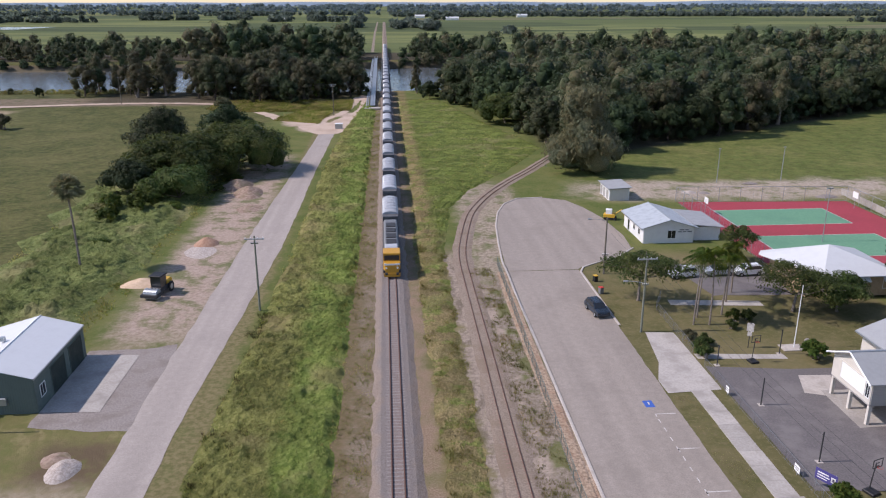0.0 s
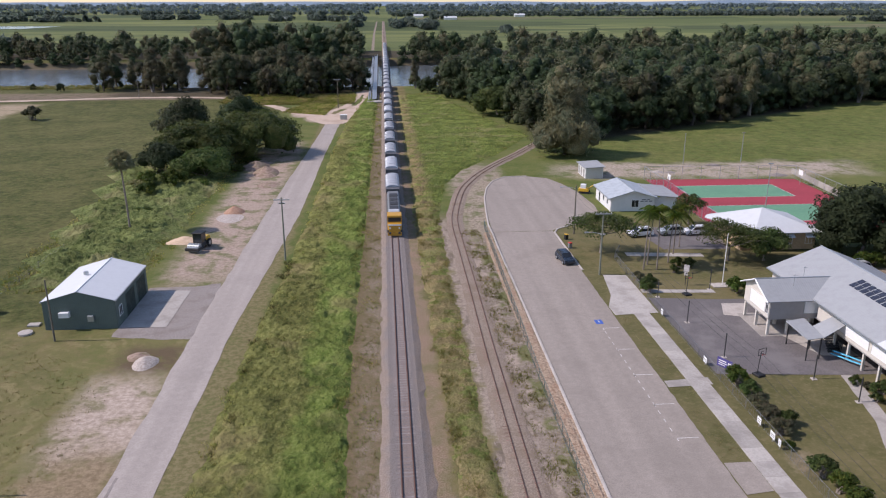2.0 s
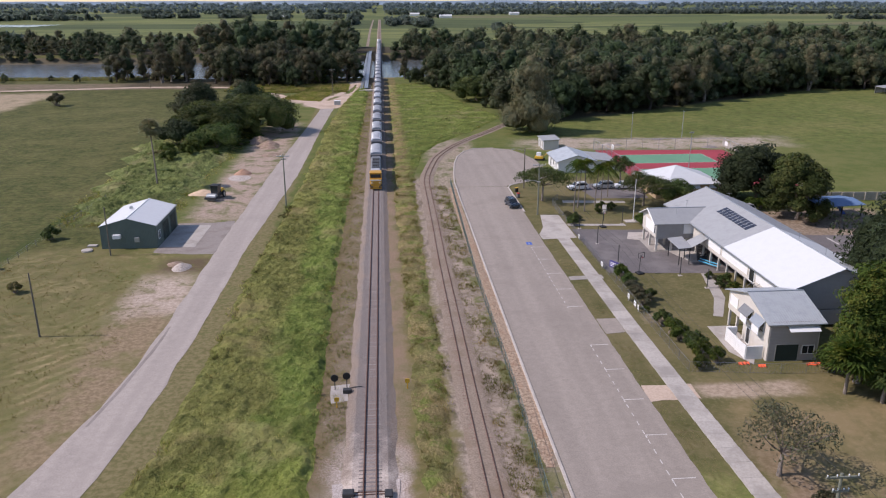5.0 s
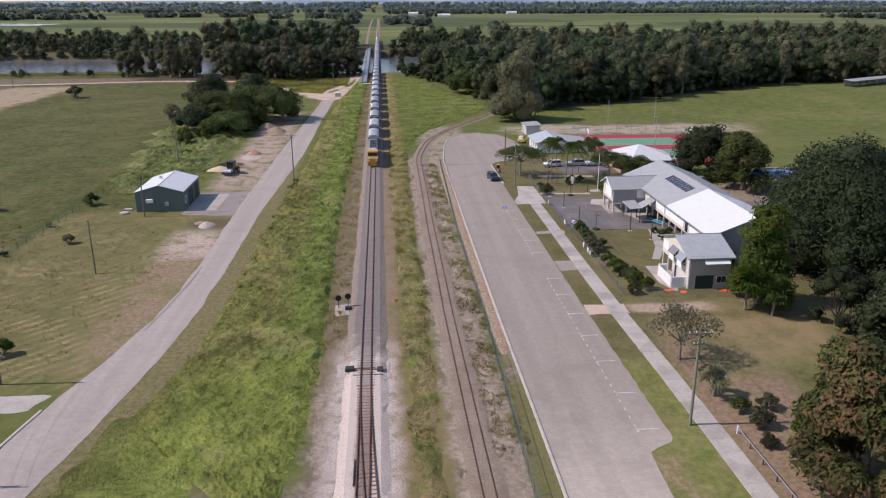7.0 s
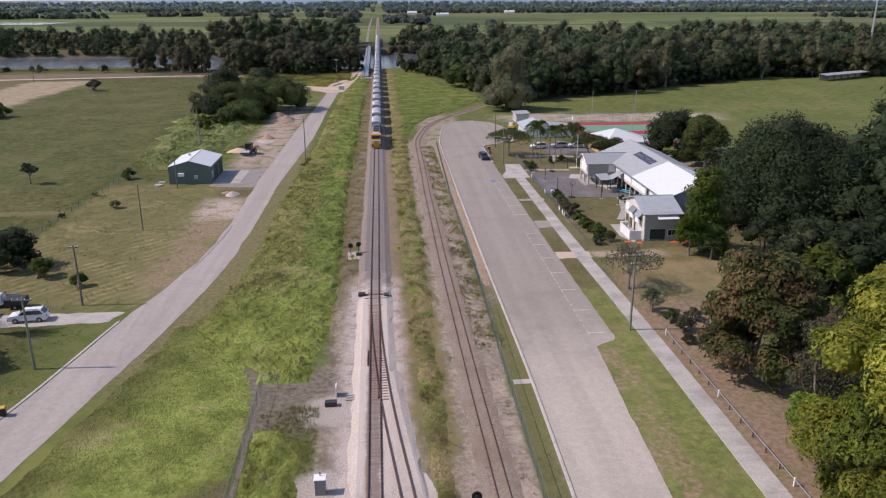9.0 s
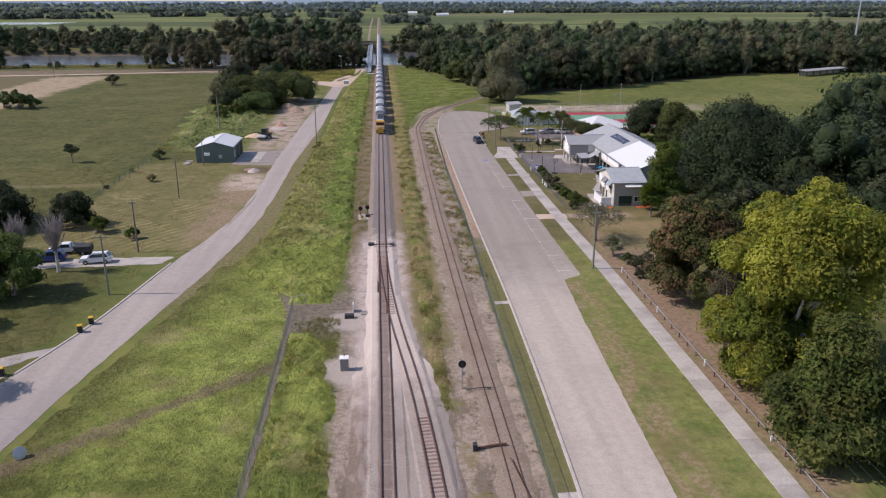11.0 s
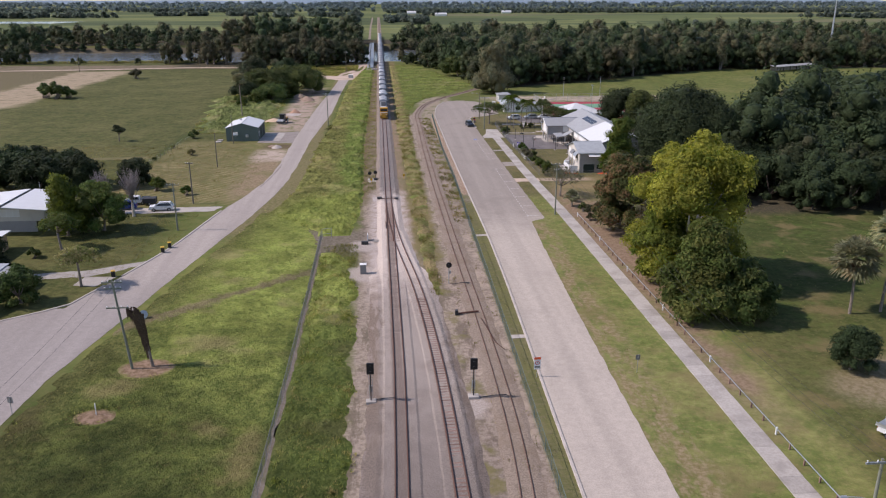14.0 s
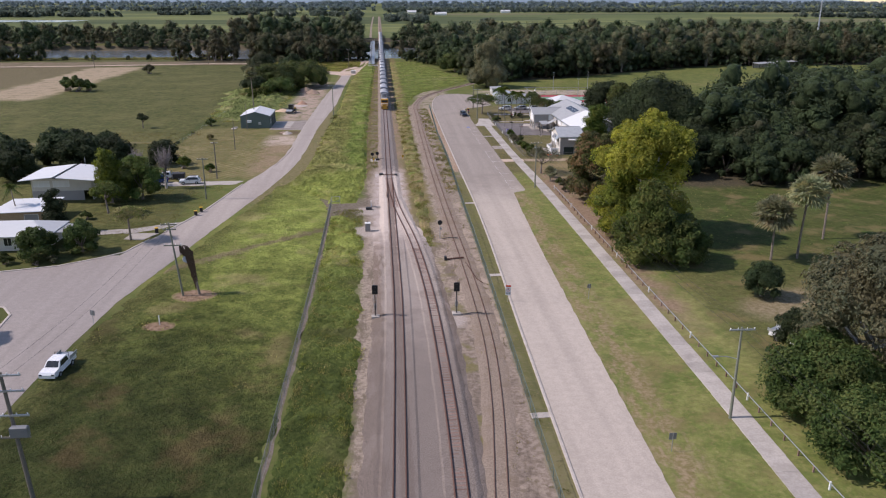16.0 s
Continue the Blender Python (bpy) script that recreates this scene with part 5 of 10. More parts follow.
for y0, y1 in ((143.4, 132.3), (125.4, 113.2)):
    patch("tennis_court", [(65.6, y0), (88.8, y0), (88.6, y1), (65.4, y1)], "court_green", "green acrylic playing court with white lines", 0.036, 0.0, "court")
    lines = thing("court_lines", 77, (y0 + y1) / 2, 0, 0, "white boundary lines of the court", "court marking", kind="structure")
    h = (y0 - y1) / 2
    for x0, ya, x1, yb in ((-11.5, h - 0.06, 11.7, h + 0.06), (-11.6, -h - 0.06, 11.6, -h + 0.06), (-11.5, -h, -11.38, h), (11.6, -h, 11.72, h)):
        Shape().box(x0, ya, 0.036, x1, yb, 0.043).ob("line", "line", lines)


# ---- railway ----
MAIN = [(2000, 0.0), (10, 0.0), (-25, 0.12), (-50, 0.22), (-80, 0.24), (-92, 0.06), (-102, -0.12), (-110, -0.33), (-119, -0.55), (-126, -0.75), (-140, -1.2), (-180, -2.8), (-420, -14.0)]
TURN_OUT = [(-3, 0.0), (-10, 0.12), (-18, 0.42), (-25, 0.82), (-31, 1.2), (-40, 2.05), (-48, 2.95), (-56, 3.65), (-65, 4.2), (-75, 4.63), (-82, 4.84), (-92, 4.95), (-103, 4.96), (-110, 4.88), (-119, 4.74), (-126, 4.5), (-140, 4.0), (-180, 2.4), (-420, -9.0)]
SIDING = [(112, 11.6), (79, 11.3), (60, 11.0), (35, 10.88), (14, 10.75), (-16, 10.85), (-31, 10.92), (-48, 11.1), (-64, 11.3), (-80, 11.32), (-90, 11.2), (-97, 10.95), (-103, 10.55), (-113, 9.6), (-126, 7.9), (-140, 6.2), (-160, 4.4), (-420, -8.0)]
CURVE = [(11.6, 112), (12.0, 120), (13.4, 130), (15.8, 143), (18.6, 152), (22.5, 161.5), (28.5, 173), (35, 184), (41.5, 196), (52, 215), (70, 245)]


def path_of(table, y0, y1, d):
    k = int((y0 - y1) / d)
    return [(smooth_along(table, y0 - (y0 - y1) * i / k, 6.0), y0 - (y0 - y1) * i / k) for i in range(k + 1)]


def spline(pts, d):
    out = []
    P = [Vector(p) for p in pts]
    for i in range(len(P) - 1):
        p0, p1, p2, p3 = P[max(i - 1, 0)], P[i], P[i + 1], P[min(i + 2, len(P) - 1)]
        k = max(1, round((p2 - p1).length / d))
        for j in range(k):
            t = j / k
            out.append(tuple(0.5 * (2 * p1 + (p2 - p0) * t + (2 * p0 - 5 * p1 + 4 * p2 - p3) * t * t + (3 * p1 - p0 - 3 * p2 + p3) * t ** 3)))
    return out + [tuple(P[-1])]


def swept(path, prof):
    """A profile of (across, up) swept along a plan path."""
    rows = []
    for i, p in enumerate(path):
        a, b = path[max(i - 1, 0)], path[min(i + 1, len(path) - 1)]
        dx, dy = b[0] - a[0], b[1] - a[1]
        l = math.hypot(dx, dy) or 1
        nx, ny = -dy / l, dx / l
        rows.append([(p[0] + nx * u, p[1] + ny * u, v) for u, v in prof])
    return grid_sheet(rows)


RAIL = [(-0.07, 0.0), (-0.07, 0.025), (-0.014, 0.045), (-0.014, 0.11), (-0.036, 0.125), (-0.036, 0.158), (0.036, 0.158), (0.036, 0.125), (0.014, 0.11), (0.014, 0.045), (0.07, 0.025), (0.07, 0.0)]


def rails(owner, path, top, name="rail"):
    for s in (-0.565, 0.565):
        swept(path, [(s + u, top - 0.16 + v) for u, v in RAIL][::-1]).ob(name, "rail", owner)
        swept(path, [(s + u, top + v) for u, v in ((0.03, -0.001), (0.028, 0.004), (-0.028, 0.004), (-0.03, -0.001))]).ob("rail_head", "railtop", owner)


def bed(owner, path, top, half, foot, mat):
    prof = [(-foot, -0.03), (-half - 0.25, top * 0.72), (-half, top), (-0.5, top + 0.015), (0.5, top + 0.015), (half, top), (half + 0.25, top * 0.72), (foot, -0.03)]
    rows = swept(path, prof[::-1])
    rows.v = [(x, y, z + 0.022 * wobble(x, y, 1.3)) if z > 0 else (x + 0.4 * wobble(x, y, 0.8), y, z) for x, y, z in rows.v]
    return rows.ob("ballast", mat, owner)


def sleeper_mesh(mat, w=2.1):
    s = Shape().box(-w / 2, -0.12, -0.14, w / 2, 0.12, 0.03, 0.03)
    for e in (-0.565, 0.565):
        s.box(e - 0.17, -0.07, 0.03, e + 0.17, 0.07, 0.055, 0.01)
    me = bpy.data.meshes.new("sleeper")
    me.from_pydata(s.v, [], s.f)
    me.materials.append(MAT[mat])
    return me


def sleepers(owner, path, top, mat, near, pitch=0.6, w=2.1):
    """Sleepers along a path: those within the stretch `near` one by one, the rest joined."""
    me, rest, run, gap = sleeper_mesh(mat, w), Shape(), 0.0, 0.0
    rng = random.Random(5)
    base = [tuple(v.co) for v in me.vertices]
    faces = [tuple(p.vertices) for p in me.polygons]
    count = 0
    for a, b in zip(path, path[1:]):
        l = math.dist(a, b)
        ang = math.atan2(b[1] - a[1], b[0] - a[0]) - math.pi / 2
        while gap <= l:
            x, y = a[0] + (b[0] - a[0]) * gap / l, a[1] + (b[1] - a[1]) * gap / l
            r = ang + rng.uniform(-0.02, 0.02)
            sunk = 0.028 * min(1.0, max(0.0, (-58 - y) / 24))
            if near[0] < y < near[1] and count < 300:
                share("sleeper", me, owner, (x, y, top - sunk + rng.uniform(-0.012, 0.008)), r)
                count += 1
            else:
                k, c, s = len(rest.v), math.cos(r), math.sin(r)
                rest.v += [(x + c * u - s * v, y + s * u + c * v, top - sunk + q) for u, v, q in base]
                rest.f += [tuple(k + i for i in f) for f in faces]
            gap += pitch
        gap -= l
    if rest.v:
        tagged(rest.ob("sleepers", mat, owner), kind="stuff")


main_line = thing("railway_track", 0, 0, 0, 0, "single narrow-gauge main line on grey ballast with concrete sleepers", "railway track", kind="structure")
bed(main_line, path_of(MAIN, 366, -420, 1.5), 0.32, 1.6, 2.55, "main_ballast")
swept(path_of(MAIN, 1500, 556, 20), [(2.4, 0.0), (1.6, 0.3), (-1.6, 0.3), (-2.4, 0.0)]).ob("ballast", "siding_gravel", main_line)
rails(main_line, path_of(MAIN, 1500, 20, 20.0)[:-1] + path_of(MAIN, 20, -420, 3.0), 0.5)

turnout = thing("railway_turnout", 0, 0, 0, 0, "turnout curving off the main line on pale ballast and dark sleepers", "railway track", kind="structure")
turn_path = path_of(TURN_OUT, -3, -420, 1.5)
bed(turnout, [p for p in turn_path if p[1] < -24], 0.3, 1.35, 2.1, "main_ballast")
rails(turnout, turn_path, 0.497)
for s, x in ((-1, -0.72), (1, 0.72)):
    Shape().box(x - 0.03, -24, 0.34, x + 0.03, -20, 0.5).ob("check_rail", "rail", turnout)
Shape().box(0.42, -31.6, 0.33, 0.62, -28.6, 0.5, 0.02).ob("frog", "rail", turnout, "cast steel crossing of the turnout")

# gravel of the yard, packed between the two lines
rows = []
for i in range(190):
    y = -44 - 1.5 * i
    a, b = smooth_along(MAIN, y, 6.0) - 3.7 + 0.5 * wobble(0, y, 0.5), smooth_along(TURN_OUT, y, 6.0) + 2.7 + 0.5 * wobble(9, y, 0.45)
    top = 0.23 * min(1.0, i / 6)
    rows.append([(a + (b - a) * t, y, (top if 0.12 < t < 0.88 else -0.03) + (0.03 * wobble(a + (b - a) * t, y, 0.8) if 0.05 < t < 0.95 else 0)) for t in (0, 0.13, 0.25, 0.4, 0.55, 0.7, 0.86, 1)][::-1])
tagged(grid_sheet(rows).ob("gravel_yard", "main_ballast"), "brown stained gravel packed between the yard tracks", "gravel", kind="structure")

siding = thing("railway_siding", 0, 0, 0, 0, "old siding sunk in brown gravel with dark rails", "railway track", kind="structure")
side_path = [p for p in spline(CURVE[::-1], 2.0) if p[1] > 113] + path_of(SIDING, 112, -420, 2.0)
bed(siding, side_path, 0.08, 1.0, 1.9, "siding_gravel")
rails(siding, side_path, 0.2)


# ---- bridge over the river ----
bridge = thing("railway_bridge", 0, 460, 0, 0, "steel girder railway bridge on concrete piers", "bridge")
for x in (-1.3, 1.3):
    Shape().box(x - 0.25, -98, -1.5, x + 0.25, 100, 0.1).ob("girder", "dark_steel", bridge)
Shape().box(-2.4, -98, 0.1, 2.4, 100, 0.3).ob("deck", "dark_steel", bridge)
for x in (-2.3, 2.3):
    rail = Shape()
    for z in (0.9, 1.4):
        rail.tube([(x, -98, z), (x, 100, z)], 0.05, 5)
    for i in range(34):
        rail.box(x - 0.05, -98 + 6 * i - 0.05, 0.2, x + 0.05, -98 + 6 * i + 0.05, 1.45)
    rail.ob("guard_rail", "galv", bridge)
for i in range(9):
    Shape().tube([(0, -84 + 22 * i, -7), (0, -84 + 22 * i, -1.6)], [1.1, 0.9], 12).box(-2.4, -85 + 22 * i, -1.9, 2.4, -83 + 22 * i, -1.4).ob("pier", "concrete", bridge)
for y in (-97, 98):
    Shape().box(-3.4, y - 1.6, -6, 3.4, y + 1.6, -0.1, 0.1).ob("abutment", "concrete", bridge)
old = thing("pipe_bridge", -6.0, 430, 0, 0.2, "low grey steel walkway bridge beside the rails", "bridge")
Shape().box(-0.9, -126, 0.9, 0.9, 130, 1.15).ob("deck", "galv", old)
for x in (-0.95, 0.95):
    t = Shape()
    for z in (1.2, 2.3):
        t.tube([(x, -126, z), (x, 130, z)], 0.09, 5)
    for i in range(43):
        t.tube([(x, -126 + 6 * i, 1.15), (x, -123 + 6 * i, 2.3), (x, -120 + 6 * i if i < 42 else 130, 1.15)], 0.06, 4)
    t.ob("truss", "galv", old)
for i in range(12):
    Shape().box(-0.9, -124 + 22 * i, -6.5, -0.5, -123.4 + 22 * i, 0.9).box(0.5, -124 + 22 * i, -6.5, 0.9, -123.4 + 22 * i, 0.9).ob("trestle", "concrete", old)
for i in range(2):
    Shape().tube([(-1.8 - 0.7 * i, -126, 0.5), (-1.8 - 0.7 * i, 130, 0.5)], 0.28, 8).ob("pipe", "galv", old)
Shape().box(-3.2, -131, -0.3, 3.2, -127, 0.6, 0.1).ob("abutment", "concrete", old, "pale concrete end block")
# ---- buildings ----
for _k, _c, _d, _s in (("white_roof", (0.6, 0.615, 0.625), 0.1, None), ("grey_roof", (0.33, 0.338, 0.342), 0.25, None), ("bluegrey_roof", (0.4, 0.435, 0.46), 0.4, (0.21, 0.23, 0.255))):
    MAT[_k + "_y"] = corrugated(_k + "_ribs_along_y", _c, 1, 0.3, 0.5, dirt=_d, depth=0.12, stain=_s)
MAT["blue_roof"] = corrugated("blue_roof_sheeting", (0.12, 0.2, 0.34), 0, 0.3, 0.5, dirt=0.25, depth=0.12)
MAT["green_wall_y"] = corrugated("green_sheeting_side", (0.115, 0.15, 0.135), 1, 0.25, 0.5)


def gable(owner, x0, x1, y0, y1, eave, ridge, axis, mat, over=0.45, t=0.12):
    """Two roof slopes, ridge cap and barge boards; the ridge runs along the axis."""
    X0, X1, Y0, Y1 = x0 - over, x1 + over, y0 - over, y1 + over
    slope = (ridge - eave) / ((x1 - x0) / 2 if axis == "y" else (y1 - y0) / 2)
    lo = eave - slope * over
    if axis == "y":
        c = (x0 + x1) / 2
        Shape().slab((X0, Y0, lo), (c, Y0, ridge), (c, Y1, ridge), (X0, Y1, lo), t).ob("roof_slope", mat, owner)
        Shape().slab((c, Y0, ridge), (X1, Y0, lo), (X1, Y1, lo), (c, Y1, ridge), t).ob("roof_slope", mat, owner)
        Shape().tube([(c, Y0, ridge), (c, Y1, ridge)], 0.09, 6).ob("ridge_cap", "white" if "white" in mat else "galv", owner)
        for x in (X0, X1):
            Shape().box(x - 0.07, Y0, lo - 0.16, x + 0.07, Y1, lo - 0.02).ob("gutter", "galv", owner)
    else:
        c = (y0 + y1) / 2
        Shape().slab((X0, Y0, lo), (X1, Y0, lo), (X1, c, ridge), (X0, c, ridge), t).ob("roof_slope", mat, owner)
        Shape().slab((X0, c, ridge), (X1, c, ridge), (X1, Y1, lo), (X0, Y1, lo), t).ob("roof_slope", mat, owner)
        Shape().tube([(X0, c, ridge), (X1, c, ridge)], 0.09, 6).ob("ridge_cap", "white" if "white" in mat else "galv", owner)
        for y in (Y0, Y1):
            Shape().box(X0, y - 0.07, lo - 0.16, X1, y + 0.07, lo - 0.02).ob("gutter", "galv", owner)


def wall_x(owner, x, y0, y1, z0, z1, mat, t=0.12, peak=None):
    """A wall in the plane x, with an optional gable peak."""
    out = [(y0, z0), (y1, z0), (y1, z1)] + ([((y0 + y1) / 2, peak)] if peak else []) + [(y0, z1)]
    s, k = Shape(), len(out)
    s.v = [(x - t / 2, y, z) for y, z in out] + [(x + t / 2, y, z) for y, z in out]
    s.f = [tuple(range(k))[::-1], tuple(range(k, 2 * k))] + [(i, (i + 1) % k, k + (i + 1) % k, k + i) for i in range(k)]
    return s.ob("wall", mat, owner)


def wall_y(owner, y, x0, x1, z0, z1, mat, t=0.12, peak=None):
    out = [(x0, z0), (x1, z0), (x1, z1)] + ([((x0 + x1) / 2, peak)] if peak else []) + [(x0, z1)]
    s, k = Shape(), len(out)
    s.v = [(x, y - t / 2, z) for x, z in out] + [(x, y + t / 2, z) for x, z in out]
    s.f = [tuple(range(k)), tuple(range(k, 2 * k))[::-1]] + [(i, k + i, k + (i + 1) % k, (i + 1) % k) for i in range(k)]
    return s.ob("wall", mat, owner)


def opening(owner, axis, at, side, a0, a1, z0, z1, mat="glass_dark", rim="white", name="window", mull=1, label=""):
    """A framed window or door standing proud of a wall in the plane axis = at, on the side +1 or -1."""
    n = side * 0.06

    def blk(s, u0, u1, v0, v1, d0, d1):
        lo, hi = sorted((at + n + side * d0, at + n + side * d1))
        return s.box(lo, u0, v0, hi, u1, v1) if axis == "x" else s.box(u0, lo, v0, u1, hi, v1)

    rimo = Shape()
    for u0, u1, v0, v1 in ((a0 - 0.07, a1 + 0.07, z1, z1 + 0.07), (a0 - 0.07, a1 + 0.07, z0 - 0.07, z0), (a0 - 0.07, a0, z0, z1), (a1, a1 + 0.07, z0, z1)):
        blk(rimo, u0, u1, v0, v1, 0.0, 0.07)
    for i in range(1, mull + 1):
        m = a0 + (a1 - a0) * i / (mull + 1)
        blk(rimo, m - 0.025, m + 0.025, z0, z1, 0.0, 0.055)
    w = rimo.ob(name, rim, owner, label)
    blk(Shape(), a0, a1, z0, z1, 0.0, 0.03).ob("pane" if "glass" in mat else "panel", mat, w)
    return w


def awning(owner, axis, at, side, a0, a1, z, drop=0.5, out=0.7, mat="white"):
    if axis == "x":
        Shape().slab((at, a0, z), (at + side * out, a0, z - drop), (at + side * out, a1, z - drop), (at, a1, z), 0.04).ob("awning", mat, owner)
    else:
        Shape().slab((a0, at, z), (a0, at + side * out, z - drop), (a1, at + side * out, z - drop), (a1, at, z), 0.04).ob("awning", mat, owner)


def posts(owner, spots, z0, z1, r=0.12, mat="cream_wall"):
    for x, y in spots:
        Shape().box(x - r, y - r, z0, x + r, y + r, z1).ob("post", mat, owner)


# green farm shed
shed = thing("shed", 0, 0, 0, 0, "dark green steel shed with a bright white roof", "shed")
wall_x(shed, -46.4, 70.4, 84.0, 0, 4.0, "green_wall_y")
wall_x(shed, -37.2, 70.4, 84.0, 0, 4.0, "green_wall_y")
wall_y(shed, 70.4, -46.34, -37.26, 0, 4.0, "green_wall", peak=5.25)
wall_y(shed, 84.0, -46.34, -37.26, 0, 4.0, "green_wall", peak=5.25)
gable(shed, -46.4, -37.2, 70.4, 84.0, 4.05, 5.35, "y", "white_roof_y", 0.15, 0.06)
for y0, y1 in ((74.3, 78.0), (79.3, 83.0)):
    opening(shed, "x", -37.2, 1, y0, y1, 0.05, 3.3, "green_door", "green_wall", "roller_door", 0, "dark green roller door")
opening(shed, "x", -37.2, 1, 71.5, 72.6, 1.3, 2.6, "glass_dark", "white")
Shape().box(-44.3, 69.75, 1.9, -43.0, 70.33, 2.6, 0.05).ob("air_conditioner", "white", shed, "white wall air conditioner")
Shape().box(-40.8, 70.0, 1.2, -40.0, 70.33, 2.0, 0.04).ob("meter_box", "galv", shed)
Shape().tube([(-43.1, 77.5, 5.2), (-43.1, 77.5, 5.6)], [0.35, 0.3], 10).ob("roof_vent", "galv", shed)
tagged(Shape().tube([(-48.6, 69.4, 0.0), (-48.6, 69.4, 0.25), (-48.6, 69.4, 0.32)], [0.9, 0.9, 0.6], 16).ob("tank_lid", "concrete"), "round pale concrete tank lid in the grass", "tank")
tagged(Shape().box(-49.4, 71.6, 0.0, -47.8, 72.6, 0.25, 0.05).ob("concrete_block", "concrete"), "pale concrete block beside the green shed", "block")

# white clubhouse
club = thing("clubhouse", 0, 0, 0, 0, "low white clubhouse with a pale metal roof", "building")
wall_x(club, 44.3, 122.8, 134.0, 0, 3.0, "white_wall")
wall_x(club, 53.3, 122.8, 134.0, 0, 3.0, "white_wall")
wall_y(club, 122.8, 44.36, 53.24, 0, 3.0, "white_wall", peak=4.3)
wall_y(club, 134.0, 44.36, 53.24, 0, 3.0, "white_wall", peak=4.3)
gable(club, 44.3, 53.3, 122.8, 134.0, 3.05, 4.4, "y", "bluegrey_roof_y", 0.6)
opening(club, "y", 122.8, -1, 48.6, 50.0, 0.9, 2.3)
opening(club, "x", 44.3, -1, 124.6, 125.5, 1.1, 2.1)
opening(club, "x", 44.3, -1, 127.4, 128.3, 1.1, 2.1)
opening(club, "x", 44.3, -1, 130.6, 131.5, 0.1, 2.1, "glass_dark", "white", "door", 0)
for z, runs in ((2.3, ((50.7, 51.5), (51.7, 52.3))), (1.95, ((50.4, 51.1), (51.3, 51.9), (52.1, 52.9)))):
    for a, b in runs:
        Shape().box(a, 122.69, z, b, 122.735, z + 0.2, 0.01).ob("lettering_bar", "mesh_grey", club, "faded grey painted lettering bar")
lean = thing("clubhouse_annex", 0, 0, 0, 0, "long grey-roofed annex behind the white clubhouse", "building")
wall_y(lean, 124.0, 53.5, 58.6, 0, 2.5, "white_wall")
wall_x(lean, 58.6, 124.06, 133.6, 0, 2.4, "white_wall")
Shape().slab((53.45, 123.4, 3.1), (59.2, 123.4, 2.5), (59.2, 134.2, 2.5), (53.45, 134.2, 3.1), 0.1).ob("roof_slope", "grey_roof_y", lean)

# storage hut behind the turning head
hut = thing("storage_hut", 0, 0, 0, 0, "small pale garage hut with a grey skillion roof", "hut")
wall_x(hut, 46.8, 152.9, 160.0, 0, 2.5, "white_wall")
wall_x(hut, 51.0, 152.9, 160.0, 0, 2.8, "white_wall")
wall_y(hut, 152.9, 46.86, 50.94, 0, 2.6, "cream_wall")
wall_y(hut, 160.0, 46.86, 50.94, 0, 2.6, "cream_wall")
Shape().slab((46.3, 152.4, 2.7), (51.5, 152.4, 2.95), (51.5, 160.5, 2.95), (46.3, 160.5, 2.7), 0.1).ob("roof_slope", "grey_roof_y", hut)
for y in (153.6, 156.0, 158.2):
    opening(hut, "x", 46.8, -1, y, y + 1.5, 0.1, 2.1, "grey_wall", "white", "door", 0)

# tan hall with a white hipped roof
hall = thing("school_hall", 0, 0, 0, 0, "tan rendered hall with a white hipped roof", "building")
hx0, hx1, hy0, hy1 = 59.5, 72.6, 96.0, 107.0
for x in (hx0, hx1):
    wall_x(hall, x, hy0, hy1, 0, 3.3, "tan_wall", 0.2)
for y in (hy0, hy1):
    wall_y(hall, y, hx0 + 0.1, hx1 - 0.1, 0, 3.3, "tan_wall", 0.2)
E0 = [(57.0, 106.2), (61.3, 95.2), (73.6, 95.2), (73.6, 108.0), (58.2, 108.0)]
for i in range(5):
    a, b = E0[i], E0[(i + 1) % 5]
    s = Shape()
    s.quad((*a, 3.25), (*b, 3.25), (65.3, 101.6, 6.1))
    s.quad((*b, 3.12), (*a, 3.12), (65.3, 101.6, 5.97))
    s.quad((*a, 3.12), (*b, 3.12), (*b, 3.25), (*a, 3.25))
    s.ob("roof_slope", "white_roof", hall)
Shape().slab((73.65, 95.6, 3.1), (75.6, 95.6, 2.7), (75.6, 101, 2.7), (73.65, 101, 3.1), 0.08).ob("porch_roof", "white_roof_y", hall)
posts(hall, [(75.3, 96), (75.3, 100.6)], 0, 2.65, 0.07, "white")
for x in (64.0, 67.4, 70.9):
    opening(hall, "y", hy0, -1, x, x + 1.1, 1.1, 2.5)
    awning(hall, "y", hy0 - 0.1, -1, x - 0.2, x + 1.3, 2.85)
tank = thing("water_tank", 76.2, 98.0, 0, 0, "white cylindrical water tank beside the hall", "tank")
Shape().tube([(0, 0, 0), (0, 0, 2.3), (0, 0, 2.35)], [1.15, 1.15, 1.1], 20).ob("wall", "white", tank)
Shape().tube([(0, 0, 2.35), (0, 0, 2.7)], [1.15, 0.2], 20).ob("lid", "white", tank)

# school: long raised wing
wing = thing("school_wing", 0, 0, 0, 0, "long raised timber school wing with grey and white roofs", "school building")
wx0, wx1, wy0, wy1 = 53.4, 67.0, 29.6, 73.2
wall_x(wing, wx1, wy0, wy1, 2.5, 5.2, "cream_wall")
wall_y(wing, wy1, wx0 + 0.06, wx1 - 0.06, 2.5, 5.2, "cream_wall", peak=7.7)
wall_y(wing, wy0, wx0 + 0.06, wx1 - 0.06, 2.5, 5.2, "grey_wall", peak=7.7)
wall_x(wing, wx0, wy0, 61.0, 2.5, 5.2, "cream_wall")
wall_x(wing, wx0, 69.0, wy1, 2.5, 5.2, "cream_wall")
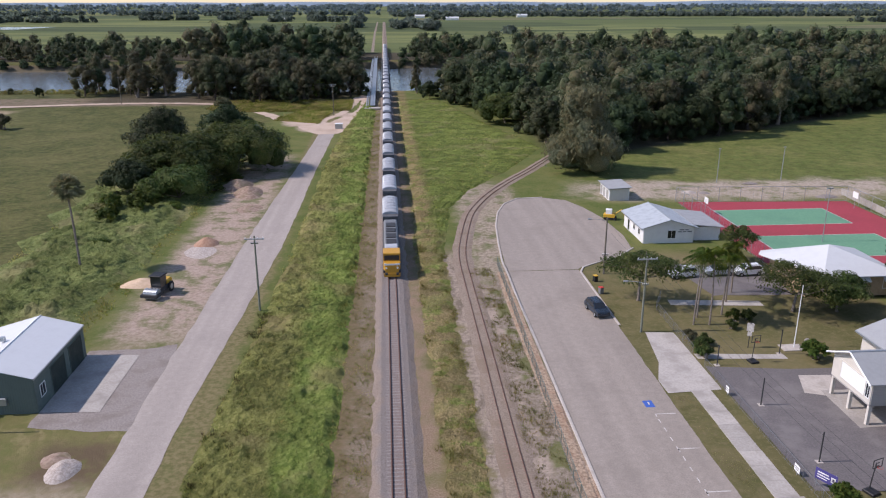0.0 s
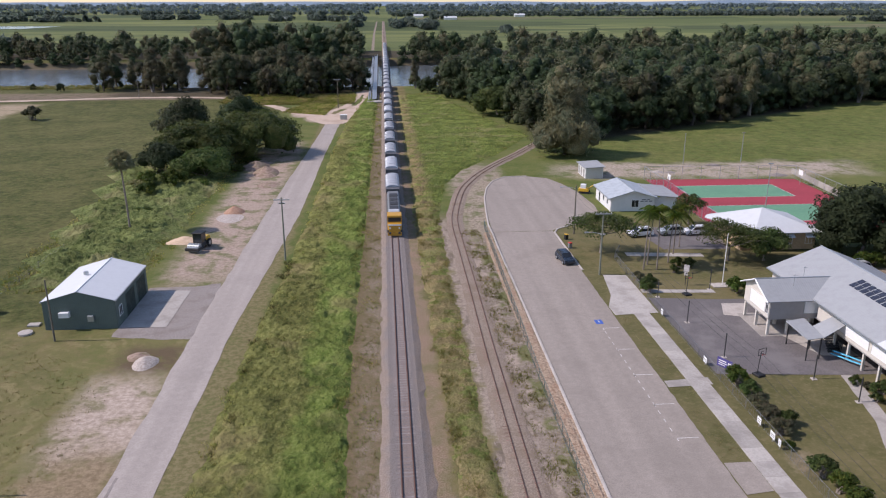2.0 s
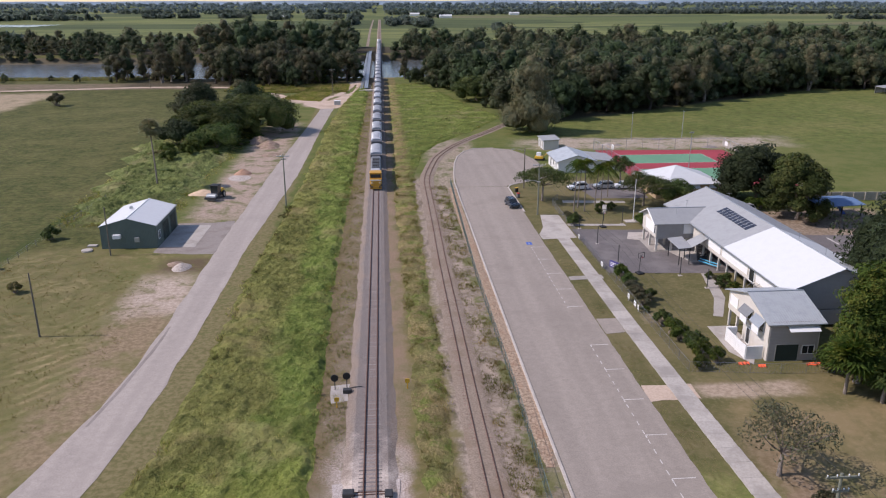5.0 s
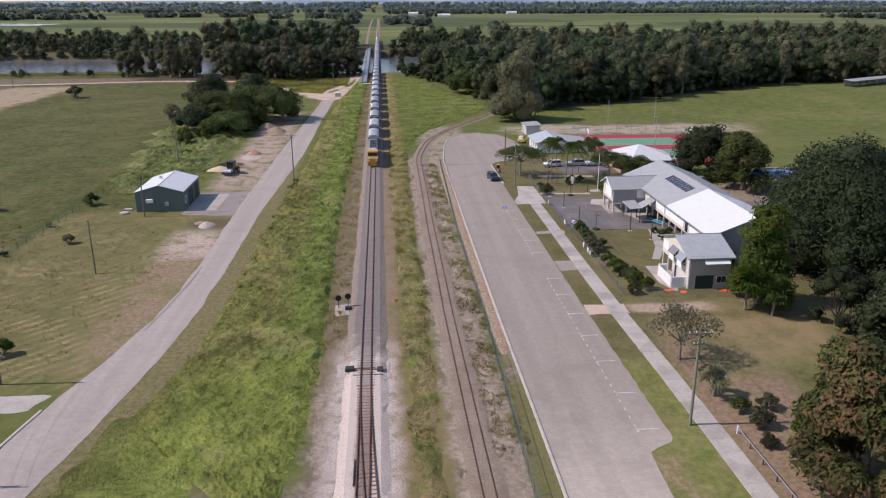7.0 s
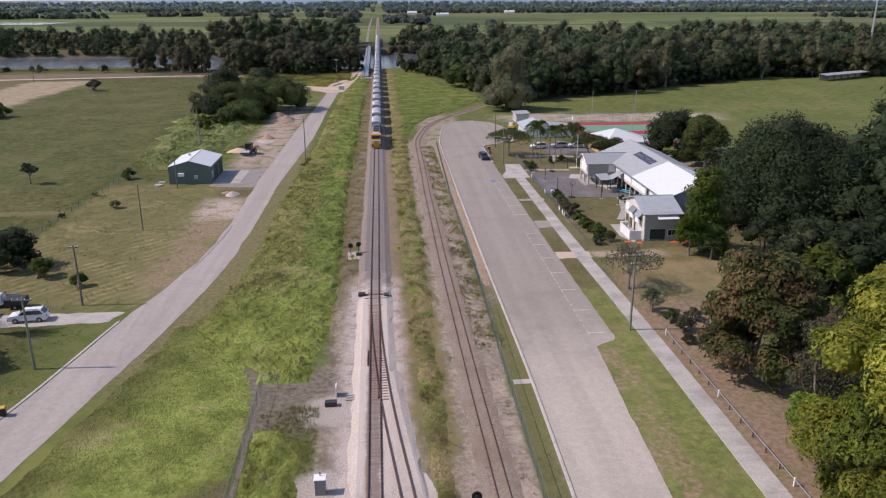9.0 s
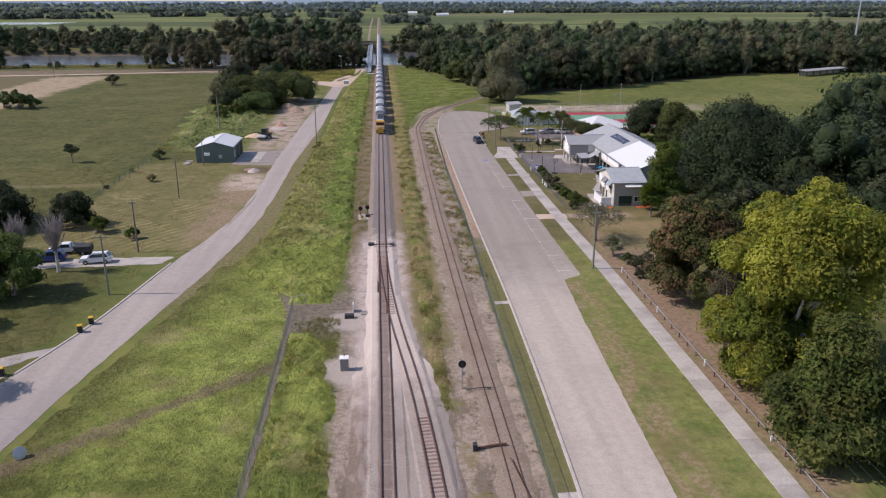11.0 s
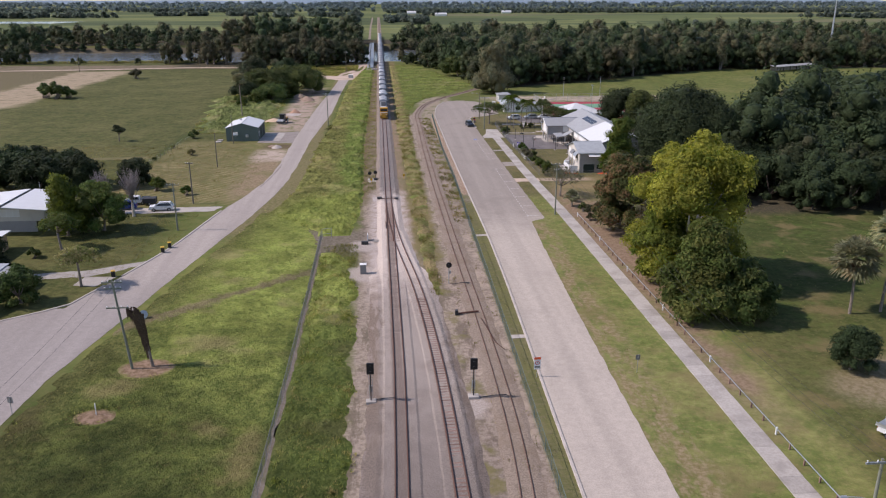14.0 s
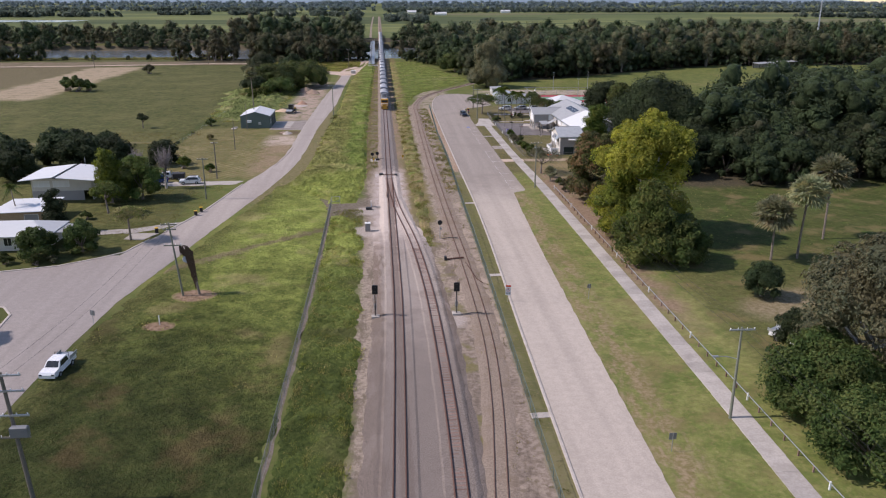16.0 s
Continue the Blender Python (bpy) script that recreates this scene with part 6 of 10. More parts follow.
Shape().box(wx0, wy0, 2.3, wx1, wy1, 2.5).ob("floor_deck", "grey_wall", wing)
for k, y0, y1, mt in ((0, 48.0, wy1 + 0.5, "grey_roof_y"), (1, wy0 - 0.5, 48.0, "white_roof_y")):
    up = 0.02 * k
    Shape().slab((52.7, y0, 5.0 + up), (60.2, y0, 8.0 + up), (60.2, y1, 8.0 + up), (52.7, y1, 5.0 + up), 0.12).ob("roof_slope", mt, wing)
    Shape().slab((60.2, y0, 8.0 + up), (67.7, y0, 5.0 + up), (67.7, y1, 5.0 + up), (60.2, y1, 8.0 + up), 0.12).ob("roof_slope", mt, wing)
Shape().tube([(60.2, wy0 - 0.5, 8.03), (60.2, wy1 + 0.5, 8.03)], 0.1, 6).ob("ridge_cap", "galv", wing)
for x in (52.65, 67.75):
    Shape().box(x - 0.07, wy0 - 0.5, 4.8, x + 0.07, wy1 + 0.5, 4.96).ob("gutter", "galv", wing)
for y0, y1 in ((50.2, 56.0), (41.0, 49.6), (30.0, 38.5)):
    opening(wing, "x", wx0, -1, y0, y1, 3.0, 4.6, "white", "cream_wall", "window_blind", 0, "white sunlit window blind")
opening(wing, "x", wx0, -1, 39.0, 40.4, 2.6, 4.6, "glass_dark", "white", "door", 0)
for i in range(15):
    for x in (53.7, 58.0, 62.5, 66.7):
        posts(wing, [(x, 30.2 + 3.0 * i)], 0, 2.3, 0.13)
for i, y in enumerate((50.6, 51.7, 52.8, 53.9, 55.0, 56.1, 57.2, 58.3, 59.4, 60.5)):
    s = Shape()
    for u0, u1 in ((0.0, 0.48), (0.52, 1.0)):
        s.slab((57.1 + 1.7 * u0, y, 6.81 + 0.68 * u0), (57.1 + 1.7 * u1, y, 6.81 + 0.68 * u1), (57.1 + 1.7 * u1, y + 0.88, 6.81 + 0.68 * u1), (57.1 + 1.7 * u0, y + 0.88, 6.81 + 0.68 * u0), 0.04)
    s.ob("solar_panel", "solar", wing)
for y in (36.0, 43.0, 66.5):
    Shape().tube([(61.4, y, 7.4), (61.4, y, 8.6)], 0.03, 5).tube([(60.9, y, 8.5), (61.9, y, 8.5)], 0.02, 4).ob("aerial", "galv", wing)
Shape().box(57.5, wy0 - 0.3, 0.3, 63, wy0 - 0.1, 2.3).ob("screen", "grey_wall", wing)

# school: front classroom on posts
front = thing("front_classroom", 0, 0, 0, 0, "raised front classroom with grey walls and metal gable roof", "school building")
wall_x(front, 47.2, 61.6, 68.4, 2.4, 5.0, "cream_wall", peak=6.4)
wall_y(front, 61.6, 47.26, 55.4, 2.4, 5.0, "grey_wall")
wall_y(front, 68.4, 47.26, 53.3, 2.4, 5.0, "grey_wall")
Shape().box(47.2, 61.6, 2.2, 55.4, 68.4, 2.4).ob("floor_deck", "grey_wall", front)
Shape().slab((46.6, 61.1, 4.85), (57.0, 61.1, 4.85), (59.6, 65.0, 6.6), (46.6, 65.0, 6.6), 0.1).ob("roof_slope", "grey_roof", front)
Shape().slab((46.6, 65.0, 6.6), (59.6, 65.0, 6.6), (57.0, 68.9, 4.85), (46.6, 68.9, 4.85), 0.1).ob("roof_slope", "grey_roof", front)
Shape().tube([(46.5, 65.0, 6.62), (59.5, 65.0, 6.62)], 0.08, 6).ob("ridge_cap", "galv", front)
for a, b in (((46.55, 61.05, 4.8), (46.55, 65, 6.55)), ((46.55, 65, 6.55), (46.55, 68.95, 4.8))):
    Shape().tube([a, b], 0.1, 4).ob("barge_board", "white", front)
opening(front, "x", 47.2, -1, 62.6, 66.8, 2.9, 4.7, "white", "cream_wall", "window_blind", 0, "white sunlit window blind")
opening(front, "x", 47.2, -1, 61.8, 62.4, 3.0, 4.5)
opening(front, "y", 61.6, -1, 51.8, 54.2, 3.0, 4.7, "white", "galv", "window_blind", 0, "pale window blind")
posts(front, [(x, y) for x in (47.4, 50.0, 52.6, 55.2) for y in (61.8, 65.0, 68.2)], 0, 2.2, 0.16, "cream_wall")
for y in (66.5, 63.6):
    Shape().tube([(50.5 + (y - 63), y, 6.0), (50.5 + (y - 63), y, 7.6)], 0.025, 5).tube([(50.2 + (y - 63), y, 7.4), (50.9 + (y - 63), y, 7.4)], 0.02, 4).ob("aerial", "galv", front)
stairs = thing("covered_stair", 0, 0, 0, 0, "dark railed stair under a low metal awning", "stair")
Shape().slab((48.2, 53.9, 2.9), (50.45, 54.25, 2.95), (50.9, 59.8, 3.1), (48.2, 59.2, 3.05), 0.08).ob("roof_slope", "grey_roof_y", stairs)
Shape().slab((50.46, 54.25, 2.96), (53.3, 54.9, 4.2), (53.3, 57.6, 4.2), (50.8, 57.5, 3.04), 0.08).ob("roof_slope", "grey_roof_y", stairs)
posts(stairs, [(48.5, 54.2), (50.3, 54.5), (48.5, 58.9), (50.6, 57.3)], 0, 2.88, 0.06, "dark_steel")
for i in range(12):
    Shape().box(52.4 + 0.1 * i, 56.0 + 0.36 * i, 0.18 * i + 0.05, 54.0 + 0.1 * i, 56.36 + 0.36 * i, 0.18 * i + 0.2).ob("step", "dark_steel", stairs)
for x in (52.4, 54.0):
    r = Shape()
    for z in (0.5, 0.95):
        r.tube([(x, 56.0, z), (x + 1.2, 60.3, z + 2.2)], 0.035, 5)
    for i in range(7):
        r.tube([(x + 0.2 * i, 56 + 0.72 * i, 0.36 * i), (x + 0.2 * i, 56 + 0.72 * i, 0.36 * i + 1)], 0.025, 4)
    r.ob("handrail", "dark_steel", stairs)
stairs2 = thing("outdoor_stair", 0, 0, 0, 0, "dark green steel stair to the raised wing", "stair")
for i in range(12):
    Shape().box(50.4 + 0.25 * i, 37.2, 0.18 * i + 0.05, 50.68 + 0.25 * i, 38.6, 0.18 * i + 0.2).ob("step", "mesh_grey", stairs2)
for y in (37.2, 38.6):
    r = Shape()
    for z in (0.5, 0.95):
        r.tube([(50.4, y, z), (53.4, y, z + 2.2)], 0.035, 5)
    for i in range(6):
        r.tube([(50.4 + 0.5 * i, y, 0.36 * i), (50.4 + 0.5 * i, y, 0.36 * i + 1)], 0.025, 4)
    r.ob("handrail", "mesh_grey", stairs2)

# school: two-storey side building
side = thing("side_building", 0, 0, 0, 0, "two-storey cream school building with a blue-grey gable roof", "school building")
wall_x(side, 46.2, 20.2, 31.0, 2.4, 5.0, "cream_wall", peak=6.5)
wall_x(side, 46.25, 20.2, 26.6, 0, 2.39, "cream_wall")
wall_x(side, 52.3, 20.2, 31.0, 0, 5.0, "cream_wall", peak=6.5)
wall_y(side, 20.2, 46.3, 52.2, 0, 5.0, "grey_wall")
wall_y(side, 31.0, 46.3, 52.2, 2.4, 5.0, "grey_wall")
wall_y(side, 26.6, 46.35, 52.2, 0, 2.39, "cream_wall")
Shape().box(46.3, 20.3, 2.39, 52.2, 30.9, 2.45).ob("floor_deck", "grey_wall", side)
gable(side, 46.2, 52.3, 20.2, 31.0, 5.0, 6.7, "x", "bluegrey_roof", 0.5)
opening(side, "x", 46.2, -1, 28.4, 30.6, 3.2, 4.6, "white", "cream_wall", "window_blind", 0, "white sunlit window blind")
for y in (24.6, 21.5):
    opening(side, "x", 46.2, -1, y, y + 1.9, 3.1, 4.5)
    awning(side, "x", 46.1, -1, y - 0.3, y + 2.2, 4.75, 0.9, 0.8, "mesh_grey" if y > 22 else "galv")
    Shape().box(45.35, y - 0.2, 2.9, 45.4, y + 1.5, 3.9).ob("window_hood", "white", side)
opening(side, "y", 20.2, -1, 47.2, 49.9, 0.05, 2.1, "green_door", "galv", "roller_door", 0, "dark grey roller door")
awning(side, "y", 20.1, -1, 48.2, 51.9, 4.6, 0.5, 0.9, "white")
opening(side, "y", 20.2, -1, 50.4, 51.8, 0.9, 1.9)
opening(side, "x", 46.25, -1, 24.6, 25.5, 0.1, 2.1, "glass_dark", "white", "door", 0)
posts(side, [(46.4, y) for y in (28.6, 30.8)] + [(50.0, 30.8), (51.9, 28.6)], 0, 2.38, 0.14)
screen = thing("garden_wall", 0, 0, 0, 0, "white slatted screen wall before the patio", "wall")
for i in range(7):
    Shape().box(43.9, 21.0, 0.1 + 0.24 * i, 43.98, 26.0, 0.28 + 0.24 * i).ob("slat", "white", screen)
Shape().box(43.9, 26.0, 0, 45.2, 26.3, 1.9, 0.06).ob("end_wall", "white", screen)
Shape().box(43.99, 20.8, 0, 46.0, 21.0, 1.7, 0.04).ob("end_wall", "white_wall", screen)
posts(screen, [(43.95, y) for y in (20.95, 23.5, 26.1)], 0, 1.85, 0.07, "white")
for i, (x, y, w) in enumerate(((42.6, 19.4, 1.3), (44.6, 18.6, 0.9), (50.4, 18.6, 3.2))):
    o = Shape()
    for j in range(6):
        o.quad((x + w * j / 6, y + 0.2 * (j % 2), 0.05), (x + w * (j + 1) / 6, y + 0.2 * ((j + 1) % 2), 0.05), (x + w * (j + 1) / 6, y + 0.3 + 0.2 * ((j + 1) % 2), 0.22 + 0.1 * (j % 2)), (x + w * j / 6, y + 0.3 + 0.2 * (j % 2), 0.2))
    tagged(o.ob("barrier_mesh", "orange"), "crumpled orange barrier mesh on the ground", "barrier", "orange barriers")
patch("play_court", [(68.6, 30.0), (68.6, 67.6), (76.0, 68.4), (88.5, 67.4), (92.0, 52.0), (90.0, 30.0)], "dark_asphalt", "dark grey asphalt play court behind the school wing", 0.03, 0.15, "court")
tagged(Shape().box(80.1, 62.5, 0.035, 80.4, 66.4, 0.042).ob("court_line", "line"), "short white line on the play court", "line", kind="structure")
shelter = thing("play_shelter", 89.2, 81.0, 0, 8, "open play shelter with a blue sheet roof on steel posts", "shelter")
Shape().slab((-4.8, -3.6, 2.75), (4.8, -3.6, 2.75), (4.8, 0.1, 3.25), (-4.8, 0.1, 3.25), 0.1).ob("roof_slope", "blue_roof", shelter)
Shape().slab((-4.8, 0.1, 3.25), (4.8, 0.1, 3.25), (4.8, 3.8, 2.75), (-4.8, 3.8, 2.75), 0.1).ob("roof_slope", "blue_roof", shelter)
posts(shelter, [(x, y) for x in (-4.3, 0.0, 4.3) for y in (-3.1, 3.3)], 0, 2.75, 0.08, "dark_steel")
Shape().box(-4.2, -0.3, 0.42, -1.0, 0.2, 0.5, 0.02).box(-4.0, -0.2, 0, -3.9, 0.1, 0.42).box(-1.3, -0.2, 0, -1.2, 0.1, 0.42).ob("bench", "pole", shelter)
Shape().slab((1.6, -1.4, 0.5), (2.4, -1.4, 0.5), (2.4, 1.2, 2.2), (1.6, 1.2, 2.2), 0.08).ob("slide", "blue", shelter, "bright blue plastic slide")
for i in range(5):
    bar = thing("climbing_post", 85.2 + 0.95 * i, 72.3 + 0.15 * i, 0, 0, "dark timber climbing post in the play yard", "post", "climbing posts")
    Shape().tube([(0, 0, -0.05), (0, 0, 1.9 + 0.15 * (i % 2)), (0, 0, 1.95 + 0.15 * (i % 2))], [0.11, 0.1, 0.06], 8).ob("post", "pole", bar)
yard_wall = thing("concrete_wall", 0, 0, 0, 0, "pale concrete panel wall behind the play shelter", "wall")
for i in range(10):
    Shape().box(90.6 + 2.5 * i, 92.4 - 0.15 * i, -0.05, 93.05 + 2.5 * i, 92.6 - 0.15 * i, 1.7, 0.03).ob("panel", "kerb", yard_wall)
court_wall = thing("concrete_wall", 0, 0, 0, 0, "low pale concrete wall along the courts", "wall")
for i in range(10):
    Shape().box(97.9 + 0.18 * i, 131.0 + 2.4 * i, -0.05, 98.1 + 0.18 * i, 133.36 + 2.4 * i, 1.3, 0.03).ob("panel", "concrete", court_wall)

# houses by the left road
h1 = thing("house", 0, 0, 0, 0, "raised pale house with a broad white metal roof", "house")
wall_y(h1, -19.6, -74, -63.6, 0, 2.0, "grey_wall")
wall_y(h1, -19.5, -74, -62.0, 2.0, 4.6, "cream_wall")
wall_x(h1, -62.0, -19.4, -9.6, 0, 4.6, "cream_wall")
wall_x(h1, -74.0, -19.4, -9.6, 0, 4.6, "cream_wall")
wall_y(h1, -9.5, -74, -62, 0, 4.6, "cream_wall")
Shape().slab((-75.6, -21.8, 4.7), (-68.4, -22.4, 5.5), (-68.4, -9.0, 5.5), (-75.6, -8.6, 4.7), 0.12).ob("roof_slope", "white_roof_y", h1)
Shape().slab((-67.6, -23.0, 5.5), (-60.4, -22.4, 4.7), (-60.4, -9.0, 4.7), (-67.6, -9.0, 5.5), 0.12).ob("roof_slope", "white_roof_y", h1)
Shape().slab((-68.4, -22.6, 5.3), (-67.6, -22.6, 5.3), (-67.6, -9.0, 5.3), (-68.4, -9.0, 5.3), 0.1).ob("box_gutter", "dark_steel", h1)
for x in (-73.6, -69.6):
    opening(h1, "y", -19.5, -1, x, x + 3.2, 2.9, 4.1, "white_wall", "white", "window", 2)
opening(h1, "x", -62, 1, -18, -15.5, 2.8, 4.2)
Shape().tube([(-66, -10.5, 5.2), (-66, -10.5, 7.2)], 0.04, 5).ob("aerial", "galv", h1)
h2 = thing("garage", 0, 0, 0, 0, "low garage with a bright white skillion roof", "garage")
wall_x(h2, -64.4, -38.4, -29.6, 0, 2.7, "tan_wall")
wall_x(h2, -72.4, -38.4, -29.6, 0, 2.5, "tan_wall")
wall_y(h2, -38.5, -72.4, -64.4, 0, 2.5, "tan_wall")
wall_y(h2, -29.5, -72.4, -64.4, 0, 2.5, "tan_wall")
Shape().slab((-73.6, -39.6, 2.75), (-63.8, -39.6, 3.0), (-63.8, -28.8, 3.0), (-73.6, -28.8, 2.75), 0.1).ob("roof_slope", "white_roof_y", h2)
opening(h2, "y", -38.5, -1, -67.6, -65.2, 0.1, 2.1, "grey_wall", "white", "door", 0)
h3 = thing("house", 0, 0, 0, 0, "small cream house with a white hipped roof", "house")
wall_y(h3, -53.6, -73, -58.0, 0, 2.7, "cream_wall")
wall_x(h3, -58.0, -53.5, -46.8, 0, 2.7, "cream_wall")
wall_x(h3, -73.0, -53.5, -46.8, 0, 2.7, "cream_wall")
wall_y(h3, -46.7, -73, -58, 0, 2.7, "cream_wall")
R3 = [(-74, -54.8), (-56.8, -54.8), (-56.8, -45.6), (-74, -45.6)]
for i, ridge in enumerate((((-70, -50.2), (-61, -50.2)), ((-61, -50.2),), ((-61, -50.2), (-70, -50.2)), ((-70, -50.2),))):
    a, b = R3[i], R3[(i + 1) % 4]
    s = Shape().quad((*a, 2.75), (*b, 2.75), *[(*p, 4.3) for p in ridge[::-1]])
    s.quad(*[(p[0], p[1], p[2] - 0.1) for p in s.v][::-1])
    s.quad((*a, 2.65), (*b, 2.65), (*b, 2.75), (*a, 2.75))
    s.ob("roof_slope", "white_roof", h3)
Shape().slab((-58.2, -52.5, 2.7), (-53.6, -51.5, 2.4), (-53.6, -47, 2.4), (-58.2, -46.2, 2.7), 0.08).ob("porch_roof", "grey_roof_y", h3)
posts(h3, [(-53.9, -51.2), (-53.9, -47.4)], 0, 2.35, 0.06, "white")
opening(h3, "y", -53.6, -1, -64.6, -63.4, 0.9, 2.2)
opening(h3, "y", -53.6, -1, -61.6, -60.4, 0.9, 2.2)


# ---- poles, wires, signs ----
def pole(x, y, h, arms=(), mat="pole", label="", lean=0.0, group="power poles", rz=0.0, lamp=None, r=0.16):
    """A power pole: shaft, cross arms (height, half length) with insulators, and an optional street lamp arm."""
    p = thing("power_pole", x, y, 0, rz, label or "weathered timber power pole with a cross arm", "power pole", group)
    Shape().tube([(0, 0, 0), (lean * 0.5, 0, h * 0.5), (lean, 0, h)], [r, r * 0.85, r * 0.65], 9).ob("shaft", mat, p)
    for z, half in arms:
        cx = lean * z / h
        a = Shape().box(cx - half, -0.22, z - 0.07, cx + half, -0.1, z + 0.07).ob("cross_arm", "galv" if half > 1.2 else mat, p)
        for u in (-0.92, -0.35, 0.35, 0.92):
            Shape().tube([(cx + u * half, -0.16, z + 0.07), (cx + u * half, -0.16, z + 0.2), (cx + u * half, -0.16, z + 0.24)], [0.03, 0.06, 0.03], 6).ob("insulator", "white", a)
    if lamp:
        z, ox, oy = lamp
        Shape().tube([(0, 0, z), (ox * 0.5, oy * 0.5, z + 0.25), (ox, oy, z + 0.3)], 0.04, 5).ob("lamp_arm", "galv", p)
        Shape().box(ox - 0.3, oy - 0.12, z + 0.2, ox + 0.3, oy + 0.12, z + 0.34, 0.04).ob("lamp_head", "galv", p)
    return p


pole(-18.4, 96.8, 10.8, ((10.4, 1.3), (9.8, 0.5)), "pole_green", "grey timber power pole with a cross arm beside the road")
pole(-43.9, 66.8, 8.3, (), "pole", "bare dark timber pole beside the shed", r=0.13)
pole(-42.1, 34.2, 8.6, (), "pole", "bare dark timber pole in the paddock", r=0.13)
pole(-40.0, -1.8, 8.7, ((8.4, 0.7),), "pole", "timber pole with a small cross arm and bracket")
pole(-38.5, -21.0, 8.8, ((8.5, 1.1),), "pole_green", "grey pole with a cross arm on the lawn")
pole(-30.2, -76.6, 10.9, ((10.6, 1.1), (9.9, 0.9), (7.6, 1.2)), "pole_green", "grey power pole with several cross arms", lean=-0.9)
big = pole(-31.4, -123.6, 12.2, ((12.0, 1.6), (10.6, 1.6), (8.4, 1.5), (6.4, 1.2)), "pole", "stout power pole carrying four pale cross arms", lean=-0.7, r=0.2)
Shape().box(-0.5, -0.75, 6.7, 0.9, -0.25, 7.6, 0.08).ob("transformer", "mesh_grey", big, "grey pole transformer box")
pole(31.9, 85.8, 10.3, ((10.0, 1.3), (6.6, 0.4)), "pole_green", "grey-green power pole by the school drive", lamp=(6.7, -2.4, 0.3))
pole(33.1, 107.9, 9.2, ((3.2, 0.5),), "pole", "timber pole with a street lamp arm", lamp=(8.6, -2.6, 0.4))
pole(32.3, -16.1, 10.2, ((10.0, 1.2), (8.9, 0.6)), "pole_green", "grey-green power pole beside the footpath")
pole(32.9, -115.0, 10.0, ((9.8, 1.3),), "pole_green", "grey power pole standing on the footpath edge", lamp=(6.6, -2.2, 0.2))
pole(-19.6, 284.0, 11.5, ((11.2, 1.3), (10.6, 0.8)), "pole", "dark timber power pole at the river junction")
pole(-108.5, 323.5, 11.0, ((10.6, 1.0),), "pole", "distant timber power pole by the river track")
pole(-170, 300, 11.0, ((10.6, 1.0),), "pole", "distant timber power pole by the river track")


def wires(points, label, sag=0.9, offs=(-0.9, 0.0, 0.9), r=0.012):
    line = thing("power_line", 0, 0, 0, 0, label, "power line", "power lines")
    for o in offs:
        s = Shape()
        for a, b in zip(points, points[1:]):
            run = []
            for i in range(9):
                t = i / 8
                run.append((a[0] + (b[0] - a[0]) * t + o, a[1] + (b[1] - a[1]) * t, a[2] + (b[2] - a[2]) * t - sag * 4 * t * (1 - t)))
            s.tube(run, r, 3, False)
        s.ob("wire", "dark_steel", line)
    return line


wires([(32.6, -300, 9.9), (32.9, -115, 10.0), (32.5, -65, 10.0), (32.3, -16.1, 10.2), (32.1, 35, 10.2), (31.9, 85.8, 10.2), (33.1, 107.9, 9.2)], "thin overhead power lines following the footpath")
wires([(-31.8, -124, 12.2), (-31.0, -76.6, 10.8), (-38.5, -21, 8.7), (-40, -1.8, 8.6)], "thin overhead lines between the roadside poles", offs=(-0.7, 0.7))
wires([(-19.6, 284, 11.4), (-60, 300, 11.2), (-108.5, 323.5, 10.8), (-170, 300, 10.8), (-300, 285, 11)], "thin overhead lines along the river track", 1.2)


def chain_fence(name, pts, h, mat, label, gap=3.0, mesh=True, top=True, r=0.03, cells=9):
    """Posts, rails and crossed wires along a plan path."""
    f = thing(name, pts[0][0], pts[0][1], 0, 0, label, "fence")
    ox, oy = pts[0]
    run = []
    for a, b in zip(pts, pts[1:]):
        k = max(1, round(math.dist(a, b) / gap))
        run += [(a[0] + (b[0] - a[0]) * i / k - ox, a[1] + (b[1] - a[1]) * i / k - oy) for i in range(k)]
    run.append((pts[-1][0] - ox, pts[-1][1] - oy))
    pm = Shape().tube([(0, 0, 0), (0, 0, h), (0, 0, h + 0.04)], [r, r, r * 0.5], 6)
    first = pm.ob("post", mat, f)
    first.location = (*run[0], 0)
    for p in run[1:]:
        share("post", first.data, f, (*p, 0))
    if top:
        for a, b in zip(run, run[1:]):
            Shape().tube([(*a, h), (*b, h)], r * 0.8, 5, False).ob("rail", mat, f)
            Shape().tube([(*a, 0.08), (*b, 0.08)], r * 0.4, 3, False).ob("bottom_wire", mat, f)
    if mesh:
        m = Shape()
        for a, b in zip(run, run[1:]):
            for i in range(cells):
                for d in (-1, 1):
                    u0, u1 = i / cells, (i + 1) / cells
                    z0, z1 = (0.08, h) if d > 0 else (h, 0.08)
                    m.tube([(a[0] + (b[0] - a[0]) * u0, a[1] + (b[1] - a[1]) * u0, z0), (a[0] + (b[0] - a[0]) * u1, a[1] + (b[1] - a[1]) * u1, z1)], 0.008, 3, False)
        tagged(m.ob("mesh", mat, f), kind="stuff")
    return f


chain_fence("chain_link_fence", [(17.0, 113), (16.2, 78), (15.6, 52), (15.5, 13), (14.7, -26), (14.4, -49), (13.6, -88), (12.7, -127), (11.5, -180)], 1.5, "mesh_green", "green chain-link fence between siding and street")
chain_fence("chain_link_fence", [(-12.0, -29), (-12.0, -60), (-12.2, -86), (-12.8, -125), (-13.4, -180)], 1.6, "mesh_grey", "grey chain-link fence crossing the grass verge", 2.6, cells=8)
